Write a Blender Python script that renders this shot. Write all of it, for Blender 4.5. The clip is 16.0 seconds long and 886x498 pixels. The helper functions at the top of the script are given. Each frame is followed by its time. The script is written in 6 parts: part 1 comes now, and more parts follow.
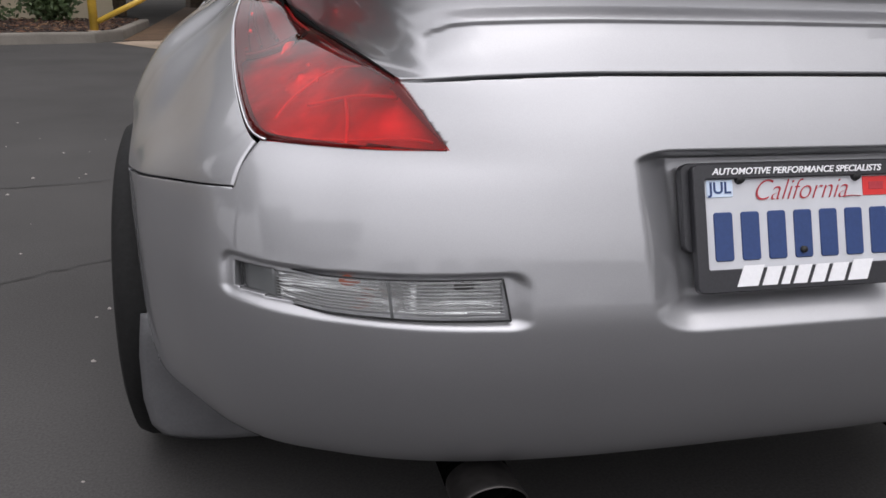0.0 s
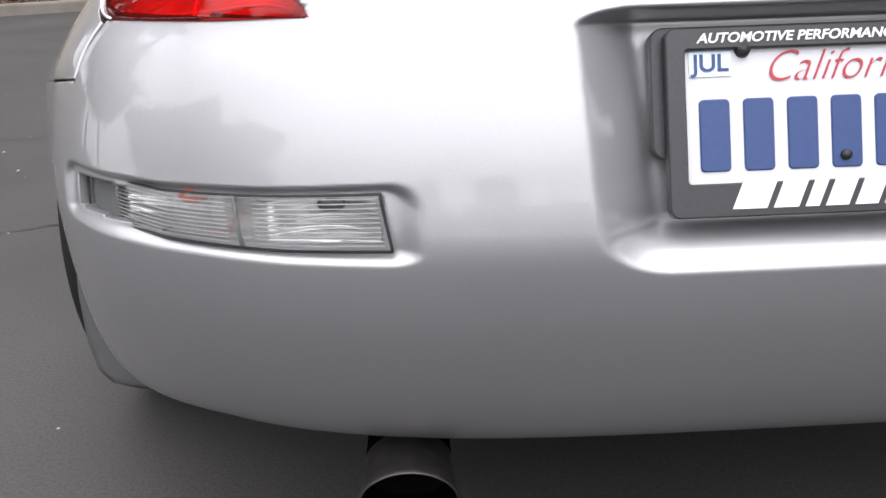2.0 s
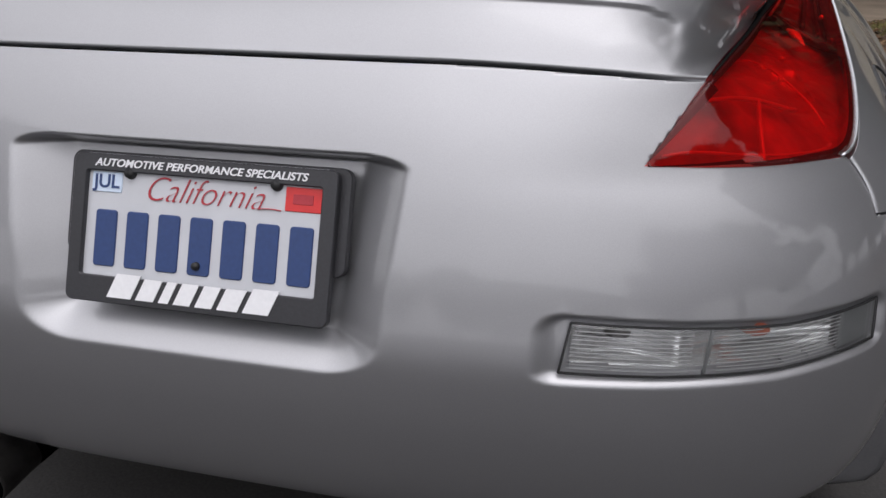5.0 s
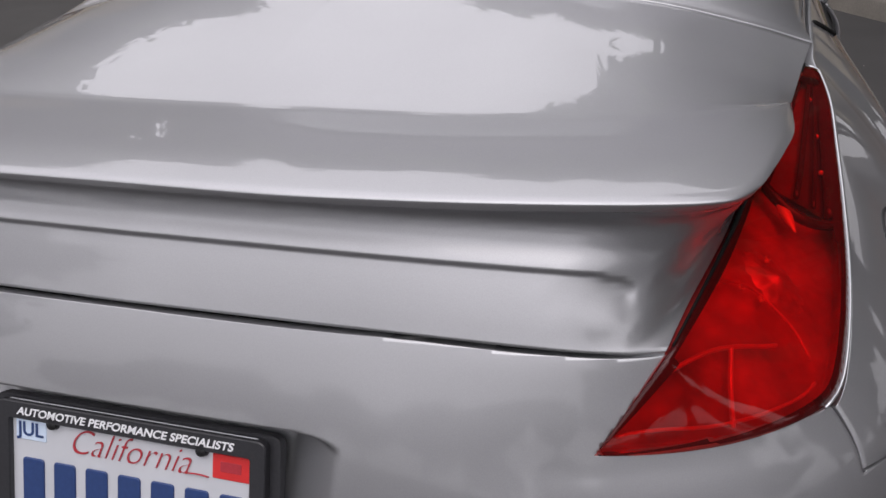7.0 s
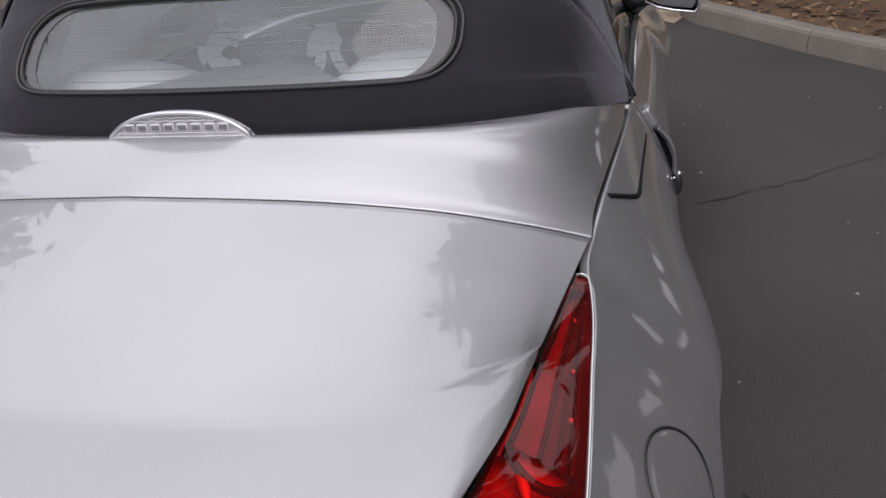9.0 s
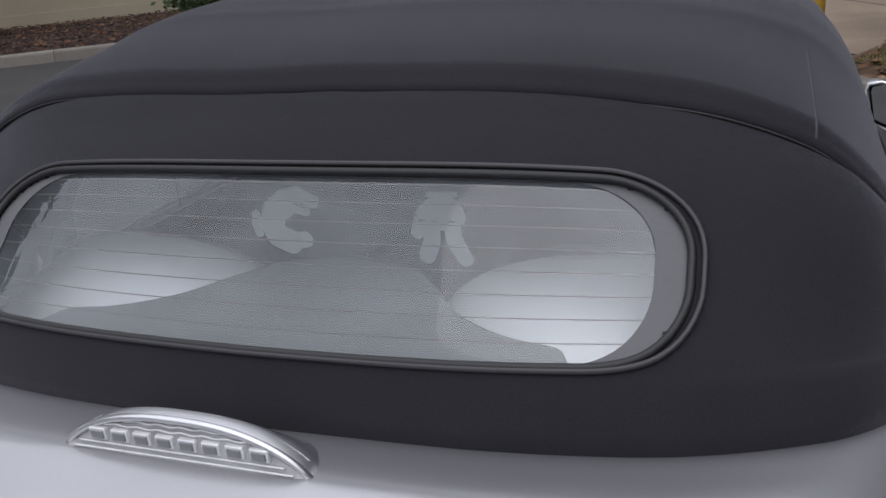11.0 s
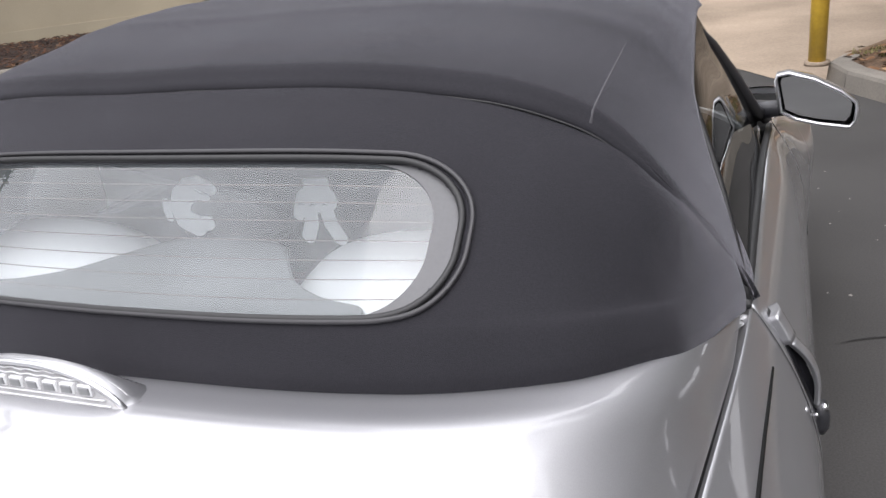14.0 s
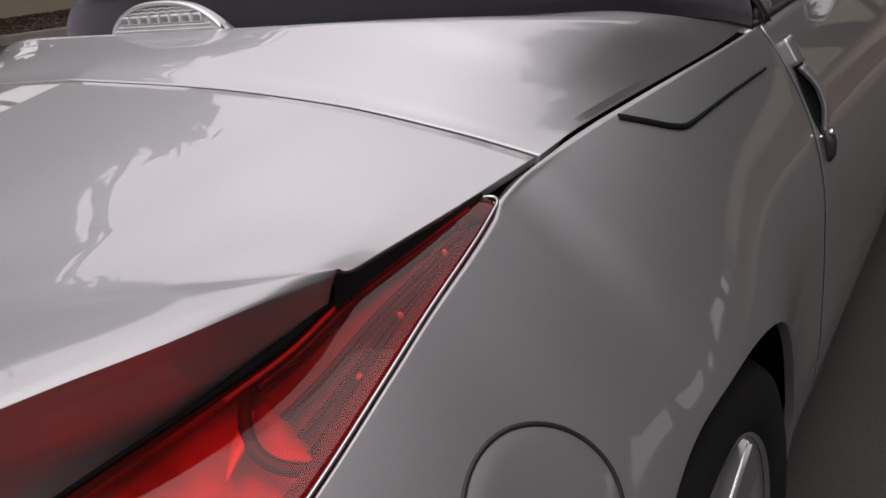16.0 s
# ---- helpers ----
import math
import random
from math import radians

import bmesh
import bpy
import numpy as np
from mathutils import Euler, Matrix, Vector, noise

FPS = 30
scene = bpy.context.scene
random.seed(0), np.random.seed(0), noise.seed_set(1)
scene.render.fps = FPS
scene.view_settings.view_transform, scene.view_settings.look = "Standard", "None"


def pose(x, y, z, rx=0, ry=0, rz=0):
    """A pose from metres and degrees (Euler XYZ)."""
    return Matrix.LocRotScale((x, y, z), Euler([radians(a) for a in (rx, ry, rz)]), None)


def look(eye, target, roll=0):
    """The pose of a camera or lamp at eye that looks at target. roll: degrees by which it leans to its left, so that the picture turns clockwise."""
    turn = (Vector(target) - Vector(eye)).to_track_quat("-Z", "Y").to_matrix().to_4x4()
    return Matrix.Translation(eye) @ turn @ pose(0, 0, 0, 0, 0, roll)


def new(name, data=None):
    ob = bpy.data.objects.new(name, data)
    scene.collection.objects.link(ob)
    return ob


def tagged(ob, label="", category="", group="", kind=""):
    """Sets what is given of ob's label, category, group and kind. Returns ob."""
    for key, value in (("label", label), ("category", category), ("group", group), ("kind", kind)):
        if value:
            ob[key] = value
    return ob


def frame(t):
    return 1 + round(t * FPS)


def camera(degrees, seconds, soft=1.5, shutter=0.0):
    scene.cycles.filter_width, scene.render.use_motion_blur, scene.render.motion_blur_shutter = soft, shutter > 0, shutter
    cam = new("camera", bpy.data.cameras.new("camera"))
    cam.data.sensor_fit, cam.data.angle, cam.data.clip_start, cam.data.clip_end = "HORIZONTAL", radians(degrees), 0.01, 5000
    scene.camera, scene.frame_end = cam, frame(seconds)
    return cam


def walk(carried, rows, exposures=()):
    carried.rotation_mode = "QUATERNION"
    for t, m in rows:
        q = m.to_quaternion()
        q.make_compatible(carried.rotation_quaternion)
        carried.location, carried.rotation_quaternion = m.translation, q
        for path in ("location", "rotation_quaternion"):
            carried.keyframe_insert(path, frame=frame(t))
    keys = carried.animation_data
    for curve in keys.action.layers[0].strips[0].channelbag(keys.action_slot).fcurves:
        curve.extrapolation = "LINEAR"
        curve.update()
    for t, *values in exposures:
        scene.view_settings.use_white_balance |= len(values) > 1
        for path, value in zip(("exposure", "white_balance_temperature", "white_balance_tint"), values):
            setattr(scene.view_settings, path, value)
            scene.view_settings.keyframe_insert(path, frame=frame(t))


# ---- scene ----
cam = camera(57.0, 16.0)
PATH = [
    (0, (-0.707, -0.921, 0.952), (-0.252, 0.926, 0.332), 1.6),
    (0.5, (-0.596, -0.94, 0.897), (-0.292, 0.899, 0.171), -0.1),
    (1, (-0.547, -0.807, 0.838), (-0.321, 1.022, 0.06), -1.8),
    (1.5, (-0.491, -0.742, 0.806), (-0.315, 1.098, 0.041), -2.3),
    (2, (-0.376, -0.721, 0.822), (-0.321, 1.144, 0.103), -1.9),
    (2.5, (-0.228, -0.744, 0.872), (-0.318, 1.123, 0.16), -2.5),
    (3, (-0.078, -0.826, 0.912), (-0.26, 1.05, 0.243), -2.4),
    (3.5, (0.095, -0.918, 0.963), (-0.11, 0.957, 0.296), -1.6),
    (4, (0.3, -0.888, 0.973), (-0.028, 0.966, 0.3), -1.3),
    (4.2, (0.38, -0.87, 0.957), (-0.004, 0.975, 0.288), -1.3),
    (6.3, (0.491, -0.578, 1.034), (0.023, 1.151, 0.145), 0.1),
    (6.5, (0.473, -0.556, 1.107), (0.016, 1.161, 0.188), -0.2),
    (7, (0.511, -0.535, 1.25), (-0.016, 1.171, 0.348), -2.5),
    (7.5, (0.607, -0.527, 1.328), (0.097, 1.185, 0.427), -5.3),
    (8, (0.723, -0.515, 1.413), (0.274, 1.22, 0.524), -6.4),
    (8.2, (0.754, -0.493, 1.438), (0.333, 1.246, 0.545), -6.3),
    (10.3, (0.64, 0.165, 1.518), (0.025, 1.868, 0.669), -6.3),
    (10.5, (0.599, 0.235, 1.523), (-0.044, 1.935, 0.687), -6.7),
    (11, (0.464, 0.384, 1.541), (-0.176, 2.109, 0.759), -5.6),
    (11.5, (0.378, 0.446, 1.618), (-0.218, 2.191, 0.843), -3.6),
    (12, (0.379, 0.446, 1.626), (-0.169, 2.215, 0.869), -2.6),
    (12.5, (0.426, 0.449, 1.632), (-0.121, 2.21, 0.86), -3.0),
    (13, (0.495, 0.444, 1.621), (-0.067, 2.193, 0.832), -2.9),
    (13.5, (0.621, 0.421, 1.588), (-0.01, 2.139, 0.782), -4.4),
    (14, (0.762, 0.339, 1.537), (0.023, 2.03, 0.767), -7.3),
    (14.5, (0.84, 0.284, 1.456), (0.025, 1.944, 0.694), -8.2),
    (15, (0.916, 0.182, 1.359), (0.029, 1.806, 0.6), -8.9),
    (15.5, (0.996, 0.105, 1.318), (0.026, 1.651, 0.5), -8.5),
    (16, (1.096, 0.062, 1.218), (-0.015, 1.529, 0.433), -8.5),
]
EXPOSURES = [(0.0, -0.05, 6450, 14), (0.5, 0.0, 6450, 13), (1.0, 0.35, 6500, 13), (1.5, 0.8, 6500, 13), (2.5, 0.72, 6450, 13), (3.0, 0.55, 6450, 13), (3.5, 0.1, 6450, 13), (4.2, -0.15, 6400, 13), (6.5, -0.25, 6500, 16), (7.5, -0.25, 6450, 16), (8.2, -0.1, 6450, 16),
             (10.5, -0.2, 6250, 14), (11.0, -0.32, 6150, 14), (11.5, 0.25, 6150, 14), (12.0, 0.75, 6150, 14), (13.5, 0.8, 6300, 13), (14.5, 0.75, 6550, 14), (15.0, 0.2, 6600, 16), (15.5, -0.18, 6650, 17), (16.0, -0.3, 6800, 18)]
walk(cam, [(t, look(eye, target, roll)) for t, eye, target, roll in PATH], EXPOSURES)


# ---------------- world, sun, light ----------------
world = bpy.data.worlds.new("overcast_sky")
scene.world = world
world.use_nodes = True
wn = world.node_tree.nodes
wn.clear()
w_out = wn.new("ShaderNodeOutputWorld")
w_bg = wn.new("ShaderNodeBackground")
w_sky = wn.new("ShaderNodeTexSky")
w_hsv = wn.new("ShaderNodeHueSaturation")
w_sky.sky_type = "NISHITA"
w_sky.sun_disc = False
w_sky.sun_elevation = radians(62)
w_sky.sun_rotation = radians(160)
w_sky.air_density, w_sky.dust_density, w_sky.ozone_density = 1.0, 6.0, 1.0
w_hsv.inputs["Saturation"].default_value = 0.12
w_bg.inputs["Strength"].default_value = 0.03
world.node_tree.links.new(w_sky.outputs[0], w_hsv.inputs["Color"])
world.node_tree.links.new(w_hsv.outputs[0], w_bg.inputs["Color"])
# overcast cloud layer: brighter overhead, soft drifts
w_cloud = wn.new("ShaderNodeBackground")
w_cloud.inputs["Color"].default_value = (0.97, 0.975, 1.0, 1)
w_tc = wn.new("ShaderNodeTexCoord")
w_xyz = wn.new("ShaderNodeSeparateXYZ")
w_rise = wn.new("ShaderNodeMapRange")
w_rise.inputs["From Min"].default_value, w_rise.inputs["From Max"].default_value = 0.0, 1.0
w_rise.inputs["To Min"].default_value, w_rise.inputs["To Max"].default_value = 0.90, 2.05
w_noise = wn.new("ShaderNodeTexNoise")
w_noise.inputs["Scale"].default_value, w_noise.inputs["Detail"].default_value = 2.6, 4
w_soft = wn.new("ShaderNodeMapRange")
w_soft.inputs["From Min"].default_value, w_soft.inputs["From Max"].default_value = 0.3, 0.7
w_soft.inputs["To Min"].default_value, w_soft.inputs["To Max"].default_value = 0.80, 1.20
w_mul = wn.new("ShaderNodeMath")
w_mul.operation = "MULTIPLY"
wl = world.node_tree.links
wl.new(w_tc.outputs["Generated"], w_xyz.inputs[0])
wl.new(w_xyz.outputs["Z"], w_rise.inputs["Value"])
wl.new(w_tc.outputs["Generated"], w_noise.inputs["Vector"])
wl.new(w_noise.outputs["Fac"], w_soft.inputs["Value"])
wl.new(w_rise.outputs[0], w_mul.inputs[0])
wl.new(w_soft.outputs[0], w_mul.inputs[1])
wl.new(w_mul.outputs[0], w_cloud.inputs["Strength"])
w_add = wn.new("ShaderNodeAddShader")
wl.new(w_bg.outputs[0], w_add.inputs[0])
wl.new(w_cloud.outputs[0], w_add.inputs[1])
wl.new(w_add.outputs[0], w_out.inputs["Surface"])
sun = new("sun", bpy.data.lights.new("sun", "SUN"))
sun.data.energy, sun.data.angle, sun.data.color = 0.6, radians(45), (1.0, 0.97, 0.93)
sun.matrix_world = look((1.5, -2.2, 11.0), (0, 0.8, 0.8))


# ---------------- materials ----------------
def material(name, color, rough=0.5, metal=0.0, coat=0.0, spec=0.5, grain=0.0, grain_scale=200.0,
             stain=0.0, stain_scale=3.0, bump=0.0, bump_scale=300.0, coat_rough=0.03, rough_var=0.0, per_object=0.0, coat_ior=1.5):
    """A principled surface with colour variation at two scales and fine relief."""
    m = bpy.data.materials.new(name)
    m.use_nodes = True
    nt = m.node_tree
    b = nt.nodes["Principled BSDF"]
    b.inputs["Roughness"].default_value = rough
    b.inputs["Metallic"].default_value = metal
    b.inputs["Coat Weight"].default_value = coat
    b.inputs["Coat Roughness"].default_value = coat_rough
    b.inputs["Coat IOR"].default_value = coat_ior
    b.inputs["Specular IOR Level"].default_value = spec
    b.inputs["Base Color"].default_value = (*color, 1)
    tc = nt.nodes.new("ShaderNodeTexCoord")
    last = None
    for amount, scale in ((grain, grain_scale), (stain, stain_scale)):
        if amount <= 0:
            continue
        n = nt.nodes.new("ShaderNodeTexNoise")
        n.inputs["Scale"].default_value = scale
        n.inputs["Detail"].default_value = 5
        nt.links.new(tc.outputs["Object"], n.inputs["Vector"])
        r = nt.nodes.new("ShaderNodeMapRange")
        r.inputs["From Min"].default_value, r.inputs["From Max"].default_value = 0.25, 0.75
        r.inputs["To Min"].default_value, r.inputs["To Max"].default_value = 1 - amount, 1 + amount
        nt.links.new(n.outputs["Fac"], r.inputs["Value"])
        mx = nt.nodes.new("ShaderNodeVectorMath")
        mx.operation = "SCALE"
        mx.inputs[0].default_value = color
        if last:
            nt.links.new(last, mx.inputs[0])
        nt.links.new(r.outputs[0], mx.inputs["Scale"])
        last = mx.outputs[0]
    if per_object > 0:
        oi = nt.nodes.new("ShaderNodeObjectInfo")
        r = nt.nodes.new("ShaderNodeMapRange")
        r.inputs["To Min"].default_value, r.inputs["To Max"].default_value = 1 - per_object, 1 + per_object
        nt.links.new(oi.outputs["Random"], r.inputs["Value"])
        mx = nt.nodes.new("ShaderNodeVectorMath")
        mx.operation = "SCALE"
        mx.inputs[0].default_value = color
        if last:
            nt.links.new(last, mx.inputs[0])
        nt.links.new(r.outputs[0], mx.inputs["Scale"])
        last = mx.outputs[0]
    if last:
        nt.links.new(last, b.inputs["Base Color"])
    if rough_var > 0:
        n = nt.nodes.new("ShaderNodeTexNoise")
        n.inputs["Scale"].default_value = 9
        n.inputs["Detail"].default_value = 6
        nt.links.new(tc.outputs["Object"], n.inputs["Vector"])
        r = nt.nodes.new("ShaderNodeMapRange")
        r.inputs["To Min"].default_value, r.inputs["To Max"].default_value = rough - rough_var, rough + rough_var
        nt.links.new(n.outputs["Fac"], r.inputs["Value"])
        nt.links.new(r.outputs[0], b.inputs["Roughness"])
    if bump > 0:
        n = nt.nodes.new("ShaderNodeTexNoise")
        n.inputs["Scale"].default_value = bump_scale
        n.inputs["Detail"].default_value = 4
        nt.links.new(tc.outputs["Object"], n.inputs["Vector"])
        bp = nt.nodes.new("ShaderNodeBump")
        bp.inputs["Strength"].default_value = bump
        bp.inputs["Distance"].default_value = 0.002
        nt.links.new(n.outputs["Fac"], bp.inputs["Height"])
        nt.links.new(bp.outputs[0], b.inputs["Normal"])
    return m


def glassy(name, tint, gloss=0.08, rough=0.0, fog=0.0, fog_color=(0.5, 0.5, 0.5)):
    """A thin pane: tinted see-through, mirror gloss that grows at grazing angles, and a mottled film of dust and haze.
    """
    m = bpy.data.materials.new(name)
    m.use_nodes = True
    nt = m.node_tree
    nt.nodes.clear()
    out = nt.nodes.new("ShaderNodeOutputMaterial")
    tr = nt.nodes.new("ShaderNodeBsdfTransparent")
    tr.inputs["Color"].default_value = (*tint, 1)
    df = nt.nodes.new("ShaderNodeBsdfDiffuse")
    df.inputs["Color"].default_value = (*fog_color, 1)
    gl = nt.nodes.new("ShaderNodeBsdfGlossy")
    gl.inputs["Roughness"].default_value = rough
    fr = nt.nodes.new("ShaderNodeFresnel")
    fr.inputs["IOR"].default_value = 1.5 + gloss
    a = nt.nodes.new("ShaderNodeMixShader")
    a.inputs[0].default_value = fog
    if fog > 0:
        tc = nt.nodes.new("ShaderNodeTexCoord")
        n = nt.nodes.new("ShaderNodeTexNoise")
        n.inputs["Scale"].default_value = 7
        n.inputs["Detail"].default_value = 3
        nt.links.new(tc.outputs["Object"], n.inputs["Vector"])
        r = nt.nodes.new("ShaderNodeMapRange")
        r.inputs["From Min"].default_value, r.inputs["From Max"].default_value = 0.3, 0.7
        r.inputs["To Min"].default_value, r.inputs["To Max"].default_value = fog * 0.6, fog * 1.4
        nt.links.new(n.outputs["Fac"], r.inputs["Value"])
        nt.links.new(r.outputs[0], a.inputs[0])
    c = nt.nodes.new("ShaderNodeMixShader")
    nt.links.new(tr.outputs[0], a.inputs[1])
    nt.links.new(df.outputs[0], a.inputs[2])
    nt.links.new(fr.outputs[0], c.inputs[0])
    nt.links.new(a.outputs[0], c.inputs[1])
    nt.links.new(gl.outputs[0], c.inputs[2])
    nt.links.new(c.outputs[0], out.inputs["Surface"])
    return m


SILVER = material("silver_paint", (0.415, 0.415, 0.43), 0.50, 0.88, 1.0, coat_ior=1.50, grain=0.05, grain_scale=900,
                  stain=0.03, stain_scale=4, coat_rough=0.02)
SILVER_TRIM = material("satin_silver", (0.62, 0.62, 0.64), 0.28, 0.9, 0.6, grain=0.04, grain_scale=500)
CHROME = material("polished_steel", (0.75, 0.75, 0.77), 0.12, 1.0, rough_var=0.06)
EXHAUST = material("exhaust_steel", (0.085, 0.08, 0.078), 0.5, 1.0, stain=0.25, stain_scale=40, rough_var=0.1)
SOOT = material("exhaust_soot", (0.003, 0.003, 0.003), 1.0, spec=0.0, grain=0.3, grain_scale=60)
RED_INNER = material("lamp_red_reflector", (0.52, 0.036, 0.034), 0.34, 0.3, grain=0.15, grain_scale=70, stain=0.5, stain_scale=14, bump=0.7, bump_scale=50)
RED_RIB = material("lamp_bright_rib", (0.78, 0.07, 0.06), 0.28, 0.3, grain=0.1, grain_scale=50)
# bright orange that stands for highlights inside the lamp
RED_GLINT = material("lamp_orange_glint", (0.95, 0.16, 0.09), 0.3, 0.2, grain=0.15, grain_scale=60)
RED_BOWL = material("lamp_faceted_bowl", (0.60, 0.05, 0.045), 0.34, 0.35, stain=0.45, stain_scale=38, bump=0.4, bump_scale=60)
# light and shade of the upper chamber, as two reds
RED_UPPER = material("lamp_lit_red_band", (0.24, 0.008, 0.007), 0.3, 0.3, grain=0.15, grain_scale=60, stain=0.2, stain_scale=20)
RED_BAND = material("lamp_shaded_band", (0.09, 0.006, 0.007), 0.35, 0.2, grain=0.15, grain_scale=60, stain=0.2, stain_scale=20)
RED_EDGE = material("lamp_edge_glint", (0.62, 0.20, 0.20), 0.3, 0.0, grain=0.05)
RED_DARK = material("lamp_dark_border", (0.05, 0.004, 0.006), 0.2, 0.1, grain=0.2, grain_scale=60)
RED_LENS = glassy("red_lens", (0.95, 0.12, 0.10), -0.08, 0.0, 0.035, (0.42, 0.08, 0.08))
CLEAR_LENS = glassy("clear_ribbed_lens", (0.94, 0.95, 0.95), 0.06, 0.02, 0.03, (0.62, 0.62, 0.62))
BRAKE_LENS = glassy("milky_brake_lens", (0.9, 0.9, 0.9), 0.04, 0.05, 0.38, (0.85, 0.85, 0.86))
LAMP_BACK = material("lamp_silver_reflector", (0.90, 0.90, 0.90), 0.22, 0.75, stain=0.12, stain_scale=18)
LAMP_END = material("lamp_grey_end", (0.20, 0.205, 0.21), 0.3, 0.2, 0.3, grain=0.08, grain_scale=60)
LAMP_RIB = material("lamp_clear_rib", (0.68, 0.68, 0.69), 0.2, 0.2, 0.5, grain=0.1, grain_scale=80)
ORANGE = material("orange_bulb", (0.42, 0.11, 0.06), 0.35, stain=0.2, stain_scale=60)
BLACK_RUBBER = material("black_rubber", (0.012, 0.012, 0.013), 0.55, grain=0.2, grain_scale=150, bump=0.2)
TYRE = material("tyre_rubber", (0.010, 0.010, 0.010), 0.8, spec=0.25, grain=0.25, grain_scale=90, stain=0.2, bump=0.4, bump_scale=120)
# near-black fill for seals and for the shade inside gaps
SHADE = material("shaded_gap_fill", (0.01, 0.01, 0.01), 0.9, spec=0.1, grain=0.2, grain_scale=60)
# the flap's shade is put into this dark grey
FLAP_SHADED = material("mud_flap_shaded", (0.115, 0.115, 0.12), 0.45, 0.2, grain=0.08, grain_scale=200, stain=0.12, stain_scale=12)
BLACK_GLOSS = material("black_gloss_plastic", (0.010, 0.010, 0.012), 0.30, 0, 0.0, spec=0.3, grain=0.1)
BLACK_SATIN = material("black_satin_plastic", (0.030, 0.030, 0.034), 0.42, grain=0.15, grain_scale=200, bump=0.15)
FABRIC = material("soft_top_fabric", (0.0200, 0.0195, 0.0232), 0.88, spec=0.16, grain=0.16, grain_scale=420, stain=0.10,
                  stain_scale=5, bump=0.5, bump_scale=900)
fb = FABRIC.node_tree.nodes["Principled BSDF"]
fb.inputs["Sheen Weight"].default_value = 0.42
fb.inputs["Sheen Roughness"].default_value = 0.30
fb.inputs["Sheen Tint"].default_value = (0.75, 0.74, 0.82, 1)
FABRIC_TRIM = material("soft_top_piping", (0.055, 0.054, 0.060), 0.8, grain=0.1, grain_scale=400)
GLASS_BORDER = material("grey_glass_border", (0.10, 0.10, 0.105), 0.6, grain=0.06, grain_scale=200)
FRAME_RUBBER = material("window_frame_rubber", (0.030, 0.029, 0.032), 0.5, grain=0.08, grain_scale=200)
# the blue-grey film also paints in the veil of reflected cloudy sky
REAR_GLASS = glassy("rear_glass", (0.90, 0.93, 0.94), 0.16, 0.0, 0.13, (0.46, 0.50, 0.53))
SCREEN_GLASS = glassy("windscreen_glass", (0.10, 0.11, 0.11), 0.1)
SIDE_GLASS = glassy("side_glass", (0.30, 0.32, 0.31), 0.15)
CLEAR_PLASTIC = glassy("clear_plastic_panel", (0.92, 0.93, 0.93), 0.02)
MIRROR = material("mirror_glass", (0.75, 0.77, 0.79), 0.01, 1.0)
INTERIOR = material("dark_interior_trim", (0.035, 0.036, 0.038), 0.8, grain=0.2, grain_scale=150)
SHELF_PALE = material("pale_satin_shelf", (0.93, 0.95, 0.96), 0.48, 0.45, 0.2, stain=0.06, stain_scale=6)
COVER_GREY = material("grey_storage_cover", (0.17, 0.18, 0.185), 0.6, grain=0.1, grain_scale=200, stain=0.15, stain_scale=6)
DECAL = material("pale_vinyl_decal", (0.96, 0.98, 0.98), 0.5, stain=0.05, stain_scale=30)
DECAL_LINE = material("grey_decal_line", (0.25, 0.28, 0.29), 0.6, grain=0.1)
HEATER = material("heater_line_paint", (0.10, 0.07, 0.06), 0.6, grain=0.1)
PLATE_WHITE = material("plate_white", (0.54, 0.55, 0.58), 0.4, stain=0.05, stain_scale=25)
PLATE_BLUE = material("plate_blue", (0.022, 0.050, 0.16), 0.45, grain=0.1, grain_scale=200)
PLATE_RED = material("plate_red", (0.40, 0.028, 0.04), 0.5, grain=0.1, grain_scale=200)
STICKER_RED = material("sticker_red", (0.62, 0.03, 0.03), 0.4, stain=0.1, stain_scale=60)
STICKER_BLUE = material("sticker_pale_blue", (0.60, 0.70, 0.84), 0.4, stain=0.05, stain_scale=60)
FRAME_BLACK = material("plate_frame_black", (0.028, 0.028, 0.032), 0.38, grain=0.12, grain_scale=300, bump=0.1)
WHITE_PRINT = material("white_print", (0.80, 0.80, 0.82), 0.5, grain=0.04)
ASPHALT = material("asphalt", (0.058, 0.056, 0.0545), 0.95, spec=0.15, grain=0.20, grain_scale=160, stain=0.20, stain_scale=0.9,
                   bump=0.45, bump_scale=220)
CRACK = material("asphalt_crack", (0.022, 0.021, 0.020), 1.0, grain=0.3, grain_scale=80)
CONCRETE = material("pale_concrete", (0.285, 0.226, 0.172), 0.9, spec=0.2, grain=0.14, grain_scale=40, stain=0.34, stain_scale=0.8, bump=0.4)
KERB = material("kerb_concrete", (0.19, 0.172, 0.148), 0.85, grain=0.12, grain_scale=70, stain=0.18, stain_scale=3, bump=0.4, per_object=0.06)
MULCH = material("bark_mulch", (0.026, 0.014, 0.010), 0.95, grain=0.5, grain_scale=45, stain=0.3, stain_scale=2, bump=1.0, bump_scale=60)
CHIP = material("bark_chip", (0.085, 0.045, 0.032), 0.9, grain=0.4, grain_scale=40)
SOIL = material("dry_brown_soil", (0.105, 0.062, 0.034), 0.95, grain=0.5, grain_scale=45, stain=0.35, stain_scale=3, bump=1.0, bump_scale=60)
LITTER = material("dry_leaf_litter", (0.17, 0.10, 0.055), 0.9, grain=0.4, grain_scale=40)


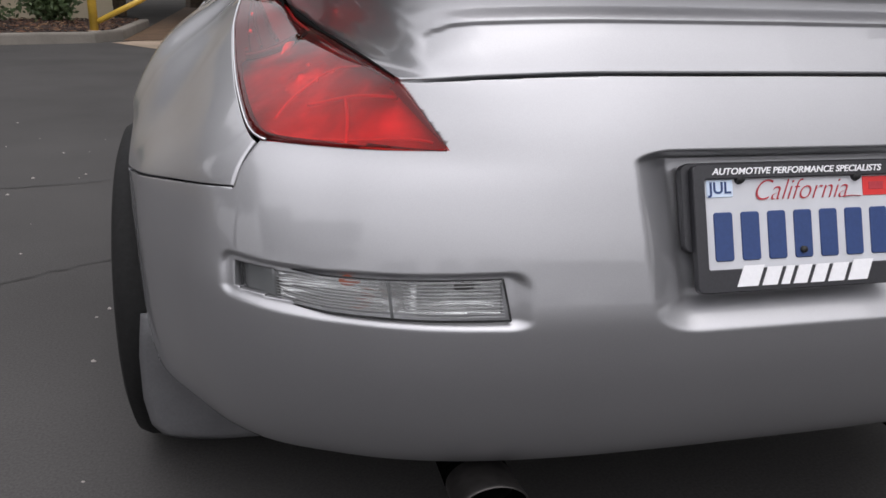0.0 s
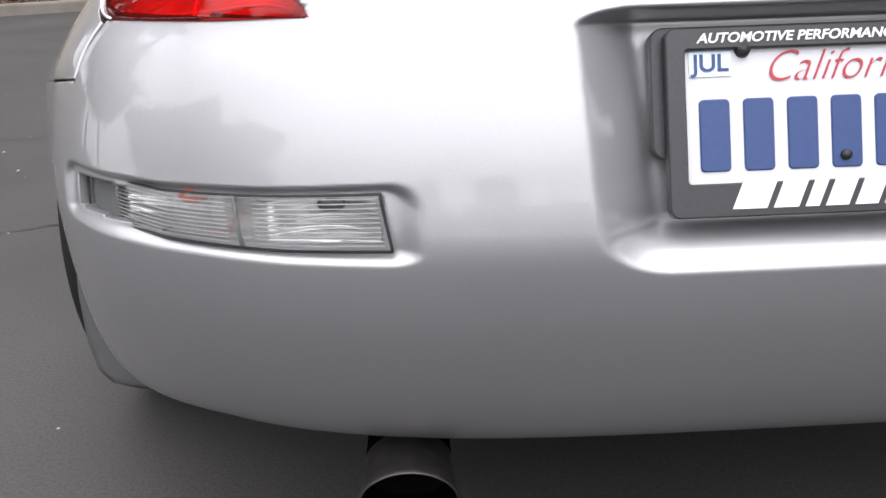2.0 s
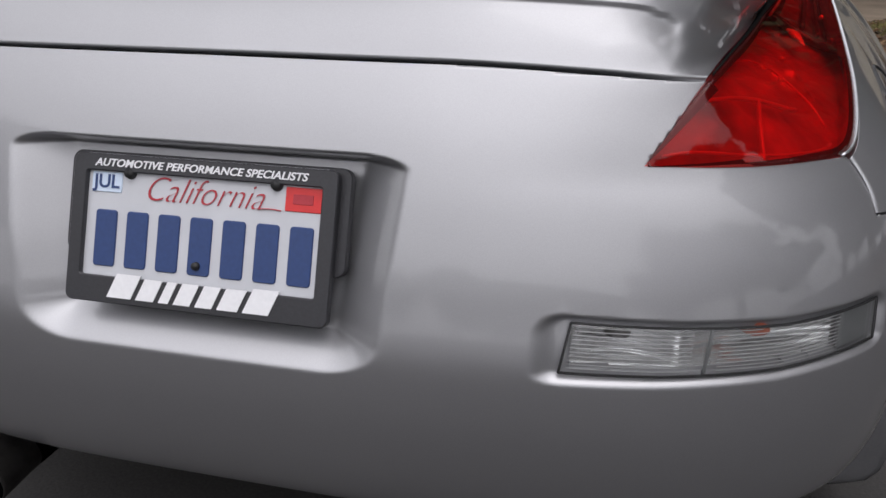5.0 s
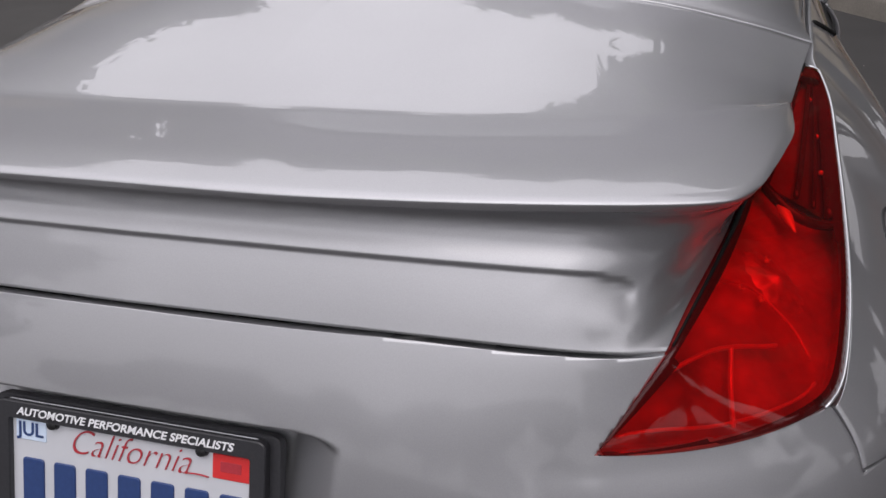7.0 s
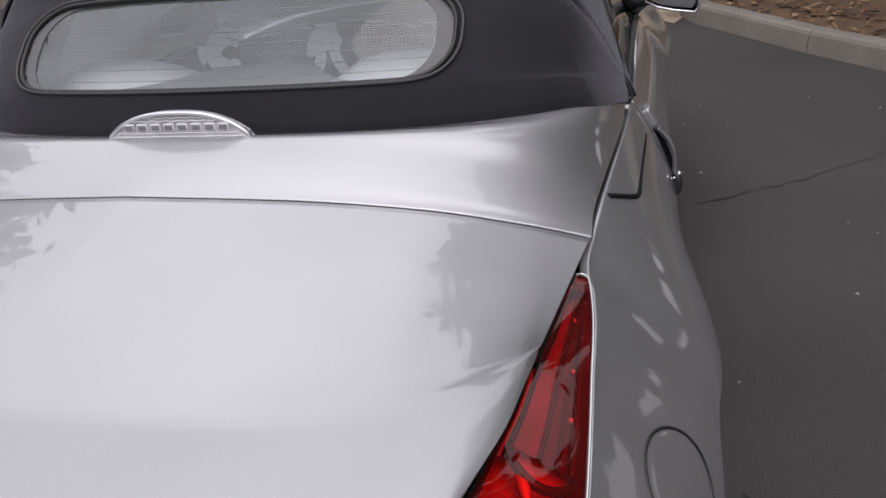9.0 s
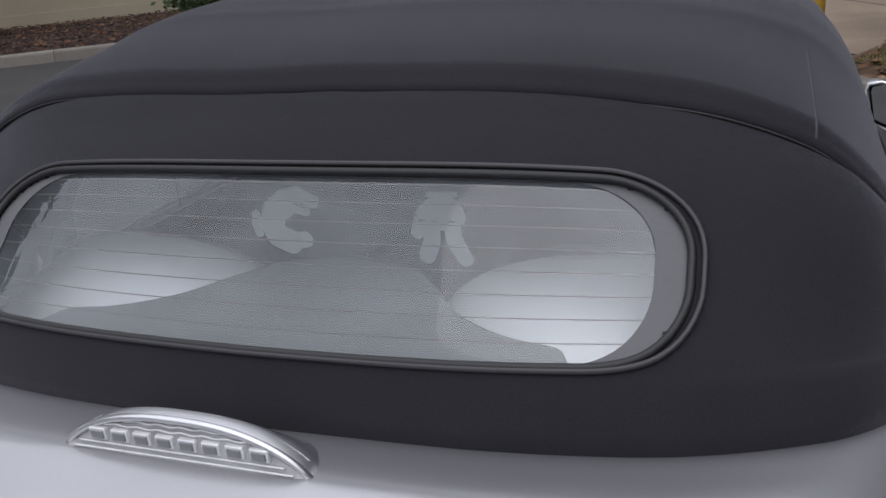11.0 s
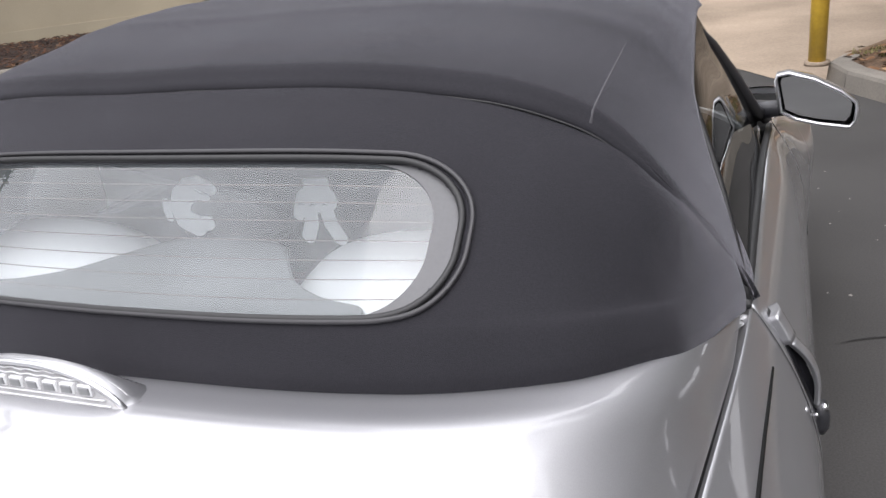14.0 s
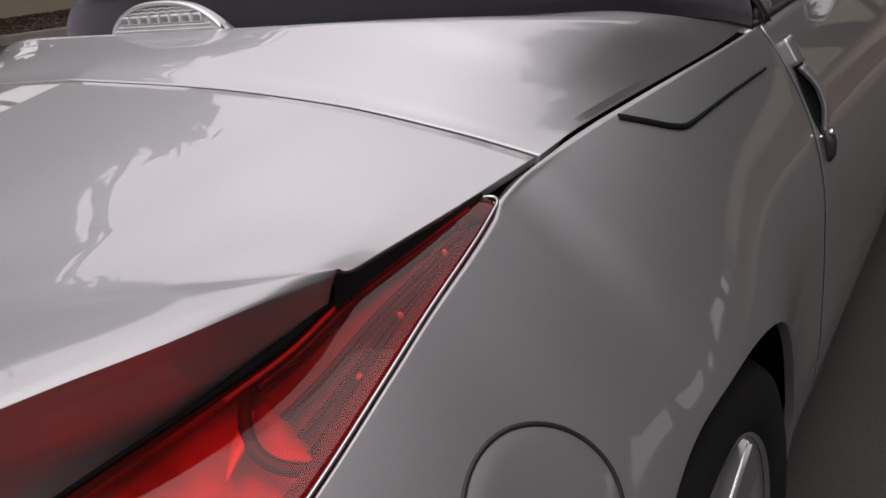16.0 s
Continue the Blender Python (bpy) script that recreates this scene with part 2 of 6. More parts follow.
def mixed_pieces(mat, colours):
    """Each loose piece of a joined mesh takes one of several colours."""
    nt = mat.node_tree
    geo, ramp = nt.nodes.new("ShaderNodeNewGeometry"), nt.nodes.new("ShaderNodeValToRGB")
    ramp.color_ramp.interpolation = "CONSTANT"
    for k, c in enumerate(colours):
        e = ramp.color_ramp.elements[k] if k < 2 else ramp.color_ramp.elements.new(k / len(colours))
        e.position, e.color = k / len(colours), (*c, 1)
    nt.links.new(geo.outputs["Random Per Island"], ramp.inputs["Fac"])
    nt.links.new(ramp.outputs["Color"], nt.nodes["Principled BSDF"].inputs["Base Color"])


mixed_pieces(CHIP, ((0.020, 0.011, 0.008), (0.035, 0.018, 0.012), (0.060, 0.026, 0.015), (0.028, 0.015, 0.010), (0.115, 0.048, 0.022), (0.016, 0.010, 0.008), (0.15, 0.085, 0.045)))
mixed_pieces(LITTER, ((0.12, 0.065, 0.032), (0.20, 0.11, 0.055), (0.075, 0.040, 0.022), (0.15, 0.075, 0.035), (0.27, 0.17, 0.09), (0.055, 0.034, 0.02)))
GRASS = material("dry_grass", (0.17, 0.16, 0.055), 0.9, grain=0.4, grain_scale=50, stain=0.3, stain_scale=2)
STUCCO = material("beige_stucco", (0.36, 0.31, 0.225), 0.9, grain=0.08, grain_scale=90, stain=0.08, stain_scale=0.8, bump=0.5, bump_scale=150)
YELLOW = material("yellow_paint", (0.55, 0.35, 0.04), 0.4, 0, 0.2, grain=0.08, grain_scale=40, stain=0.12, stain_scale=6)
BARK = material("tree_bark", (0.10, 0.075, 0.055), 0.95, grain=0.35, grain_scale=25, bump=1.0, bump_scale=40)
LEAF = material("leaf", (0.055, 0.085, 0.03), 0.6, grain=0.4, grain_scale=6)
GRIT = material("pale_grit", (0.30, 0.28, 0.26), 0.9, grain=0.2)


# ---------------- mesh helpers ----------------
def thing(name, label, category, group="", kind=""):
    return tagged(new(name), label, category, group, kind)


def mesh_ob(name, verts, faces, mat, parent=None, label="", smooth=True):
    me = bpy.data.meshes.new(name)
    me.from_pydata([tuple(map(float, v)) for v in verts], [], faces)
    me.materials.append(mat)
    if smooth:
        me.polygons.foreach_set("use_smooth", [True] * len(me.polygons))
    me.update()
    ob = new(name, me)
    if parent:
        ob.parent = parent
    if label:
        ob["label"] = label
    return ob


def part(name, bm, mat, parent, label="", smooth=True):
    me = bpy.data.meshes.new(name)
    bmesh.ops.recalc_face_normals(bm, faces=bm.faces)
    bm.to_mesh(me)
    bm.free()
    me.materials.append(mat)
    if smooth:
        me.polygons.foreach_set("use_smooth", [True] * len(me.polygons))
    ob = new(name, me)
    if parent:
        ob.parent = parent
    if label:
        ob["label"] = label
    return ob


def grid_faces(rows, cols, keep=None):
    return [(i * cols + j, i * cols + j + 1, (i + 1) * cols + j + 1, (i + 1) * cols + j)
            for i in range(rows - 1) for j in range(cols - 1) if keep is None or keep[i, j]]


def grid_normals(P):
    du = np.gradient(P, axis=1)
    dv = np.gradient(P, axis=0)
    n = np.cross(du, dv)
    return n / (np.linalg.norm(n, axis=2, keepdims=True) + 1e-12)


def panel(name, P, mat, parent, label="", fold=0.012, keep=None, flip=False, ends_down=False, base=None, crisp=False):
    """A sheet-metal panel over a grid of points, with its rim rounded and folded inwards."""
    P = np.asarray(P, float)
    R, C = P.shape[:2]
    N = grid_normals(P if base is None else base) * (-1 if flip else 1)
    for _ in range(5):
        N[1:-1] = (N[:-2] + 2 * N[1:-1] + N[2:]) / 4
        N[:, 1:-1] = (N[:, :-2] + 2 * N[:, 1:-1] + N[:, 2:]) / 4
    N /= np.linalg.norm(N, axis=2, keepdims=True) + 1e-12
    if ends_down:
        for col in (0, -1):
            N[:, col] = np.stack([np.sign(P[:, col, 0]) * 0.45, np.full(R, -0.1), np.full(R, 0.88)], axis=1)
    verts = P.reshape(-1, 3).tolist()
    faces = grid_faces(R, C, keep)
    edge = {}
    for f in faces:
        for a, b in zip(f, f[1:] + f[:1]):
            edge[(a, b)] = True
    rim = [(a, b) for (a, b) in edge if (b, a) not in edge]
    if fold > 0:
        NF = N.reshape(-1, 3)
        PF = P.reshape(-1, 3)
        low = {}
        for a, b in rim:
            for k in (a, b):
                if k not in low:
                    low[k] = (len(verts), len(verts) + 1)
                    verts.append((PF[k] - NF[k] * 0.0015).tolist())
                    verts.append((PF[k] - NF[k] * fold).tolist())
        for a, b in rim:
            faces.append((b, a, low[a][0], low[b][0]))
            faces.append((low[b][0], low[a][0], low[a][1], low[b][1]))
    if flip:
        faces = [tuple(reversed(f)) for f in faces]
    ob = mesh_ob(name, verts, faces, mat, parent, label)
    if crisp:
        plain = len(grid_faces(R, C, keep))
        ob.data.polygons.foreach_set("use_smooth", [i < plain for i in range(len(faces))])
    return ob


def box(bm, x0, x1, y0, y1, z0, z1, bevel=0.0):
    r = bmesh.ops.create_cube(bm, size=1.0)
    for v in r["verts"]:
        v.co = Vector(((x0 + x1) / 2 + v.co.x * (x1 - x0), (y0 + y1) / 2 + v.co.y * (y1 - y0), (z0 + z1) / 2 + v.co.z * (z1 - z0)))
    if bevel:
        es = list({e for v in r["verts"] for e in v.link_edges})
        bmesh.ops.bevel(bm, geom=es, offset=bevel, segments=2, affect="EDGES", profile=0.5)


def tube(name, pts, radius, mat, parent=None, label="", closed=False, sides=8, flat=1.0):
    """A swept tube along points; radius may be a list, flat squeezes it along its second normal."""
    pts = [Vector(p) for p in pts]
    n = len(pts)
    rad = radius if isinstance(radius, (list, tuple)) else [radius] * n
    verts, faces = [], []
    prev = None
    for i, p in enumerate(pts):
        a = pts[(i - 1) % n] if closed or i > 0 else p
        b = pts[(i + 1) % n] if closed or i < n - 1 else p
        d = (b - a).normalized()
        if prev is None:
            ref = Vector((0, 0, 1)) if abs(d.z) < 0.9 else Vector((1, 0, 0))
            u = d.cross(ref).normalized()
        else:
            u = (prev - d * prev.dot(d)).normalized()
        prev = u
        w = d.cross(u)
        for k in range(sides):
            an = 2 * math.pi * k / sides
            verts.append(p + u * math.cos(an) * rad[i] + w * math.sin(an) * rad[i] * flat)
    for i in range(n if closed else n - 1):
        j = (i + 1) % n
        for k in range(sides):
            l = (k + 1) % sides
            faces.append((i * sides + k, i * sides + l, j * sides + l, j * sides + k))
    if not closed:
        faces.append(tuple(reversed(range(sides))))
        faces.append(tuple((n - 1) * sides + k for k in range(sides)))
    return mesh_ob(name, verts, faces, mat, parent, label)


def interp(x, xs, ys):
    return np.interp(x, xs, ys)


def smooth_interp(x, xs, ys):
    """Monotone cubic through the given knots."""
    x, xs, ys = np.asarray(x, float), np.asarray(xs, float), np.asarray(ys, float)
    h = np.diff(xs)
    d = np.diff(ys) / h
    m = np.zeros_like(ys)
    m[0], m[-1] = d[0], d[-1]
    for i in range(1, len(ys) - 1):
        m[i] = 0 if d[i - 1] * d[i] <= 0 else 2 * d[i - 1] * d[i] / (d[i - 1] + d[i])
    k = np.clip(np.searchsorted(xs, x) - 1, 0, len(xs) - 2)
    t = np.clip((x - xs[k]) / h[k], 0, 1)
    return ((2 * t**3 - 3 * t**2 + 1) * ys[k] + (t**3 - 2 * t**2 + t) * h[k] * m[k]
            + (-2 * t**3 + 3 * t**2) * ys[k + 1] + (t**3 - t**2) * h[k] * m[k + 1])


def sstep(x):
    x = np.clip(x, 0, 1)
    return x * x * (3 - 2 * x)


# ---------------- the car's outer shell ----------------
# x across, y forward from the tail, z up; the tail corners are superellipses in plan
CORNER_N, CORNER_L = 3.5, 0.75
AXLE_REAR, AXLE_FRONT, NOSE = 0.83, 3.47, 4.28


def softened(xs, ys, reach):
    """A fine table through the knots with its corners eased over a given reach."""
    g = np.linspace(0.0, 1.3, 1301)
    v = smooth_interp(np.clip(g, xs[0], xs[-1]), xs, ys)
    k = np.arange(-60, 61) * 0.001
    w = np.exp(-0.5 * (k / reach) ** 2)
    v = np.convolve(np.pad(v, 60, mode="edge"), w / w.sum(), mode="valid")
    return g, v


TAIL_G, TAIL_V = softened([0.24, 0.285, 0.31, 0.35, 0.42, 0.50, 0.55, 0.62, 0.70, 0.76, 0.80, 0.85, 0.90, 1.0],
                          [0.16, 0.07, 0.020, -0.015, -0.042, -0.058, -0.061, -0.047, -0.022, 0.000, 0.017, 0.042, 0.07, 0.12], 0.008)
WIDE_G, WIDE_V = softened([0.20, 0.30, 0.42, 0.55, 0.66, 0.71, 0.76, 0.82, 0.88, 0.937, 0.96, 1.0],
                          [0.80, 0.828, 0.838, 0.838, 0.831, 0.815, 0.770, 0.709, 0.702, 0.694, 0.684, 0.66], 0.014)


def tail_y(z):
    return np.interp(z, TAIL_G, TAIL_V)


def half_width(z):
    return np.interp(z, WIDE_G, WIDE_V)


def flare(y, z):
    g = 1 - sstep((z - 0.66) / 0.24)
    hips = 0.074 * np.exp(-((y - AXLE_REAR) / 0.36) ** 2) + 0.06 * np.exp(-((y - AXLE_FRONT) / 0.40) ** 2)
    belt = 0.06 * sstep((y - 0.65) / 0.85)
    return hips * g + belt * sstep((z - 0.60) / 0.2) + 0.02 * sstep((y - 1.0) / 0.6) * g


def plain_side(y, z):
    """Half width from the plan and the tail corner alone, before the shoulder is rounded."""
    d = np.clip((y - tail_y(z)) / CORNER_L, 0, 1)
    x = half_width(z) * np.power(np.clip(1 - np.power(1 - d, CORNER_N), 0, 1), 1 / CORNER_N)
    front = np.clip((NOSE - 0.02 - y) / 1.2, 0, 1)
    f = np.power(np.clip(1 - np.power(1 - front, 2.6), 0, 1), 1 / 2.6)
    return (x + flare(y, z) * sstep(d * 1.6)) * f


def shoulder_top(y):
    """Where the rounded shoulder begins: the lamp's outer edge, then the upper edge of the flank."""
    lamp_side = lamp_outer(np.minimum(y, LAMP_TOP_Y))
    return lamp_side + (top_edge(y) - lamp_side) * sstep((y - 0.52) / 0.36)


def shell_side(y, z):
    """Half width of the body at length y and height z: a convex shoulder that falls from lamp and deck to the flank."""
    y, z = np.broadcast_arrays(np.asarray(y, float), np.asarray(z, float))
    base = plain_side(y, z)
    hi = shoulder_top(y)
    lo = np.where(y < 0.59, seam_z(y), seam_z(0.59) - 0.03 * sstep((y - 0.59) / 0.15))
    share = np.clip((hi - z) / (hi - lo), 0, 1)
    above = (z > hi) * (1 - sstep((z - hi) / 0.02))
    power = smooth_interp(y, [0.0, 0.17, 0.30, 0.40, 0.52, 0.66, 0.83, 1.1, 4.3], [1.41, 1.41, 1.32, 1.25, 1.25, 1.6, 2.2, 2.3, 2.3])
    x_hi, x_lo = plain_side(y, hi), plain_side(y, lo)
    x_hi = x_hi + (lamp_outer_x(y) - x_hi) * (1 - sstep((y - 0.75) / 0.15))
    round_x = x_hi + (x_lo - x_hi) * (1 - np.power(1 - share, power))
    w = sstep((y - 0.15) / 0.03) * np.where(z > hi, above, 1) * (z > lo)
    return base + (round_x - base) * w


def shell_back(x, z):
    """y of the tail at x across and height z."""
    t = np.clip(np.abs(x) / half_width(z), 0, 0.9999)
    return tail_y(z) + CORNER_L * (1 - np.power(1 - np.power(t, CORNER_N), 1 / CORNER_N))


# stations along the body's outline, as a unit superellipse at the tail then straight lengths
def outline_knots(count):
    phi = np.linspace(0, np.pi / 2, 4000)
    X, Y = np.sin(phi) ** (2 / CORNER_N) * 0.84, (1 - np.cos(phi) ** (2 / CORNER_N)) * CORNER_L
    s = np.concatenate([[0], np.cumsum(np.hypot(np.diff(X), np.diff(Y)))])
    q = np.linspace(0, s[-1], count)
    return np.interp(q, s, X / 0.84), np.interp(q, s, Y / CORNER_L), q


def shell_point(ux, uy, z):
    """Point for unit outline (ux, uy in 0..1) at height z on the tail corner."""
    y = tail_y(z) + uy * CORNER_L
    x = half_width(z) * ux
    return x + flare(y, z) * sstep(uy * 1.6), y


def top_edge(y):
    """Height of the upper edge of the tail panel, lamps and flanks along the length."""
    return smooth_interp(y, [0.0, 0.045, 0.094, 0.14, 0.20, 0.28, 0.38, 0.48, 0.60, 0.693, 0.79, 0.94, 1.45, 2.2, 2.6, 3.1, 3.7, 4.28],
                         [0.850, 0.847, 0.834, 0.866, 0.897, 0.917, 0.927, 0.932, 0.936, 0.939, 0.951, 0.957, 0.961, 0.945, 0.90, 0.83, 0.75, 0.60])


def bottom_edge(y):
    return smooth_interp(y, [-0.1, 0.0, 0.1, 0.25, 0.5, 0.9, 1.2, 3.0, 4.3], [0.285, 0.285, 0.290, 0.300, 0.310, 0.30, 0.21, 0.20, 0.24])


def seam_z(y):
    """Joint between bumper and wing, falling towards the wheel arch."""
    return SEAM_Z - 0.068 * np.clip((y - 0.13) / 0.46, 0, 1)


def arch(y, axle=AXLE_REAR, R=0.385):
    """Height of a wheel arch's rim at length y, zero away from it."""
    return np.where(np.abs(y - axle) < R, 0.335 + np.sqrt(np.maximum(R * R - (y - axle) ** 2, 0)), 0.0)


LAMP_LOW = 0.757        # lower edge of the tail lamps
LAMP_TIP_X, LAMP_OUT_X, LAMP_TOP_Y = 0.466, 0.6775, 0.693
SEAM_Z, SEAM_X = 0.695, 0.712



def lamp_outer(y):
    """Height of the lamps' outer edge along the wing."""
    return smooth_interp(y, [0.10, 0.165, 0.20, 0.26, 0.33, 0.404, 0.488, 0.587, LAMP_TOP_Y],
                         [0.748, 0.750, 0.763, 0.788, 0.8150, 0.8415, 0.8735, 0.909, 0.938])


def lamp_outer_x(y):
    """Half width at the lamps' outer edge."""
    return smooth_interp(y, [0.165, 0.20, 0.26, 0.33, 0.404, 0.488, 0.587, LAMP_TOP_Y, 0.735, 0.79],
                         [0.677, 0.6885, 0.6972, 0.7022, 0.7037, 0.703, 0.6995, 0.6910, 0.6885, 0.6925])


def bumper_bulge(x, z):
    """The bumper stands fuller beside the lamps."""
    return 0.026 * sstep((z - 0.735) / 0.105) * sstep((np.abs(x) - 0.26) / 0.32)


car = thing("sports_car", "silver two-seat roadster with raised black fabric top, parked on asphalt", "car")


def pocket_share(a, b):
    """How far down a pocket lies from its side and end distances, in slope widths, corners rounded."""
    u, v = np.clip(1 - a, 0, 3), np.clip(1 - b, 0, 3)
    return np.clip(1 - np.sqrt(u * u + v * v), 0, 1)


def reflector_depth(x, z):
    """Shallow pocket round the reverse lamps in the bumper."""
    ax = np.abs(x)
    low = interp(ax, [0.37, 0.50, 0.62, 0.74], [0.5455, 0.5445, 0.5465, 0.556])
    high = interp(ax, [0.37, 0.50, 0.62, 0.74], [0.620, 0.614, 0.611, 0.616])
    ends = 1 - np.minimum(sstep((ax - 0.370) / 0.036), sstep((0.737 - ax) / 0.022))
    s = pocket_share(np.minimum((ax - 0.370) / 0.032, (0.737 - ax) / 0.018), np.minimum((high - z) / (0.008 + 0.020 * ends), (z - low) / 0.014))
    return 0.0105 * sstep(s * 1.15)


def recess_depth(x, z):
    """The number plate's pocket: wide sloping sides, a ledge below, a short roof above."""
    ax = np.abs(x)
    side = interp(z, [0.535, 0.58, 0.757], [0.210, 0.220, 0.238])
    s = pocket_share((side - ax) / 0.060, np.minimum((0.759 - z) / 0.017, (z - 0.534) / 0.036))
    e = 0.07
    ramp = (np.sqrt(s * s + e * e) - np.sqrt((s - 1) ** 2 + e * e) + math.sqrt(1 + e * e) - e) / (2 * (math.sqrt(1 + e * e) - e))
    return (0.036 + 0.05 * np.clip(z - 0.60, 0, 1)) * ramp


def left_side(x, y, z):
    """The near-side flank stands a little wider behind the lamp and over the wheel."""
    far = (0.026 * sstep((y - 0.42) / 0.30) - 0.008) * sstep((x - 0.735) / 0.10) * (1 - sstep((y - 0.95) / 0.5))
    low = 0.024 * (sstep((y - 0.20) / 0.25) - sstep((y - 0.42) / 0.30)) * sstep((x - 0.735) / 0.10) * (1 - sstep((z - 0.64) / 0.12))
    return x + far + low + 0.016 * sstep((x - 0.59) / 0.10) * (1 - sstep((y - 0.48) / 0.2)) + 0.016 * sstep((x - 0.735) / 0.10) * sstep((y - 0.48) / 0.2) * (1 - sstep((y - 0.95) / 0.5))


def build_rear_bumper():
    ux, uy, _ = outline_knots(300)
    keep_n = int(np.searchsorted(uy, 0.97))
    ux, uy = ux[:keep_n], uy[:keep_n]
    ym = 0.02 + uy * CORNER_L
    x_low = half_width(LAMP_LOW) * ux
    full = smooth_interp(half_width(0.84) * ux, [0, 0.26, 0.42, 0.48, 0.519, 0.9], [0.8512, 0.8502, 0.844, 0.8395, 0.8375, 0.8375]) - 0.0044
    # the panel reaches the boot's shut line, ends under the lamp and, round the corner, along the seam to the wheel arch
    tall = half_width(0.834) * ux < 0.519
    zt = np.where(tall, full, LAMP_LOW - 0.002 - 0.006 * np.clip((x_low - LAMP_TIP_X) / 0.21, 0, 1) ** 2)
    zt = np.where(half_width(SEAM_Z) * ux > SEAM_X, seam_z(ym - 0.05) - 0.0012, zt)
    zb = bottom_edge(ym)
    for _ in range(30):
        zb = 0.5 * zb + 0.5 * np.maximum(bottom_edge(ym), arch(tail_y(zb) + uy * CORNER_L))
    levels = np.concatenate([np.linspace(0.28, 0.53, 46), np.linspace(0.533, 0.64, 48), np.linspace(0.643, 0.735, 26), np.linspace(0.737, 0.765, 16), np.linspace(0.769, 0.87, 30)])
    Z = np.clip(levels[:, None] + 0 * ux[None], zb[None], zt[None])
    X, Y = shell_point(ux[None] + 0 * Z, uy[None] + 0 * Z, Z)
    smooth_y = Y + recess_depth(X, Z) - bumper_bulge(X, Z)
    plain = np.stack([X, smooth_y, Z + (levels[:, None] - Z) * 0.2], axis=2)
    # beside the lamp's slanted inner edge the rows are drawn onto that edge
    lo, hi = np.full_like(ux, 0.70), np.full_like(ux, 0.90)
    for _ in range(40):
        lamp_line = 0.5 * (lo + hi)
        below = lamp_line < LAMP_LOW + (0.8365 - LAMP_LOW) * (half_width(lamp_line) * ux - LAMP_TIP_X) / 0.055
        lo, hi = np.where(below, lamp_line, lo), np.where(below, hi, lamp_line)
    lamp_line = np.minimum(lamp_line, full)[None] + 0 * Z
    opening = (Z > LAMP_LOW) & (Z < lamp_line) & tall[None]
    Z = np.where(opening, np.where(Z > 0.5 * (LAMP_LOW + lamp_line), lamp_line, LAMP_LOW - 0.001), Z)
    X, Y = shell_point(ux[None] + 0 * Z, uy[None] + 0 * Z, Z)
    Y = Y + reflector_depth(X, Z) + recess_depth(X, Z) - bumper_bulge(X, Z)
    R = 0.385
    dy, dz = Y - AXLE_REAR, Z - 0.335
    r = np.hypot(dy, dz)
    inside = r < R
    sc = np.where(inside, R / np.maximum(r, 1e-6), 1)
    lamp = opening.copy()
    pocket_low = interp(X, [0.40, 0.50, 0.62, 0.72], [0.5585, 0.556, 0.557, 0.565])
    pocket_high = interp(X, [0.40, 0.50, 0.62, 0.72], [0.609, 0.605, 0.602, 0.607])
    lamp |= (X > 0.409) & (X < 0.717) & (Z > pocket_low + 0.003) & (Z < pocket_high - 0.003)
    flat = np.zeros_like(inside)
    flat[:-1] = np.abs(Z[1:] - Z[:-1]) < 1e-6
    Y2, Z2 = np.where(inside, AXLE_REAR + dy * sc, Y), np.where(inside, 0.335 + dz * sc, Z)
    right = np.stack([np.where(inside, shell_side(Y2, Z2), X), Y2, Z2], axis=2)
    left = right[:, ::-1].copy()
    left[:, :, 0] = -left_side(left[:, :, 0], left[:, :, 1], left[:, :, 2])
    P = np.concatenate([left[:, :-1], right], axis=1)
    base = np.concatenate([(plain * [-1, 1, 1])[:, ::-1][:, :-1], plain], axis=1)

    def both(a):
        return np.concatenate([a[:, ::-1][:, :-1], a], axis=1)
    ins, lam, flt = both(inside), both(lamp), both(flat)

    def four(a, f):
        return f(f(a[:-1, :-1], a[1:, :-1]), f(a[:-1, 1:], a[1:, 1:]))
    low_end = both(np.broadcast_to(~tall[None], Z.shape) & (Z > LAMP_LOW - 0.012))
    high_end = both(np.broadcast_to(tall[None], Z.shape) & (Z > LAMP_LOW + 0.002))
    across = four(low_end, np.logical_or) & four(high_end, np.logical_or)
    # nothing bridges the step from the lamp's foot down to the seam
    j = int(np.argmax(half_width(SEAM_Z) * ux > SEAM_X))
    before = both(np.broadcast_to(np.arange(keep_n)[None] == j - 1, Z.shape) & (Z > zt[j] + 0.003))
    after = both(np.broadcast_to(np.arange(keep_n)[None] == j, Z.shape))
    across |= four(before, np.logical_or) & four(after, np.logical_or)
    keep = ~four(ins, np.logical_and) & ~four(lam, np.logical_and) & ~(flt[:-1, :-1] & flt[:-1, 1:]) & ~across
    cover = panel("rear_bumper", P, SILVER, car, "silver bumper cover with number plate pocket", 0.014, keep, base=base, crisp=True)
    bm = bmesh.new()
    bm.from_mesh(cover.data)
    bmesh.ops.remove_doubles(bm, verts=bm.verts, dist=0.00005)
    bm.to_mesh(cover.data)
    bm.free()
    return cover


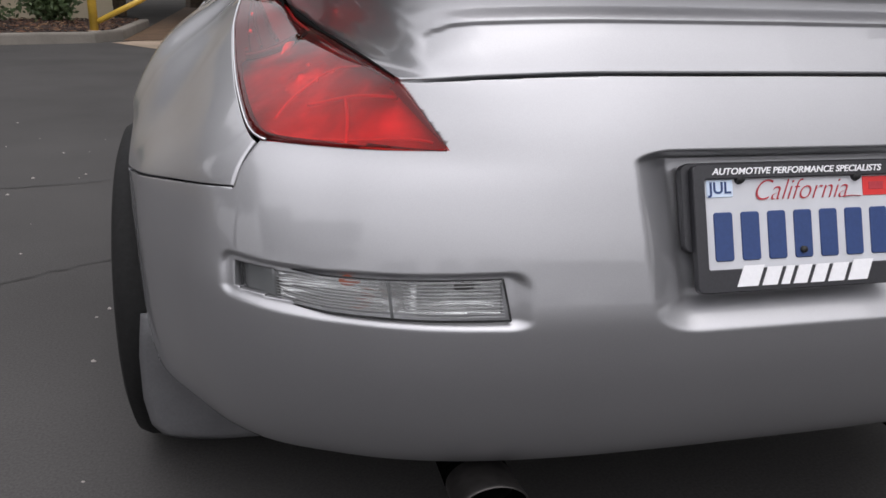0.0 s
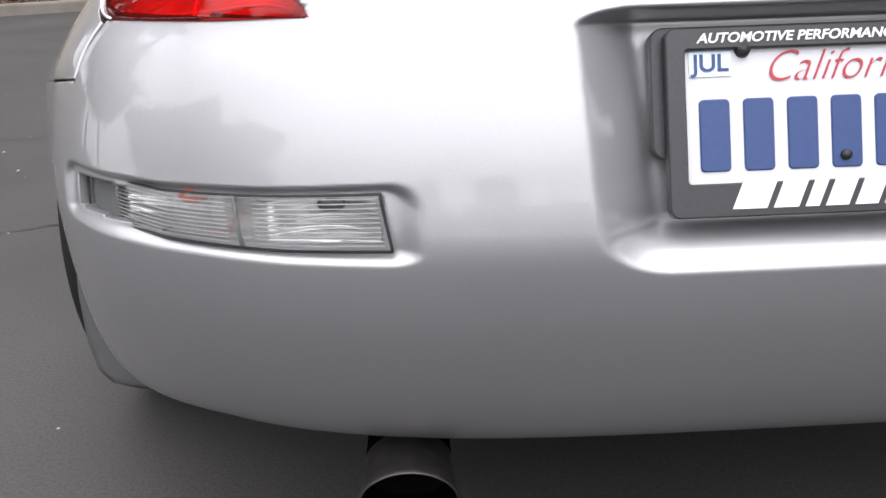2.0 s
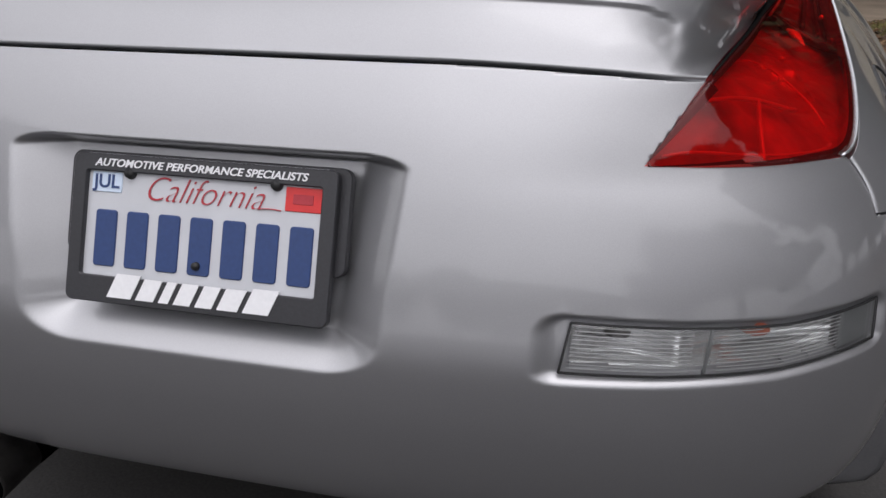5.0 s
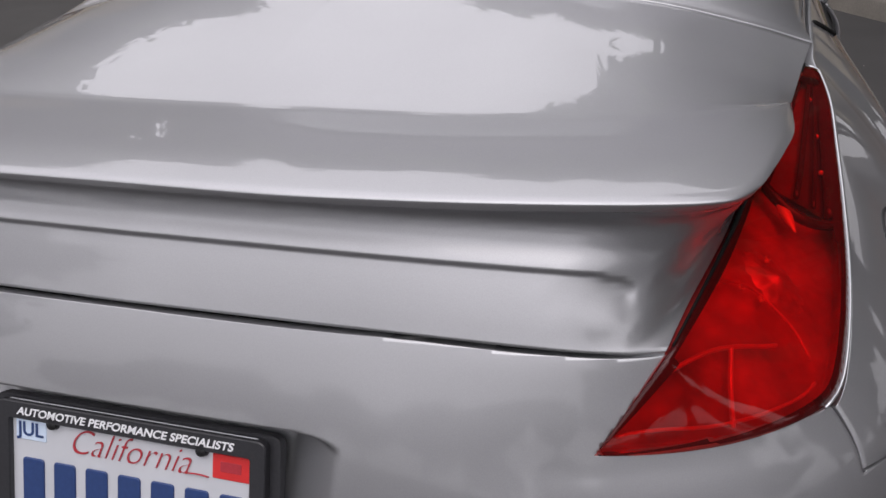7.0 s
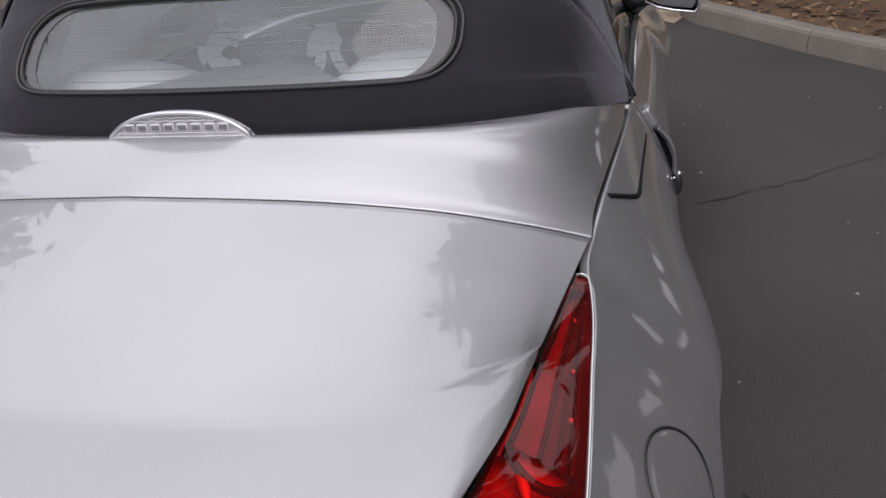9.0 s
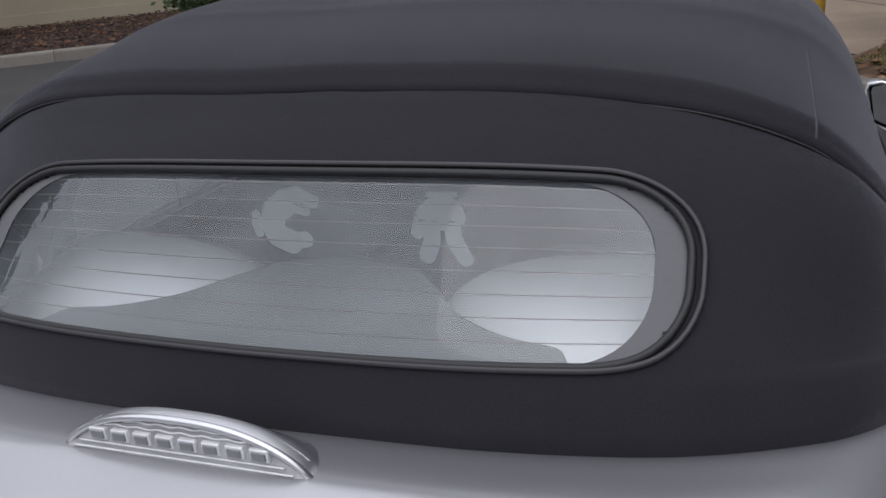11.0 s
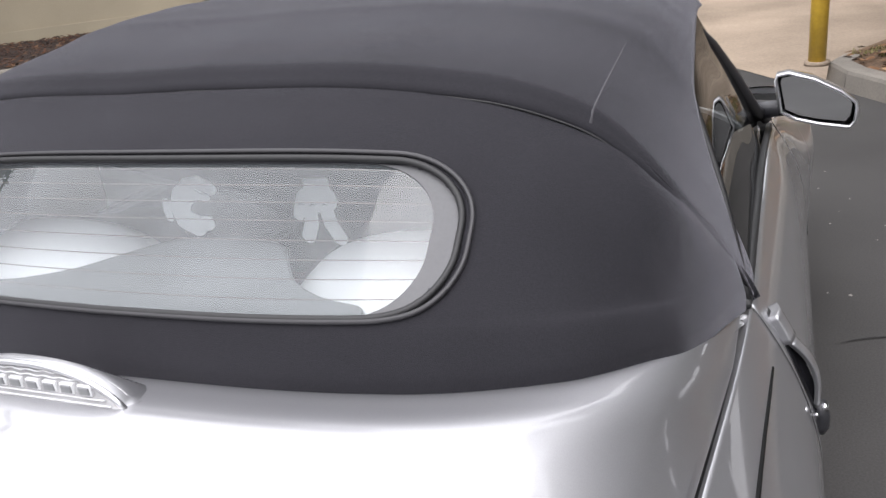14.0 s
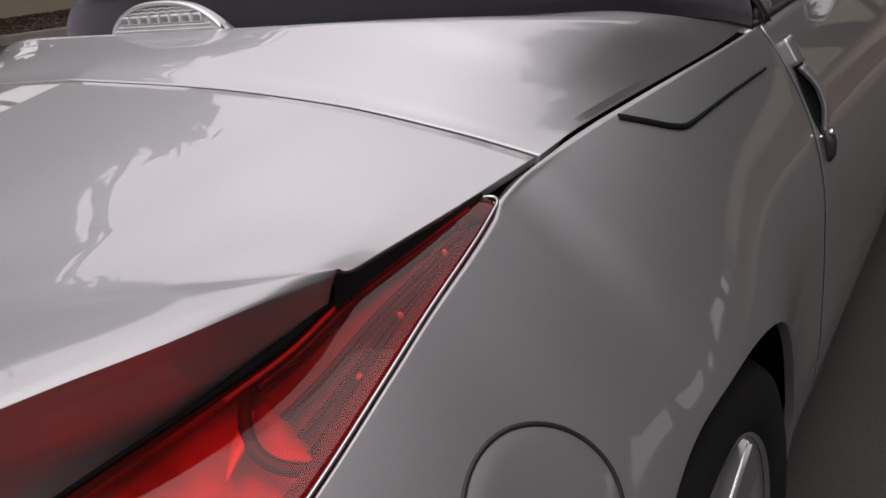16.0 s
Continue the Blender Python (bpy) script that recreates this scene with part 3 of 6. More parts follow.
def build_quarter(side):
    """Rear wing from the seam and lamp to the door's edge."""
    ys = np.concatenate([np.linspace(0.128, 0.695, 100), np.linspace(0.70, 1.19, 70), 1.215 - 0.02 * np.linspace(1, 0, 12) ** 2, np.linspace(1.218, 1.45, 30)])
    rows = 90
    ux, uy, _ = outline_knots(300)
    joint = float(uy[np.argmax(half_width(SEAM_Z) * ux > SEAM_X) - 1])
    share = np.concatenate([np.linspace(0, 0.5, 41)[:-1], np.linspace(0.5, 1, 50)])[:, None]
    Y = np.broadcast_to(ys, (rows, len(ys))).copy()
    for _ in range(4):
        seam = np.where(Y < 0.60, seam_z(Y) + 0.0018, 0.0)
        low = np.maximum(np.maximum(seam, arch(Y)), bottom_edge(Y))
        lamp_side = lamp_outer(np.minimum(Y, LAMP_TOP_Y)) - 0.003
        high = lamp_side + (top_edge(Y) - lamp_side) * sstep((Y - 0.678) / 0.026)
        mid = np.maximum(np.minimum(0.742, high - 0.004), low + 0.004)
        Z = np.where(share < 0.5, low + (mid - low) * share * 2, mid + (high - mid) * (share * 2 - 1))
        # the rear end follows the upright joint under the lamp's corner
        start = tail_y(Z) + joint * CORNER_L + 0.0012
        Y = ys + (start - ys[0]) * (1 - sstep((ys - ys[0]) / 0.16))
    P = np.stack([shell_side(Y, Z), Y, Z], axis=2)
    keep = np.ones((rows - 1, len(ys) - 1), bool)
    if side < 0:
        P = P[:, ::-1].copy()
        P[:, :, 0] = -left_side(P[:, :, 0], P[:, :, 1], P[:, :, 2])
        keep = keep[:, ::-1]
    return panel("rear_wing", P, SILVER, car, "silver rear wing over the wheel", 0.014, keep)


def build_flank(side, y0, y1, name, label):
    ys = np.linspace(y0, y1, 110)
    lo, hi = np.maximum(bottom_edge(ys), arch(ys, AXLE_FRONT)), top_edge(ys)
    P = np.array([np.stack([shell_side(ys, lo + (hi - lo) * k), ys, lo + (hi - lo) * k], axis=1) for k in np.linspace(0, 1, 50)])
    keep = np.ones((49, 109), bool)
    if side < 0:
        P = P[:, ::-1].copy()
        P[:, :, 0] *= -1
        keep = keep[:, ::-1]
    return panel(name, P, SILVER, car, label, 0.014, keep)


build_rear_bumper()
for sd in (1, -1):
    build_quarter(sd)
    build_flank(sd, 1.456, 2.66, "door", "silver door with dark shut lines")
    build_flank(sd, 2.666, 4.26, "front_wing", "silver front wing")


# ---------------- lofted decks: boot lid, tonneau, bonnet, soft top ----------------
def loft(stations, per, cols, n_default=2.5):
    """Rows across the car; each station: y0, z0 at the middle, xe, ye, ze at the end, plan power, crown power."""
    S = np.array(stations, float)
    k = np.arange(len(S))
    kk = np.linspace(0, len(S) - 1, (len(S) - 1) * per + 1)
    if S.shape[1] == 7:
        S = np.concatenate([S, np.zeros((len(S), 1))], axis=1)
    cols_v = [smooth_interp(kk, k, S[:, c]) for c in range(8)]
    t = np.sin(np.linspace(-np.pi / 2, np.pi / 2, cols))
    a = np.abs(t)
    rows = []
    wrap = smooth_interp(a, [0, 0.30, 0.58, 0.80, 0.86, 0.905, 0.95, 1.0], [0, 0.012, 0.047, 0.105, 0.17, 0.36, 0.68, 1.0])
    rear = smooth_interp(a, [0, 0.30, 0.53, 0.767, 0.909, 0.95, 0.982, 1.0], [0, 0.015, 0.057, 0.19, 0.44, 0.625, 0.85, 1.0])
    for y0, z0, xe, ye, ze, n, m, wr in zip(*cols_v):
        f = 1 - np.power(np.clip(1 - np.power(a, n), 0, 1), 1 / n)
        f = f * (1 - abs(wr)) + (wrap if wr > 0 else rear) * abs(wr)
        rows.append(np.stack([xe * t, y0 + (ye - y0) * f, z0 + (ze - z0) * np.power(a, m)], axis=1))
    return np.array(rows), kk


def boot_end(y, dz):
    """Where the boot's edge meets the lamp or wing at length y."""
    z = float(top_edge(y))
    return float(shell_side(np.array(y), np.array(z))) - 0.007, y, z + dz


# each row of the boot lid from the middle out to its end: x, y, z
BOOT_ROWS = [
    [(0, 0.044, 0.8512), (0.26, 0.049, 0.8502), (0.42, 0.062, 0.8440), (0.480, 0.076, 0.8395), (0.519, 0.094, 0.8375)],
    [(0, 0.054, 0.876), (0.25, 0.058, 0.875), (0.42, 0.073, 0.870), (0.49, 0.099, 0.861), (0.536, 0.166, 0.848)],
    [(0, 0.073, 0.914), (0.25, 0.077, 0.913), (0.42, 0.093, 0.907), (0.50, 0.129, 0.893), (0.545, 0.210, 0.876), (0.569, 0.285, 0.866)],
    [(0, 0.0860, 0.932), (0.25, 0.0910, 0.931), (0.42, 0.108, 0.926), (0.51, 0.142, 0.915), (0.56, 0.232, 0.899), (0.582, 0.33, 0.884), (0.594, 0.405, 0.880)],
    [(0, 0.0900, 0.949), (0.25, 0.0955, 0.948), (0.42, 0.113, 0.945), (0.52, 0.146, 0.938), (0.575, 0.232, 0.924), (0.602, 0.35, 0.910), (0.619, 0.490, 0.899)],
    [(0, 0.0800, 0.962), (0.25, 0.086, 0.961), (0.42, 0.104, 0.960), (0.51, 0.117, 0.958), (0.565, 0.160, 0.955), (0.596, 0.246, 0.950), (0.618, 0.36, 0.942), (0.630, 0.500, 0.914)],
    [(0, 0.053, 0.971), (0.16, 0.056, 0.970), (0.285, 0.065, 0.969), (0.40, 0.079, 0.969), (0.50, 0.101, 0.968), (0.551, 0.122, 0.967), (0.575, 0.150, 0.966),
     (0.592, 0.205, 0.964), (0.607, 0.265, 0.960), (0.622, 0.345, 0.953), (0.632, 0.425, 0.945), (0.6385, 0.503, 0.930)],
    [(0, 0.053, 0.976), (0.16, 0.055, 0.975), (0.285, 0.064, 0.975), (0.40, 0.078, 0.975), (0.505, 0.100, 0.974), (0.556, 0.120, 0.973), (0.583, 0.160, 0.972),
     (0.598, 0.211, 0.970), (0.613, 0.273, 0.967), (0.628, 0.350, 0.960), (0.6350, 0.425, 0.952), (0.6415, 0.507, 0.9405)],
    [(0, 0.060, 0.981), (0.16, 0.062, 0.980), (0.285, 0.071, 0.979), (0.40, 0.085, 0.979), (0.500, 0.108, 0.978), (0.548, 0.130, 0.977), (0.575, 0.170, 0.976),
     (0.592, 0.220, 0.974), (0.607, 0.282, 0.970), (0.624, 0.358, 0.962), (0.6345, 0.432, 0.953), (0.6415, 0.5085, 0.9415)],
    [(0, 0.110, 0.984), (0.25, 0.118, 0.983), (0.40, 0.135, 0.982), (0.50, 0.165, 0.981), (0.555, 0.220, 0.978), (0.585, 0.290, 0.974), (0.612, 0.366, 0.966), (0.6330, 0.441, 0.954), (0.6415, 0.510, 0.9425)],
    [(0, 0.200, 0.981), (0.25, 0.204, 0.981), (0.40, 0.218, 0.981), (0.49, 0.240, 0.979), (0.545, 0.295, 0.976), (0.59, 0.372, 0.969), (0.6310, 0.453, 0.955), (0.6415, 0.5115, 0.9435)],
    [(0, 0.278, 0.9785), (0.25, 0.281, 0.9785), (0.386, 0.291, 0.979), (0.48, 0.314, 0.977), (0.52, 0.339, 0.975), (0.57, 0.381, 0.970), (0.61, 0.428, 0.962), (0.6310, 0.472, 0.954), (0.6415, 0.513, 0.944)],
    [(0, 0.292, 0.979), (0.25, 0.295, 0.979), (0.386, 0.305, 0.9795), (0.48, 0.328, 0.977), (0.52, 0.352, 0.975), (0.57, 0.394, 0.969), (0.61, 0.440, 0.960), (0.6310, 0.484, 0.951), (0.6415, 0.521, 0.9385)],
    [(0, 0.345, 0.988), (0.25, 0.348, 0.987), (0.45, 0.370, 0.981), (0.56, 0.425, 0.968), (0.62, 0.490, 0.950), (0.6432, 0.532, 0.9362)],
    [(0, 0.480, 1.015), (0.25, 0.483, 1.009), (0.45, 0.500, 0.993), (0.56, 0.525, 0.970), (0.62, 0.553, 0.953), (0.6502, 0.572, 0.9388)],
    [(0, 0.600, 1.038), (0.25, 0.606, 1.028), (0.45, 0.622, 1.009), (0.58, 0.643, 0.975), (0.63, 0.648, 0.958), (0.6640, 0.652, 0.9438)],
    [(0, 0.705, 1.055), (0.25, 0.719, 1.043), (0.45, 0.738, 1.020), (0.60, 0.765, 0.984), (0.66, 0.778, 0.965), (0.688, 0.783, 0.9560)],
]


def row_points(knots, t):
    K = np.array(knots, float)
    x = np.abs(t) * K[-1, 0]
    return np.stack([np.sign(t) * x, smooth_interp(x, K[:, 0], K[:, 1]), smooth_interp(x, K[:, 0], K[:, 2])], axis=1)


def row_loft(rows, per, cols):
    """A sheet through rows of knots across the car, eased from row to row."""
    t = np.sin(np.linspace(-np.pi / 2, np.pi / 2, cols))
    t = 0.75 * t + 0.25 * np.linspace(-1, 1, cols)
    R = np.array([row_points(k, t) for k in rows])
    kk = np.linspace(0, len(rows) - 1, (len(rows) - 1) * per + 1)
    out = np.zeros((len(kk), cols, 3))
    for c in range(cols):
        for a in range(3):
            out[:, c, a] = smooth_interp(kk, np.arange(len(rows)), R[:, c, a])
    return out, kk


def build_boot():
    P, kk = row_loft(BOOT_ROWS, 10, 321)
    X = P[:, :, 0]
    K = kk[:, None] + 0 * X
    # the pressed panel under the lip: a fine step along its top and rounded ends
    dx, dk = np.maximum(np.abs(X) - 0.450, 0) / 0.046, np.maximum(K - 1.55, 0) / 0.40
    edge = (1 - np.hypot(dx, dk)) / (0.13 + 0.25 * np.clip(np.abs(X) - 0.45, 0, 0.04) / 0.04)
    fade = 1 - sstep((np.abs(X) - 0.430) / 0.05) * (1 - sstep((K - 0.7) / 0.8))
    P[:, :, 1] += 0.0045 * sstep(edge) * np.clip(K / 1.7, 0, 1) * fade
    lid = panel("boot_lid", P, SILVER, car, "silver boot lid with raised spoiler lip", 0.012, ends_down=True)
    # black sheet added under the lid as the shade in its gap
    L = P[13 * 10::3, ::5].copy()
    L[:, :, 2] -= 0.030
    L[:, :, 0] *= 1.002
    mesh_ob("boot_shade_sheet", L.reshape(-1, 3), grid_faces(L.shape[0], L.shape[1]), SHADE, car)
    return lid


TONNEAU = [
    (0.711, 1.056, *boot_end(0.794, 0.003), 3.0, 3.0, 0),
    (0.76, 1.067, *boot_end(0.86, 0.002), 3.0, 3.0, -0.2),
    (0.84, 1.083, *boot_end(1.00, 0.002), 2.8, 4.2, -0.5),
    (0.872, 1.0885, *boot_end(1.10, 0.002), 2.7, 6.0, -0.7),
    (0.890, 1.086, *boot_end(1.18, 0.002), 2.7, 7.4, -0.8),
    (0.94, 1.070, *boot_end(1.30, 0.003), 2.6, 12.0, -1),
    (0.985, 1.055, 0.730, 1.42, 0.966, 2.5, 15.0, -1),
    (1.00, 1.035, 0.730, 1.43, 0.950, 2.5, 15.0, -1),
]

REAR_PANEL = [
    (0.980, 1.046, 0.737, 1.432, 0.962, 2.5, 16.0, -1),
    (0.980, 1.070, 0.736, 1.438, 0.980, 2.5, 14.0, -0.95),
    (0.996, 1.115, 0.722, 1.440, 1.030, 2.5, 10.0, -0.8),
    (1.008, 1.135, 0.710, 1.430, 1.058, 2.5, 7.0, -0.6),
    (1.060, 1.180, 0.684, 1.378, 1.118, 2.5, 5.0, -0.4),
    (1.120, 1.232, 0.658, 1.343, 1.168, 2.5, 4.0, -0.2),
    (1.178, 1.278, 0.630, 1.324, 1.204, 2.5, 3.6, 0),
    (1.240, 1.315, 0.600, 1.318, 1.236, 2.5, 3.4, 0),
    (1.290, 1.340, 0.575, 1.318, 1.255, 2.5, 3.4, 0),
    (1.335, 1.350, 0.560, 1.375, 1.268, 2.5, 3.4, 0),
]

WIN_HALF_X, WIN_R = 0.452, 0.105


def build_top():
    P, kk = loft(REAR_PANEL, 12, 201)
    P[:, :, 2] += 0.026 * sstep((-P[:, :, 0] - 0.12) / 0.40) * sstep((kk - 6.0) / 2.0)[:, None]
    X = P[:, :, 0]
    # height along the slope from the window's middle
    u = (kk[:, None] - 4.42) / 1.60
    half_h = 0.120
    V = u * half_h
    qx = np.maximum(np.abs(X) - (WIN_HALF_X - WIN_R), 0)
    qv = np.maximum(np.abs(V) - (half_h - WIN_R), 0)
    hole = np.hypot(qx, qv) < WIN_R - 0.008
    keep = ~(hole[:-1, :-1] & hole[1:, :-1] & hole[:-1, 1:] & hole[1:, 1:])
    panel("rear_fabric", P, FABRIC, car, "dark charcoal fabric round the rear glass", 0.010, keep)
    # point on the slope for x and v

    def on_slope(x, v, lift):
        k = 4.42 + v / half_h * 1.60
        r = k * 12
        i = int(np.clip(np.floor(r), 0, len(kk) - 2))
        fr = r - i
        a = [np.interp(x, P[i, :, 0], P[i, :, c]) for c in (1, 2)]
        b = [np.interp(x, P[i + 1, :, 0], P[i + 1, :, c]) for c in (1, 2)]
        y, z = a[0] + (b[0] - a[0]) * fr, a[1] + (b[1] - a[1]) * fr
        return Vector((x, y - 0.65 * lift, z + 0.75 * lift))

    def ring(half_x, half_v, r, lift, n=14):
        """Rounded loop with the same count of points whatever its size."""
        loop = []
        corners = ((1, 1, 0), (-1, 1, 90), (-1, -1, 180), (1, -1, 270))
        for c, (sx, sv, a0) in enumerate(corners):
            for j in range(n):
                an = radians(a0 + 90 * j / (n - 1))
                loop.append((sx * (half_x - r) + r * math.cos(an), sv * (half_v - r) + r * math.sin(an)))
            nx, nv, b0 = corners[(c + 1) % 4]
            p0 = loop[-1]
            p1 = (nx * (half_x - r) + r * math.cos(radians(b0)), nv * (half_v - r) + r * math.sin(radians(b0)))
            m = 36 if c % 2 == 0 else 4
            loop += [(p0[0] + (p1[0] - p0[0]) * j / m, p0[1] + (p1[1] - p0[1]) * j / m) for j in range(1, m)]
        return [on_slope(x, v, lift) for x, v in loop]

    # the pane itself
    rows = []
    for v in np.linspace(-half_h + 0.012, half_h - 0.012, 14):
        wv = WIN_HALF_X - 0.012 - (WIN_R - 0.01) * (1 - math.sqrt(max(0, 1 - max(0, (abs(v) - (half_h - WIN_R)) / (WIN_R - 0.002)) ** 2)))
        rows.append([on_slope(x, v, -0.006) for x in np.linspace(-wv, wv, 40)])
    vs = [p for r in rows for p in r]
    glass = mesh_ob("rear_window", vs, grid_faces(14, 40), REAR_GLASS, car, "rear glass with thin heater lines in a rubber frame")
    glass.visible_shadow = False
    tube("outer_seal", ring(WIN_HALF_X, half_h, WIN_R, 0.003), 0.0032, FRAME_RUBBER, glass, "", True, 8)
    tube("inner_seal", ring(WIN_HALF_X - 0.012, half_h - 0.010, WIN_R - 0.01, 0.001), 0.0045, BLACK_RUBBER, glass, "", True, 8)
    # grey ceramic border, wider at the ends
    a = ring(WIN_HALF_X - 0.012, half_h - 0.010, WIN_R - 0.01, -0.0045)
    b = ring(WIN_HALF_X - 0.046, half_h - 0.015, WIN_R - 0.015, -0.0045)
    n = len(a)
    mesh_ob("glass_border", a + b, [(i, (i + 1) % n, n + (i + 1) % n, n + i) for i in range(n)], GLASS_BORDER, glass)
    for i in range(9):
        v = -half_h + 0.022 + i * (2 * half_h - 0.044) / 8
        wv = WIN_HALF_X - 0.046 - (WIN_R - 0.02) * (1 - math.sqrt(max(0, 1 - max(0, (abs(v) - (half_h - WIN_R)) / (WIN_R - 0.002)) ** 2)))
        tube("heater_line", [on_slope(x, v, -0.0075) for x in np.linspace(-wv, wv, 30)], 0.0007, HEATER, glass, "", False, 4)

    # roof: superelliptic hoops from the hem to the windscreen
    def roof_rows(y_list, e0=0.0, lift=0.0):
        out = []
        for y in y_list:
            zc = smooth_interp(y, [1.25, 1.285, 1.308, 1.45, 1.75, 2.05, 2.3, 2.5], [1.330, 1.3435, 1.3645, 1.386, 1.402, 1.398, 1.380, 1.350]) + lift
            xe = smooth_interp(y, [1.25, 1.4, 1.6, 2.1], [0.750, 0.747, 0.737, 0.735])
            zb = 0.955
            z_end = smooth_interp(y, [1.25, 1.36, 1.44, 1.496, 1.54, 1.575, 1.626, 1.735, 1.88, 2.02, 2.12],
                                  [0.965, 0.965, 1.07, 1.115, 1.155, 1.195, 1.235, 1.267, 1.286, 1.295, 1.290])
            q = np.linspace(0, 1, 61)
            hx = smooth_interp(q, [0, 0.2, 0.4, 0.53, 0.60, 0.70, 0.82, 0.92, 1.0], [0, 0.28, 0.56, 0.725, 0.79, 0.862, 0.925, 0.968, 1.0])
            hz = smooth_interp(q, [0, 0.2, 0.4, 0.53, 0.60, 0.70, 0.82, 0.92, 1.0], [1.0, 0.988, 0.928, 0.826, 0.740, 0.585, 0.36, 0.165, 0.0])
            box_hz = smooth_interp(q, [0, 0.2, 0.4, 0.53, 0.60, 0.70, 0.82, 0.92, 1.0], [1.0, 0.991, 0.955, 0.902, 0.855, 0.725, 0.45, 0.20, 0.0])
            hz = hz + (box_hz - hz) * sstep((y - 1.32) / 0.45)
            c_end = np.clip((z_end - zb) / (zc - zb), 0.001, 1)
            q_end = np.interp(-c_end, -hz, q)
            g = np.abs(np.linspace(-1, 1, 121)) * q_end
            ph = np.linspace(-1, 1, 121)
            x = np.sign(ph) * xe * smooth_interp(g, q, hx)
            z = zb + (zc - zb) * smooth_interp(g, q, hz)
            z = z + 0.026 * sstep((-x - 0.12) / 0.40) * sstep((z - 1.1) / 0.15)
            bend = (np.abs(x) / xe) ** 3
            fade = 1 - sstep((y - 1.26) / 0.5)
            back = fade * (0.03 * bend + 0.16 * sstep((1.22 - z) / 0.26))
            out.append(np.stack([x, y + back, z], axis=1))
        return np.array(out)

    ys = np.concatenate([[1.286, 1.2835, 1.2835, 1.286], np.linspace(1.29, 2.10, 110)])
    R = roof_rows(ys)
    drop = np.array([0.008, 0.005, 0.001, -0.003] + [-0.003] * 110)
    R[:, :, 2] -= drop[:, None]
    # faint bows under the cloth
    for yb, hgt in ((1.60, 0.0022), (1.84, 0.0022)):
        R[:, :, 2] += hgt * np.exp(-((R[:, :, 1] - yb) / 0.035) ** 2)
    roof = panel("roof_fabric", R, FABRIC, car, "dark charcoal fabric roof with faint bows", 0.012)
    hem = [tuple(v) for v in R[0]]
    tube("hem_piping", [(x, y - 0.001, z + 0.001) for x, y, z in hem[2:-2]], 0.0022, BLACK_RUBBER, roof, "", False, 6)
    for sd in (1, -1):
        seam = []
        for y in np.linspace(1.29, 2.04, 50):
            row = roof_rows([y])[0]
            half = row[60:] if sd > 0 else row[:61][::-1]
            xs_ = np.abs(half[:, 0])
            xt = np.interp(y, [1.29, 1.6, 2.1], [0.556, 0.560, 0.545])
            seam.append((sd * xt, float(np.interp(xt, xs_, half[:, 1])), float(np.interp(xt, xs_, half[:, 2])) + 0.0005))
        tube("side_seam", seam, 0.0028, FABRIC_TRIM, roof, "", False, 6)
    return roof_rows


build_boot()
tP, tk = loft(TONNEAU, 10, 161)
# its rear edge follows the boot lid's front edge at an even gap
seam_row = row_points([(x * (0.690 / 0.688), y + 0.006, z) for x, y, z in BOOT_ROWS[-1]], tP[0, :, 0] / np.abs(tP[0, -1, 0]))
tP = tP + (1 - sstep(tk / 1.6))[:, None, None] * (seam_row - tP[0])[None]
panel("tonneau_cover", tP, SILVER, car, "silver panel between boot lid and fabric roof", 0.012)
roof_rows = build_top()

BONNET = [
    (2.72, 0.990, 0.690, 2.55, 0.905, 2.5, 3.0),
    (3.00, 0.985, 0.690, 2.95, 0.850, 2.5, 3.0),
    (3.50, 0.930, 0.690, 3.45, 0.775, 2.5, 3.0),
    (4.00, 0.820, 0.620, 3.92, 0.690, 2.5, 3.0),
    (4.22, 0.700, 0.470, 4.10, 0.620, 2.5, 3.0),
    (4.29, 0.560, 0.430, 4.18, 0.520, 2.5, 3.0),
    (4.27, 0.300, 0.420, 4.17, 0.300, 2.5, 3.0),
]
bP, _ = loft(BONNET, 8, 61)
panel("bonnet", bP, SILVER, car, "silver bonnet", 0.012)


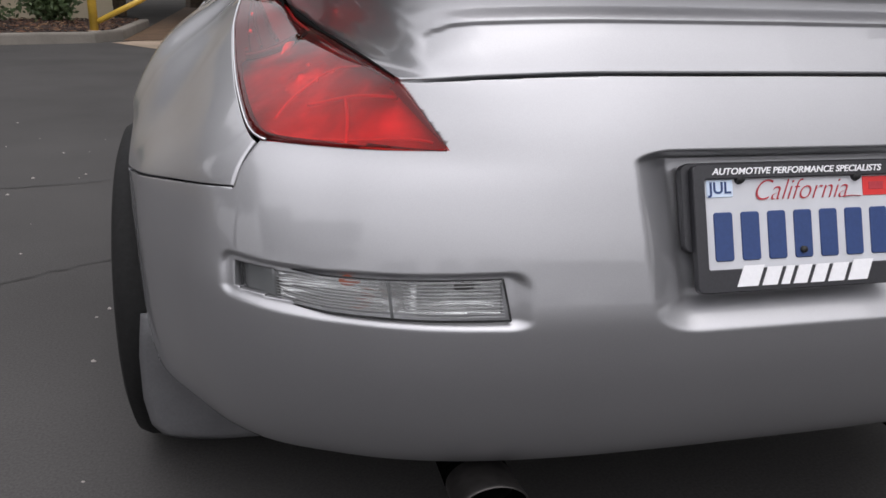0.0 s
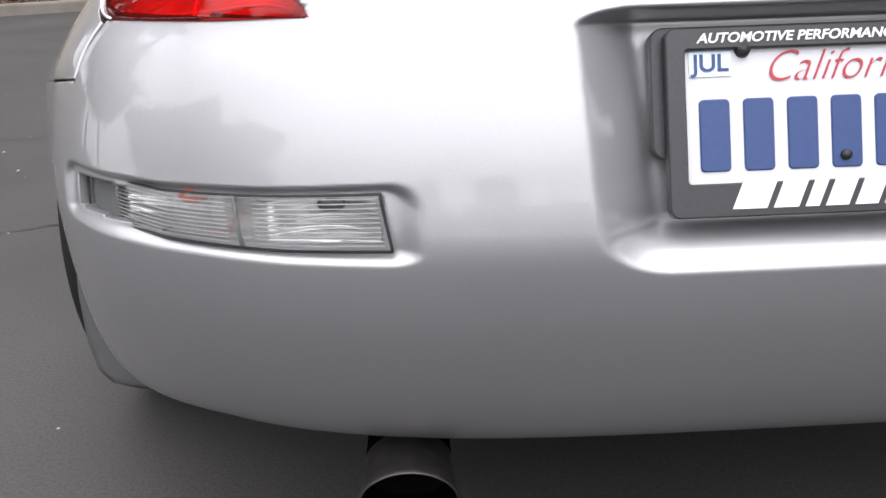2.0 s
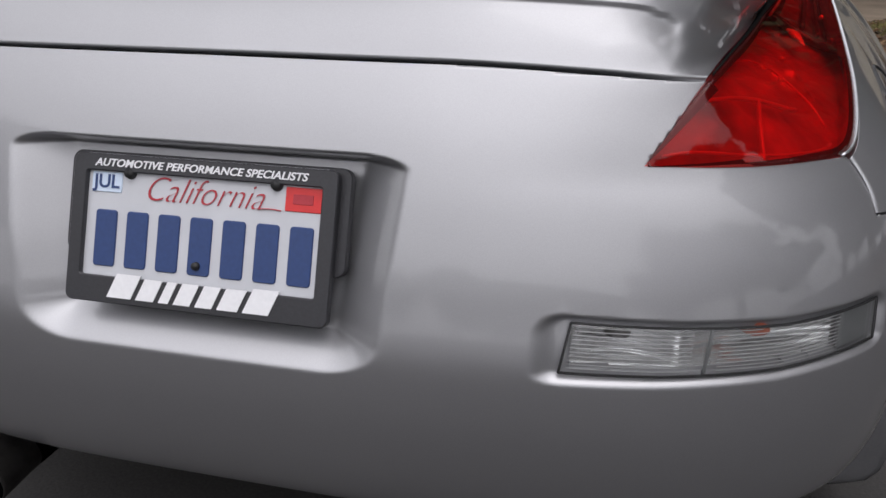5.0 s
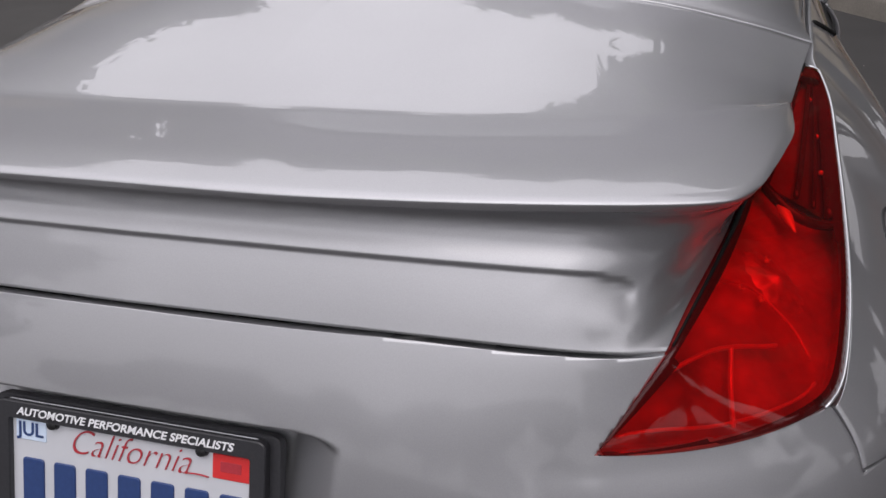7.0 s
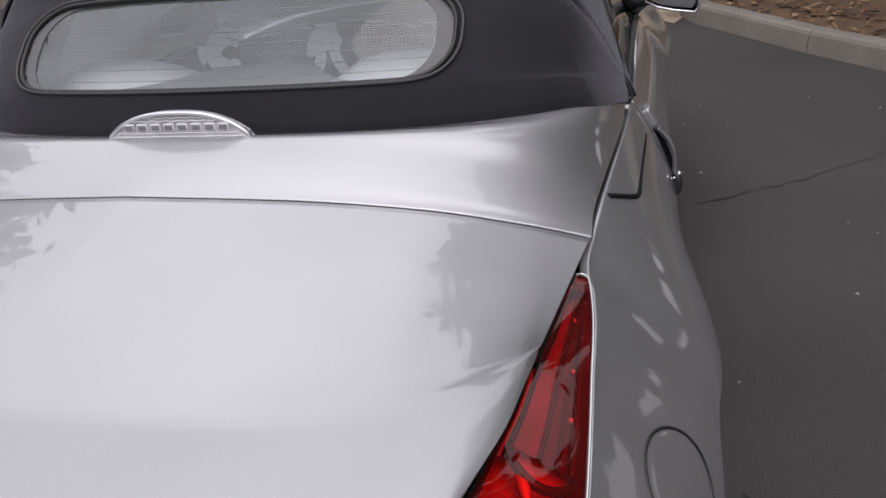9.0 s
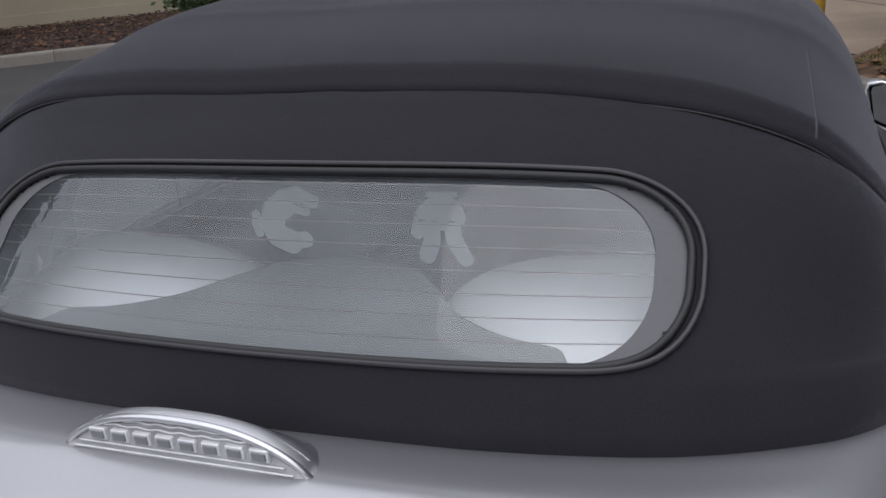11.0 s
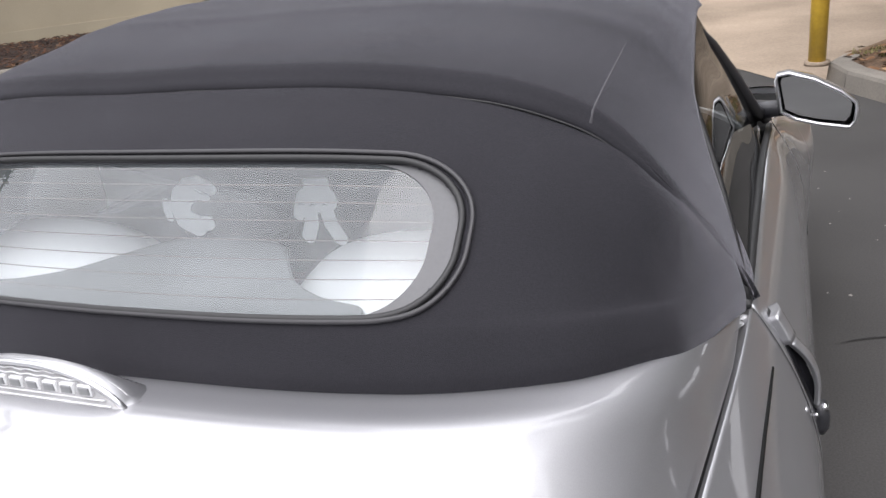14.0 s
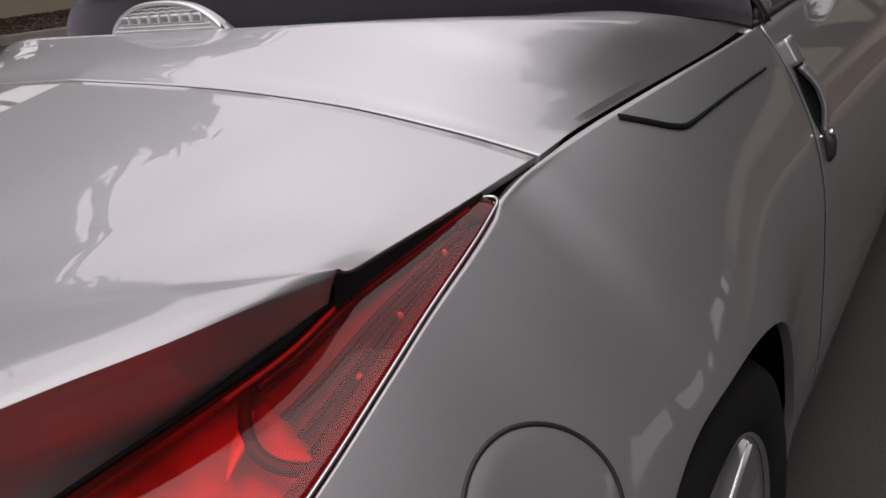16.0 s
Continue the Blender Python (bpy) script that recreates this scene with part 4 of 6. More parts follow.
# ---------------- dark inner shell, added as the shade behind the shut lines ---
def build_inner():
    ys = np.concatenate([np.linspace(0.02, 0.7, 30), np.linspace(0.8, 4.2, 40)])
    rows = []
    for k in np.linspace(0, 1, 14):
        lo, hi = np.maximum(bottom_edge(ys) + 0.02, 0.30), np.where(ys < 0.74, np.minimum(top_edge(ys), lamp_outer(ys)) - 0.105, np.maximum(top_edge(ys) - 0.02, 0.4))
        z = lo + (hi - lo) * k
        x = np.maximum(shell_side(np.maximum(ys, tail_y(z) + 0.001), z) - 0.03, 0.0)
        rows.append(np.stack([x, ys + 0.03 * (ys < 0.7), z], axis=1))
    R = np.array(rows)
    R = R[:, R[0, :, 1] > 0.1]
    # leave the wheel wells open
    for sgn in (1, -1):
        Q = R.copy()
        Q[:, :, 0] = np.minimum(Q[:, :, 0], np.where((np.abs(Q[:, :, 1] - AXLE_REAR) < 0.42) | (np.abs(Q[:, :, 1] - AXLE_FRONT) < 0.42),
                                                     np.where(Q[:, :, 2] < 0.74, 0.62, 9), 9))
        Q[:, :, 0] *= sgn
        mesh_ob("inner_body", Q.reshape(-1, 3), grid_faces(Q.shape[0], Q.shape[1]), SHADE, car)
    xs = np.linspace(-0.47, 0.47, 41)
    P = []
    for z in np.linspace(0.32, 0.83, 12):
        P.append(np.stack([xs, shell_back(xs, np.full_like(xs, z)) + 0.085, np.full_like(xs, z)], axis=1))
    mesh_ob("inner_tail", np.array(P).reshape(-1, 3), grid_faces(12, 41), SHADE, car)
    # underbody, and an added black sheet under the deck that keeps its gaps dark
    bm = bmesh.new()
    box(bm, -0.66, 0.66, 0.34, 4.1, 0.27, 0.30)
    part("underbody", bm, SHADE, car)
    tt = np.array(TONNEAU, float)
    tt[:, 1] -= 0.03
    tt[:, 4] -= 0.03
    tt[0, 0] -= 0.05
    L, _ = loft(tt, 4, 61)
    mesh_ob("tonneau_shade_sheet", L.reshape(-1, 3), grid_faces(L.shape[0], L.shape[1]), SHADE, car)


build_inner()


# ---------------- tail lamps ----------------
# inner edge of the right lamp beside the boot lid
LAMP_IN = [(0.521, 0.093, 0.8365), (0.545, 0.176, 0.852), (0.574, 0.285, 0.869), (0.587, 0.345, 0.876), (0.599, 0.404, 0.882),
           (0.614, 0.458, 0.892), (0.628, 0.522, 0.912), (0.647, 0.610, 0.926), (0.6575, 0.654, 0.933), (0.672, 0.697, 0.941)]


def lamp_curves(n):
    """Lower and upper outlines of the right lamp, from the inner tip round to the upper point."""
    K = np.array(LAMP_IN)
    s = np.concatenate([[0], np.cumsum(np.linalg.norm(np.diff(K, axis=0), axis=1))])
    low, high = [], []
    y_out = float(shell_back(np.array([LAMP_OUT_X]), np.array([0.7505]))[0])
    tip_y = float(shell_back(np.array([0.521]), np.array([0.8365]))[0] - bumper_bulge(0.521, 0.8365))
    for k in range(n):
        t = k / (n - 1)
        if t < 0.20:
            a = t / 0.20
            x = LAMP_TIP_X + (0.521 - LAMP_TIP_X) * a
            z = LAMP_LOW + (0.8365 - LAMP_LOW) * a
            high.append((x, float(shell_back(np.array([x]), np.array([z]))[0] - bumper_bulge(x, z)) + (0.093 - tip_y) * a, z))
        else:
            a = (t - 0.20) / 0.80 * s[-1]
            high.append(tuple(float(smooth_interp(a, s, K[:, c])) for c in range(3)))
        if t < 0.36:
            a = (t / 0.36) ** 0.9
            x = LAMP_TIP_X + (LAMP_OUT_X - LAMP_TIP_X) * a
            z = LAMP_LOW - 0.003 * math.sin(math.pi * a) - 0.0065 * a * a
            low.append((x, float(shell_back(np.array([x]), np.array([z]))[0] - bumper_bulge(x, z)), z))
        else:
            a = (t - 0.36) / 0.64
            y = y_out + (LAMP_TOP_Y - y_out) * a
            z = float(lamp_outer(y))
            low.append((float(shell_side(np.array(y), np.array(z))) - 0.001, y, z))

    def ease(c, times):
        c = np.array(c)
        for _ in range(times):
            c[1:-1] = 0.25 * c[:-2] + 0.5 * c[1:-1] + 0.25 * c[2:]
        return c
    return ease(low, 4), ease(high, 2)


def left_lamp(x, y, v):
    """The near-side lamp's outer edge stands a little wider."""
    return -(x + 0.016 * (1 - v) * sstep((x - 0.59) / 0.10) * (1 - sstep((y - 0.48) / 0.2)))


def lamp_grid(inset, lift, rows=18, n=70, side=1):
    low, high = lamp_curves(n)
    v = np.linspace(inset, 1 - inset, rows)[:, None, None]
    P = low[None] + (high - low)[None] * v
    N = grid_normals(P)
    for _ in range(6):
        N[:, 1:-1] = (N[:, :-2] + 2 * N[:, 1:-1] + N[:, 2:]) / 4
        N[1:-1] = (N[:-2] + 2 * N[1:-1] + N[2:]) / 4
    N /= np.linalg.norm(N, axis=2, keepdims=True) + 1e-12
    wide = np.linalg.norm(high - low, axis=1)[None, :, None]
    swell = 4 * v * (1 - v)
    P = P + N * (lift + 0.026 * wide * swell)
    if side < 0:
        P = P[:, ::-1].copy()
        P[:, :, 0] = left_lamp(P[:, :, 0], P[:, :, 1], v[:, :, 0])
    return P


for sd in (1, -1):
    lens = panel("tail_lamp", lamp_grid(0.0, 0.002, 22, 80, sd), RED_LENS, car, "red tail lamp lens with dark border", 0.008)
    lens.visible_shadow = False
    fine = {h: lamp_grid(0.0, h, 61, 120, sd) for h in (-0.0005, -0.006, -0.014, -0.026)}
    order = list(range(120)) if sd > 0 else list(range(119, -1, -1))

    def at(h, v, u):
        """Point inside the lamp: depth, share across, share along."""
        G = fine[h][:, order]
        r, c = min(max(v, 0), 0.9999) * 60, min(max(u, 0), 0.9999) * 119
        i, j = int(r), int(c)
        a, b = r - i, c - j
        return Vector((1 - a) * ((1 - b) * G[i, j] + b * G[i, j + 1]) + a * ((1 - b) * G[i + 1, j] + b * G[i + 1, j + 1]))

    def patch(name, h, v0, v1, u0, u1, mat):
        G = fine[h][:, order]
        G = G[int(round(v0 * 60)):int(round(v1 * 60)) + 1, int(round(u0 * 119)):int(round(u1 * 119)) + 1]
        if sd < 0:
            G = G[:, ::-1]
        mesh_ob(name, G.reshape(-1, 3), grid_faces(G.shape[0], G.shape[1]), mat, lens)

    # reflector with its side walls brought up to the rim of the lens
    deep, rim = fine[-0.026], fine[-0.0005] * 0.85 + fine[-0.006] * 0.15
    bowl = np.concatenate([rim[:1], 0.5 * rim[:1] + 0.5 * deep[:1], deep, 0.5 * rim[-1:] + 0.5 * deep[-1:], rim[-1:]], axis=0)
    ends = [np.concatenate([rim[:1, k:k + 1], rim[:1, k:k + 1], rim[:, k:k + 1], rim[-1:, k:k + 1], rim[-1:, k:k + 1]], axis=0) for k in (0, 119)]
    bowl = np.concatenate([ends[0], bowl, ends[1]], axis=1)
    mesh_ob("reflector_bowl", bowl.reshape(-1, 3), grid_faces(bowl.shape[0], bowl.shape[1]), RED_INNER, lens)
    # dark border under the lens, wide along the boot lid, thin along the wing and the foot
    patch("dark_border", -0.0005, 0.0, 0.07, 0.34, 0.60, RED_DARK)
    patch("dark_border", -0.0005, 0.0, 0.13, 0.59, 1.0, RED_DARK)
    patch("dark_border", -0.0005, 0.0, 1.0, 0.965, 1.0, RED_DARK)
    patch("dark_border", -0.0005, 0.0, 0.12, 0.0, 0.16, RED_DARK)
    patch("dark_border", -0.0005, 0.0, 0.075, 0.155, 0.35, RED_DARK)
    patch("dark_border", -0.0005, 0.93, 1.0, 0.20, 1.0, RED_DARK)
    patch("dark_border", -0.0005, 0.87, 1.0, 0.0, 0.205, RED_DARK)
    # upper chamber: lit and shaded bands set by colour, parted by ribs, behind a curved black frame
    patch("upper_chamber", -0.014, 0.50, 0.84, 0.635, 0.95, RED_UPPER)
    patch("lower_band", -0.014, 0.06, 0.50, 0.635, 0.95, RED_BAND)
    for v0, v1, r in ((0.53, 0.50, 0.0034), (0.33, 0.33, 0.0026), (0.15, 0.18, 0.0060), (0.86, 0.85, 0.0040)):
        tube("dark_rib", [at(-0.006, v0 + (v1 - v0) * k, 0.635 + 0.315 * k) for k in np.linspace(0, 1, 24)], r, RED_DARK, lens, "", False, 8)
    tube("dark_rib", [at(-0.006, v, 0.640 - 0.045 * math.sin(math.pi * v)) for v in np.linspace(0.04, 0.95, 30)], 0.0062, RED_DARK, lens, "", False, 8)
    # pale pink stroke painted as the bright line along the lens edge
    tube("edge_glint", [at(-0.0005, 0.915, u) for u in np.linspace(0.60, 0.975, 40)], 0.0022, RED_EDGE, lens, "", False, 6)
    for v, u in ((0.46, 0.90), (0.30, 0.80), (0.24, 0.72)):
        bm = bmesh.new()
        bmesh.ops.create_uvsphere(bm, u_segments=10, v_segments=6, radius=0.0032)
        bmesh.ops.translate(bm, vec=at(-0.006, v, u), verts=bm.verts)
        part("light_pip", bm, RED_GLINT, lens)
    # lower chamber: bright ribs of the bulb housings
    def rib(name, knots, radius, mat, flat=1.0):
        k = np.linspace(0, len(knots) - 1, 24)
        c = np.arange(len(knots))
        vs_, us_ = (smooth_interp(k, c, [q[n] for q in knots]) for n in (0, 1))
        tube(name, [at(-0.014, float(v), float(u)) for v, u in zip(vs_, us_)], radius, mat, lens, "", False, 8, flat)
    rib("light_rib", [(0.84, 0.185), (0.70, 0.270), (0.58, 0.317), (0.42, 0.365)], 0.0024, RED_RIB)
    rib("light_rib", [(0.62, 0.307), (0.46, 0.267), (0.27, 0.236), (0.10, 0.215)], 0.0024, RED_RIB)
    rib("light_rib", [(0.60, 0.045), (0.42, 0.090), (0.17, 0.190), (0.12, 0.300), (0.10, 0.370)], 0.0018, RED_RIB)
    rib("bowl_rim", [(0.18, 0.389), (0.38, 0.408), (0.63, 0.412), (0.83, 0.395), (0.95, 0.350)], 0.0014, RED_RIB)
    for u, v, rr in ((0.47, 0.52, 0.040),):
        ctr = at(-0.026, v, u)
        nrm = (at(-0.0005, v, u) - ctr).normalized()
        q = nrm.to_track_quat("Z", "Y")
        vs, fs = [], []
        for a, (r, h) in enumerate(((1.0, -0.004), (0.85, 0.0), (0.62, 0.003), (0.35, 0.004), (0.2, 0.006), (0.1, 0.009), (0.0, 0.010))):
            # the bowl is pressed into uneven facets
            vs += [ctr + q @ Vector((rr * r * math.cos(2 * math.pi * k / 36) * 0.8, rr * r * math.sin(2 * math.pi * k / 36) * 1.15, h + 0.0018 * r * math.sin(k * 2.3 + a))) for k in range(36)]
            if a:
                fs += [((a - 1) * 36 + k, (a - 1) * 36 + (k + 1) % 36, a * 36 + (k + 1) % 36, a * 36 + k) for k in range(36)]
        mesh_ob("bulb_bowl", vs, fs, RED_BOWL, lens)
    # a highlight below the upper chamber, painted as a bright orange stroke
    tube("facet_glint", [at(-0.006, 0.74 - 0.25 * k, 0.618 - 0.060 * k) for k in np.linspace(0, 1, 9)], [0.001, 0.003, 0.005, 0.0065, 0.007, 0.0065, 0.005, 0.003, 0.001], RED_GLINT, lens, "", False, 8, 0.5)
    # small orange strokes painted as glints on the bowl's pressed facets
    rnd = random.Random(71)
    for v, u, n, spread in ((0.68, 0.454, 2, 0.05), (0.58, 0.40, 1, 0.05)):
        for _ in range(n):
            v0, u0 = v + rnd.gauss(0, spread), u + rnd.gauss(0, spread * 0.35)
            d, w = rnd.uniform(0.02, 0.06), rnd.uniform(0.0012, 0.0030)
            tube("facet_glint", [at(-0.014, v0 - d * k, u0 + 0.010 * k * k) for k in (-1, -0.5, 0, 0.5, 1)], [0.0004, w * 0.8, w, w * 0.7, 0.0004], RED_GLINT, lens, "", False, 6, 0.6)
    # black weather strip between lens and boot lid
    _, high = lamp_curves(120)
    rise = [float(sstep((y - 0.45) / 0.1) * (1 - sstep((y - 0.56) / 0.10))) for x, y, z in high]
    strip = [(sd * (x + 0.001), y, z + 0.0015 + 0.003 * float(sstep((y - 0.36) / 0.1)) + 0.0025 * r) for (x, y, z), r in zip(high, rise) if y > 0.10]
    taper = [0.0012 + (0.0012 + 0.0030 * float(sstep((strip[k][1] - 0.36) / 0.1))) * min(1.0, 3.0 * k / len(strip), 5.0 * (1 - k / len(strip))) for k in range(len(strip))]
    tube("weather_strip", strip, taper, SHADE, lens, "", False, 8)
    low, high = lamp_curves(120)
    lid_edge = np.array([row[-1] for row in BOOT_ROWS[7:]])
    upper, lower = [], []
    for a, b in zip(high, low):
        if a[1] > 0.505:
            e = [float(np.interp(a[1], lid_edge[:, 1], lid_edge[:, c])) for c in (0, 2)]
            upper.append((sd * (e[0] - 0.001), a[1], e[1] - 0.004))
            c = a + (b - a) * 0.15
            lower.append((sd * c[0], c[1], c[2] + 0.0035))
    n = len(upper)
    mesh_ob("lid_seal", upper + lower, [(i, i + 1, n + i + 1, n + i) for i in range(n - 1)], SHADE, lens)
    # pale bright line where the wing meets the lens
    low, high = lamp_curves(80)
    edge = [((x if sd > 0 else float(left_lamp(x, y, 0.0))) + 0.0018 * sd, y - 0.0012, z + 0.0003) for x, y, z in low[27:]]
    tip = [((low[-1][0] * (1 - k) + high[-1][0] * k) * sd, low[-1][1] + 0.007 * math.sin(math.pi * k) + 0.004, low[-1][2] * (1 - k) + high[-1][2] * k + 0.001) for k in np.linspace(0.1, 1, 8)]
    tube("lens_seal", edge + tip, 0.0017, SILVER_TRIM, lens, "", False, 6)


# ---------------- reverse lamps in the bumper ----------------
def reverse_lamp(sd):
    xs = np.linspace(0.401, 0.722, 60)

    def rows(lift, n, lo=0.0, hi=1.0):
        out = []
        for k in np.linspace(lo, hi, n):
            zl = interp(xs, [0.40, 0.50, 0.62, 0.72], [0.5585, 0.556, 0.557, 0.565])
            zh = interp(xs, [0.40, 0.50, 0.62, 0.72], [0.609, 0.605, 0.602, 0.607])
            z = zl + (zh - zl) * k
            x = xs + 0.009 * k * (1 - (xs - 0.401) / 0.321)
            out.append(np.stack([x * sd, shell_back(x, z) + 0.0105 - lift, z], axis=1))
        P = np.array(out)
        return P[:, ::-1] if sd < 0 else P

    lens = panel("reverse_lamp", rows(0.008, 20), CLEAR_LENS, car, "clear ribbed reverse lamp in the bumper", 0.007)
    lens.visible_shadow = False
    B = rows(-0.006, 85, -0.02, 1.02)
    xx = np.abs(B[:, :, 0])
    wave = np.sin(np.linspace(0, 2 * math.pi * 6, 85))[:, None] * (0.4 + np.clip(np.sin((xx - 0.40) * 22), 0, 1))
    bowl = 0.030 * (np.clip(1 - ((xx - 0.60) / 0.085) ** 2, 0, 1) + np.clip(1 - ((xx - 0.455) / 0.060) ** 2, 0, 1))
    B[:, :, 1] += 0.0014 * wave + bowl * np.sin(np.linspace(0, math.pi, 85))[:, None]
    mesh_ob("lamp_backing", B.reshape(-1, 3), grid_faces(85, 60), LAMP_BACK, lens)
    rim = np.concatenate([rows(0.006, 2)[0], rows(0.006, 12)[:, -1], rows(0.006, 2)[1][::-1], rows(0.006, 12)[::-1, 0]])
    tube("lens_gasket", rim, 0.0015, BLACK_RUBBER, lens, "", True, 6)
    G = rows(0.0035, 13)
    for i in range(1, 12):
        a = G[i] if sd > 0 else G[i][::-1]
        for k0, k1 in ((1, 24), (28, 52)):
            tube("lens_rib", a[k0:k1], 0.00055, LAMP_RIB, lens, "", False, 5)
    E = rows(0.001, 10, 0.02, 0.98)
    E = E[:, 51:59] if sd > 0 else E[:, 1:9]
    panel("end_block", E, LAMP_END, lens, "plain grey end of the lamp", 0.004)
    a = rows(0.002, 12)
    col = 26 if sd > 0 else 59 - 26
    tube("divider", a[:, col], 0.0022, LAMP_END, lens, "", False, 6)
    for xc, mat, rr in ((0.59, ORANGE, 0.010), (0.455, EXHAUST, 0.009)):
        bm = bmesh.new()
        bmesh.ops.create_uvsphere(bm, u_segments=14, v_segments=8, radius=rr)
        bmesh.ops.transform(bm, matrix=Matrix.Translation((xc * sd, float(shell_back(np.array([xc]), np.array([0.595]))[0]) + 0.016, 0.597)) @ Matrix.Diagonal((1.5, 0.6, 0.8, 1)), verts=bm.verts)
        part("bulb", bm, mat, lens)


for sd in (1, -1):
    reverse_lamp(sd)


# ---------------- number plate, frame and lettering ----------------
PLATE_TILT = 19.5
PLATE_M = Matrix.Translation((0.0025, -0.0195, 0.6665)) @ Matrix.Rotation(radians(-PLATE_TILT), 4, "X") @ Matrix.Rotation(radians(90), 4, "X")
# plate-local axes: x right, y up the plate, z towards the viewer


def plate_sheet(name, x0, x1, y0, y1, z0, z1, r, mat, parent, label="", hole=None):
    """A rounded flat piece in the plate's own axes."""
    bm = bmesh.new()

    def ring(a0, a1, b0, b1, rr, z):
        pts = []
        for cx, cy, s in ((a1 - rr, b1 - rr, 0), (a0 + rr, b1 - rr, 90), (a0 + rr, b0 + rr, 180), (a1 - rr, b0 + rr, 270)):
            for j in range(7):
                an = radians(s + 15 * j)
                pts.append(bm.verts.new((cx + rr * math.cos(an), cy + rr * math.sin(an), z)))
        return pts
    e = min(0.0012, (z1 - z0) / 2)
    rings = [ring(x0, x1, y0, y1, r, z0), ring(x0, x1, y0, y1, r, z1 - e), ring(x0 + e, x1 - e, y0 + e, y1 - e, max(r - e, 1e-4), z1)]
    if hole:
        h0, h1, k0, k1 = hole
        rings += [ring(h0 - e, h1 + e, k0 - e, k1 + e, 0.004, z1), ring(h0, h1, k0, k1, 0.003, z1 - e), ring(h0, h1, k0, k1, 0.003, z0)]
    for a, b in zip(rings, rings[1:]):
        n = len(a)
        for i in range(n):
            bm.faces.new((a[i], a[(i + 1) % n], b[(i + 1) % n], b[i]))
    if not hole:
        bm.faces.new(rings[-1])
        bm.faces.new(list(reversed(rings[0])))
    bmesh.ops.transform(bm, matrix=PLATE_M, verts=bm.verts)
    return part(name, bm, mat, parent, label, smooth=False)


def plate_text(name, body, size, x, y, z, mat, parent, shear=0.0, spread=1.0, depth=0.0006, fit_width=0.0, bold=0.0):
    cu = bpy.data.curves.new(name, "FONT")
    cu.body, cu.size, cu.shear, cu.extrude, cu.space_character, cu.offset = body, size, shear, depth, spread, bold
    cu.align_x, cu.align_y = "CENTER", "CENTER"
    ob = new(name, cu)
    deps = bpy.context.evaluated_depsgraph_get()
    me = bpy.data.meshes.new_from_object(ob.evaluated_get(deps))
    bpy.data.objects.remove(ob)
    bpy.data.curves.remove(cu)
    co = np.array([v.co[:] for v in me.vertices])
    sx = fit_width / (co[:, 0].max() - co[:, 0].min()) if fit_width else 1.0
    for v in me.vertices:
        v.co = PLATE_M @ Vector((v.co.x * sx + x, v.co.y + y, v.co.z + z))
    me.materials.clear()
    me.materials.append(mat)
    out = new(name, me)
    out.parent = parent
    return out


plate = thing("number_plate", "white and blue number plate in a black dealer frame", "number plate")
plate_sheet("plate", -0.152, 0.152, -0.076, 0.076, -0.0015, 0.0, 0.008, PLATE_WHITE, plate, "white metal plate")
frame_part = plate_sheet("plate_frame", -0.1585, 0.1575, -0.0905, 0.0755, -0.004, 0.006, 0.009, FRAME_BLACK, plate, "black plastic frame with white print",
                         hole=(-0.1415, 0.1405, -0.0605, 0.0565))
plate_sheet("bracket", -0.169, 0.169, -0.037, 0.079, -0.016, -0.005, 0.012, BLACK_SATIN, plate, "black plastic bracket behind the plate")
plate_text("print_line", "AUTOMOTIVE PERFORMANCE SPECIALISTS", 0.0118, -0.004, 0.0655, 0.0064, WHITE_PRINT, frame_part, 0.25, 1.0, 0.0004, 0.256, 0.0002)
plate_text("state_name", "California", 0.040, 0.000, 0.0395, 0.0010, PLATE_RED, plate, 0.45, 1.0, 0.0003, 0.140, -0.0007)
flourish = [PLATE_M @ Vector((0.066 + 0.028 * k, 0.0285 + 0.0012 * math.sin(3 * k), 0.0010)) for k in np.linspace(0, 1, 9)]
tube("state_flourish", flourish, 0.0011, PLATE_RED, plate, "", False, 6, 0.4)
plate_sheet("month_sticker", -0.137, -0.099, 0.033, 0.0555, 0.0, 0.0012, 0.002, STICKER_BLUE, plate)
plate_text("month_print", "JUL", 0.021, -0.118, 0.0445, 0.0018, PLATE_BLUE, plate, 0.0, 1.0, 0.0002, 0.034, 0.0004)
plate_sheet("year_sticker", 0.098, 0.1395, 0.029, 0.055, 0.0, 0.0012, 0.0015, STICKER_RED, plate)
plate_sheet("sticker_bar", 0.107, 0.130, 0.037, 0.0475, 0.0012, 0.0018, 0.001, PLATE_RED, plate)
# the serial is shown as plain bars
for i in range(7):
    cx = -0.1155 + i * 0.0392
    plate_sheet("serial_bar", cx - 0.0135, cx + 0.0135, -0.050, 0.0135, 0.0, 0.0018, 0.004, PLATE_BLUE, plate)
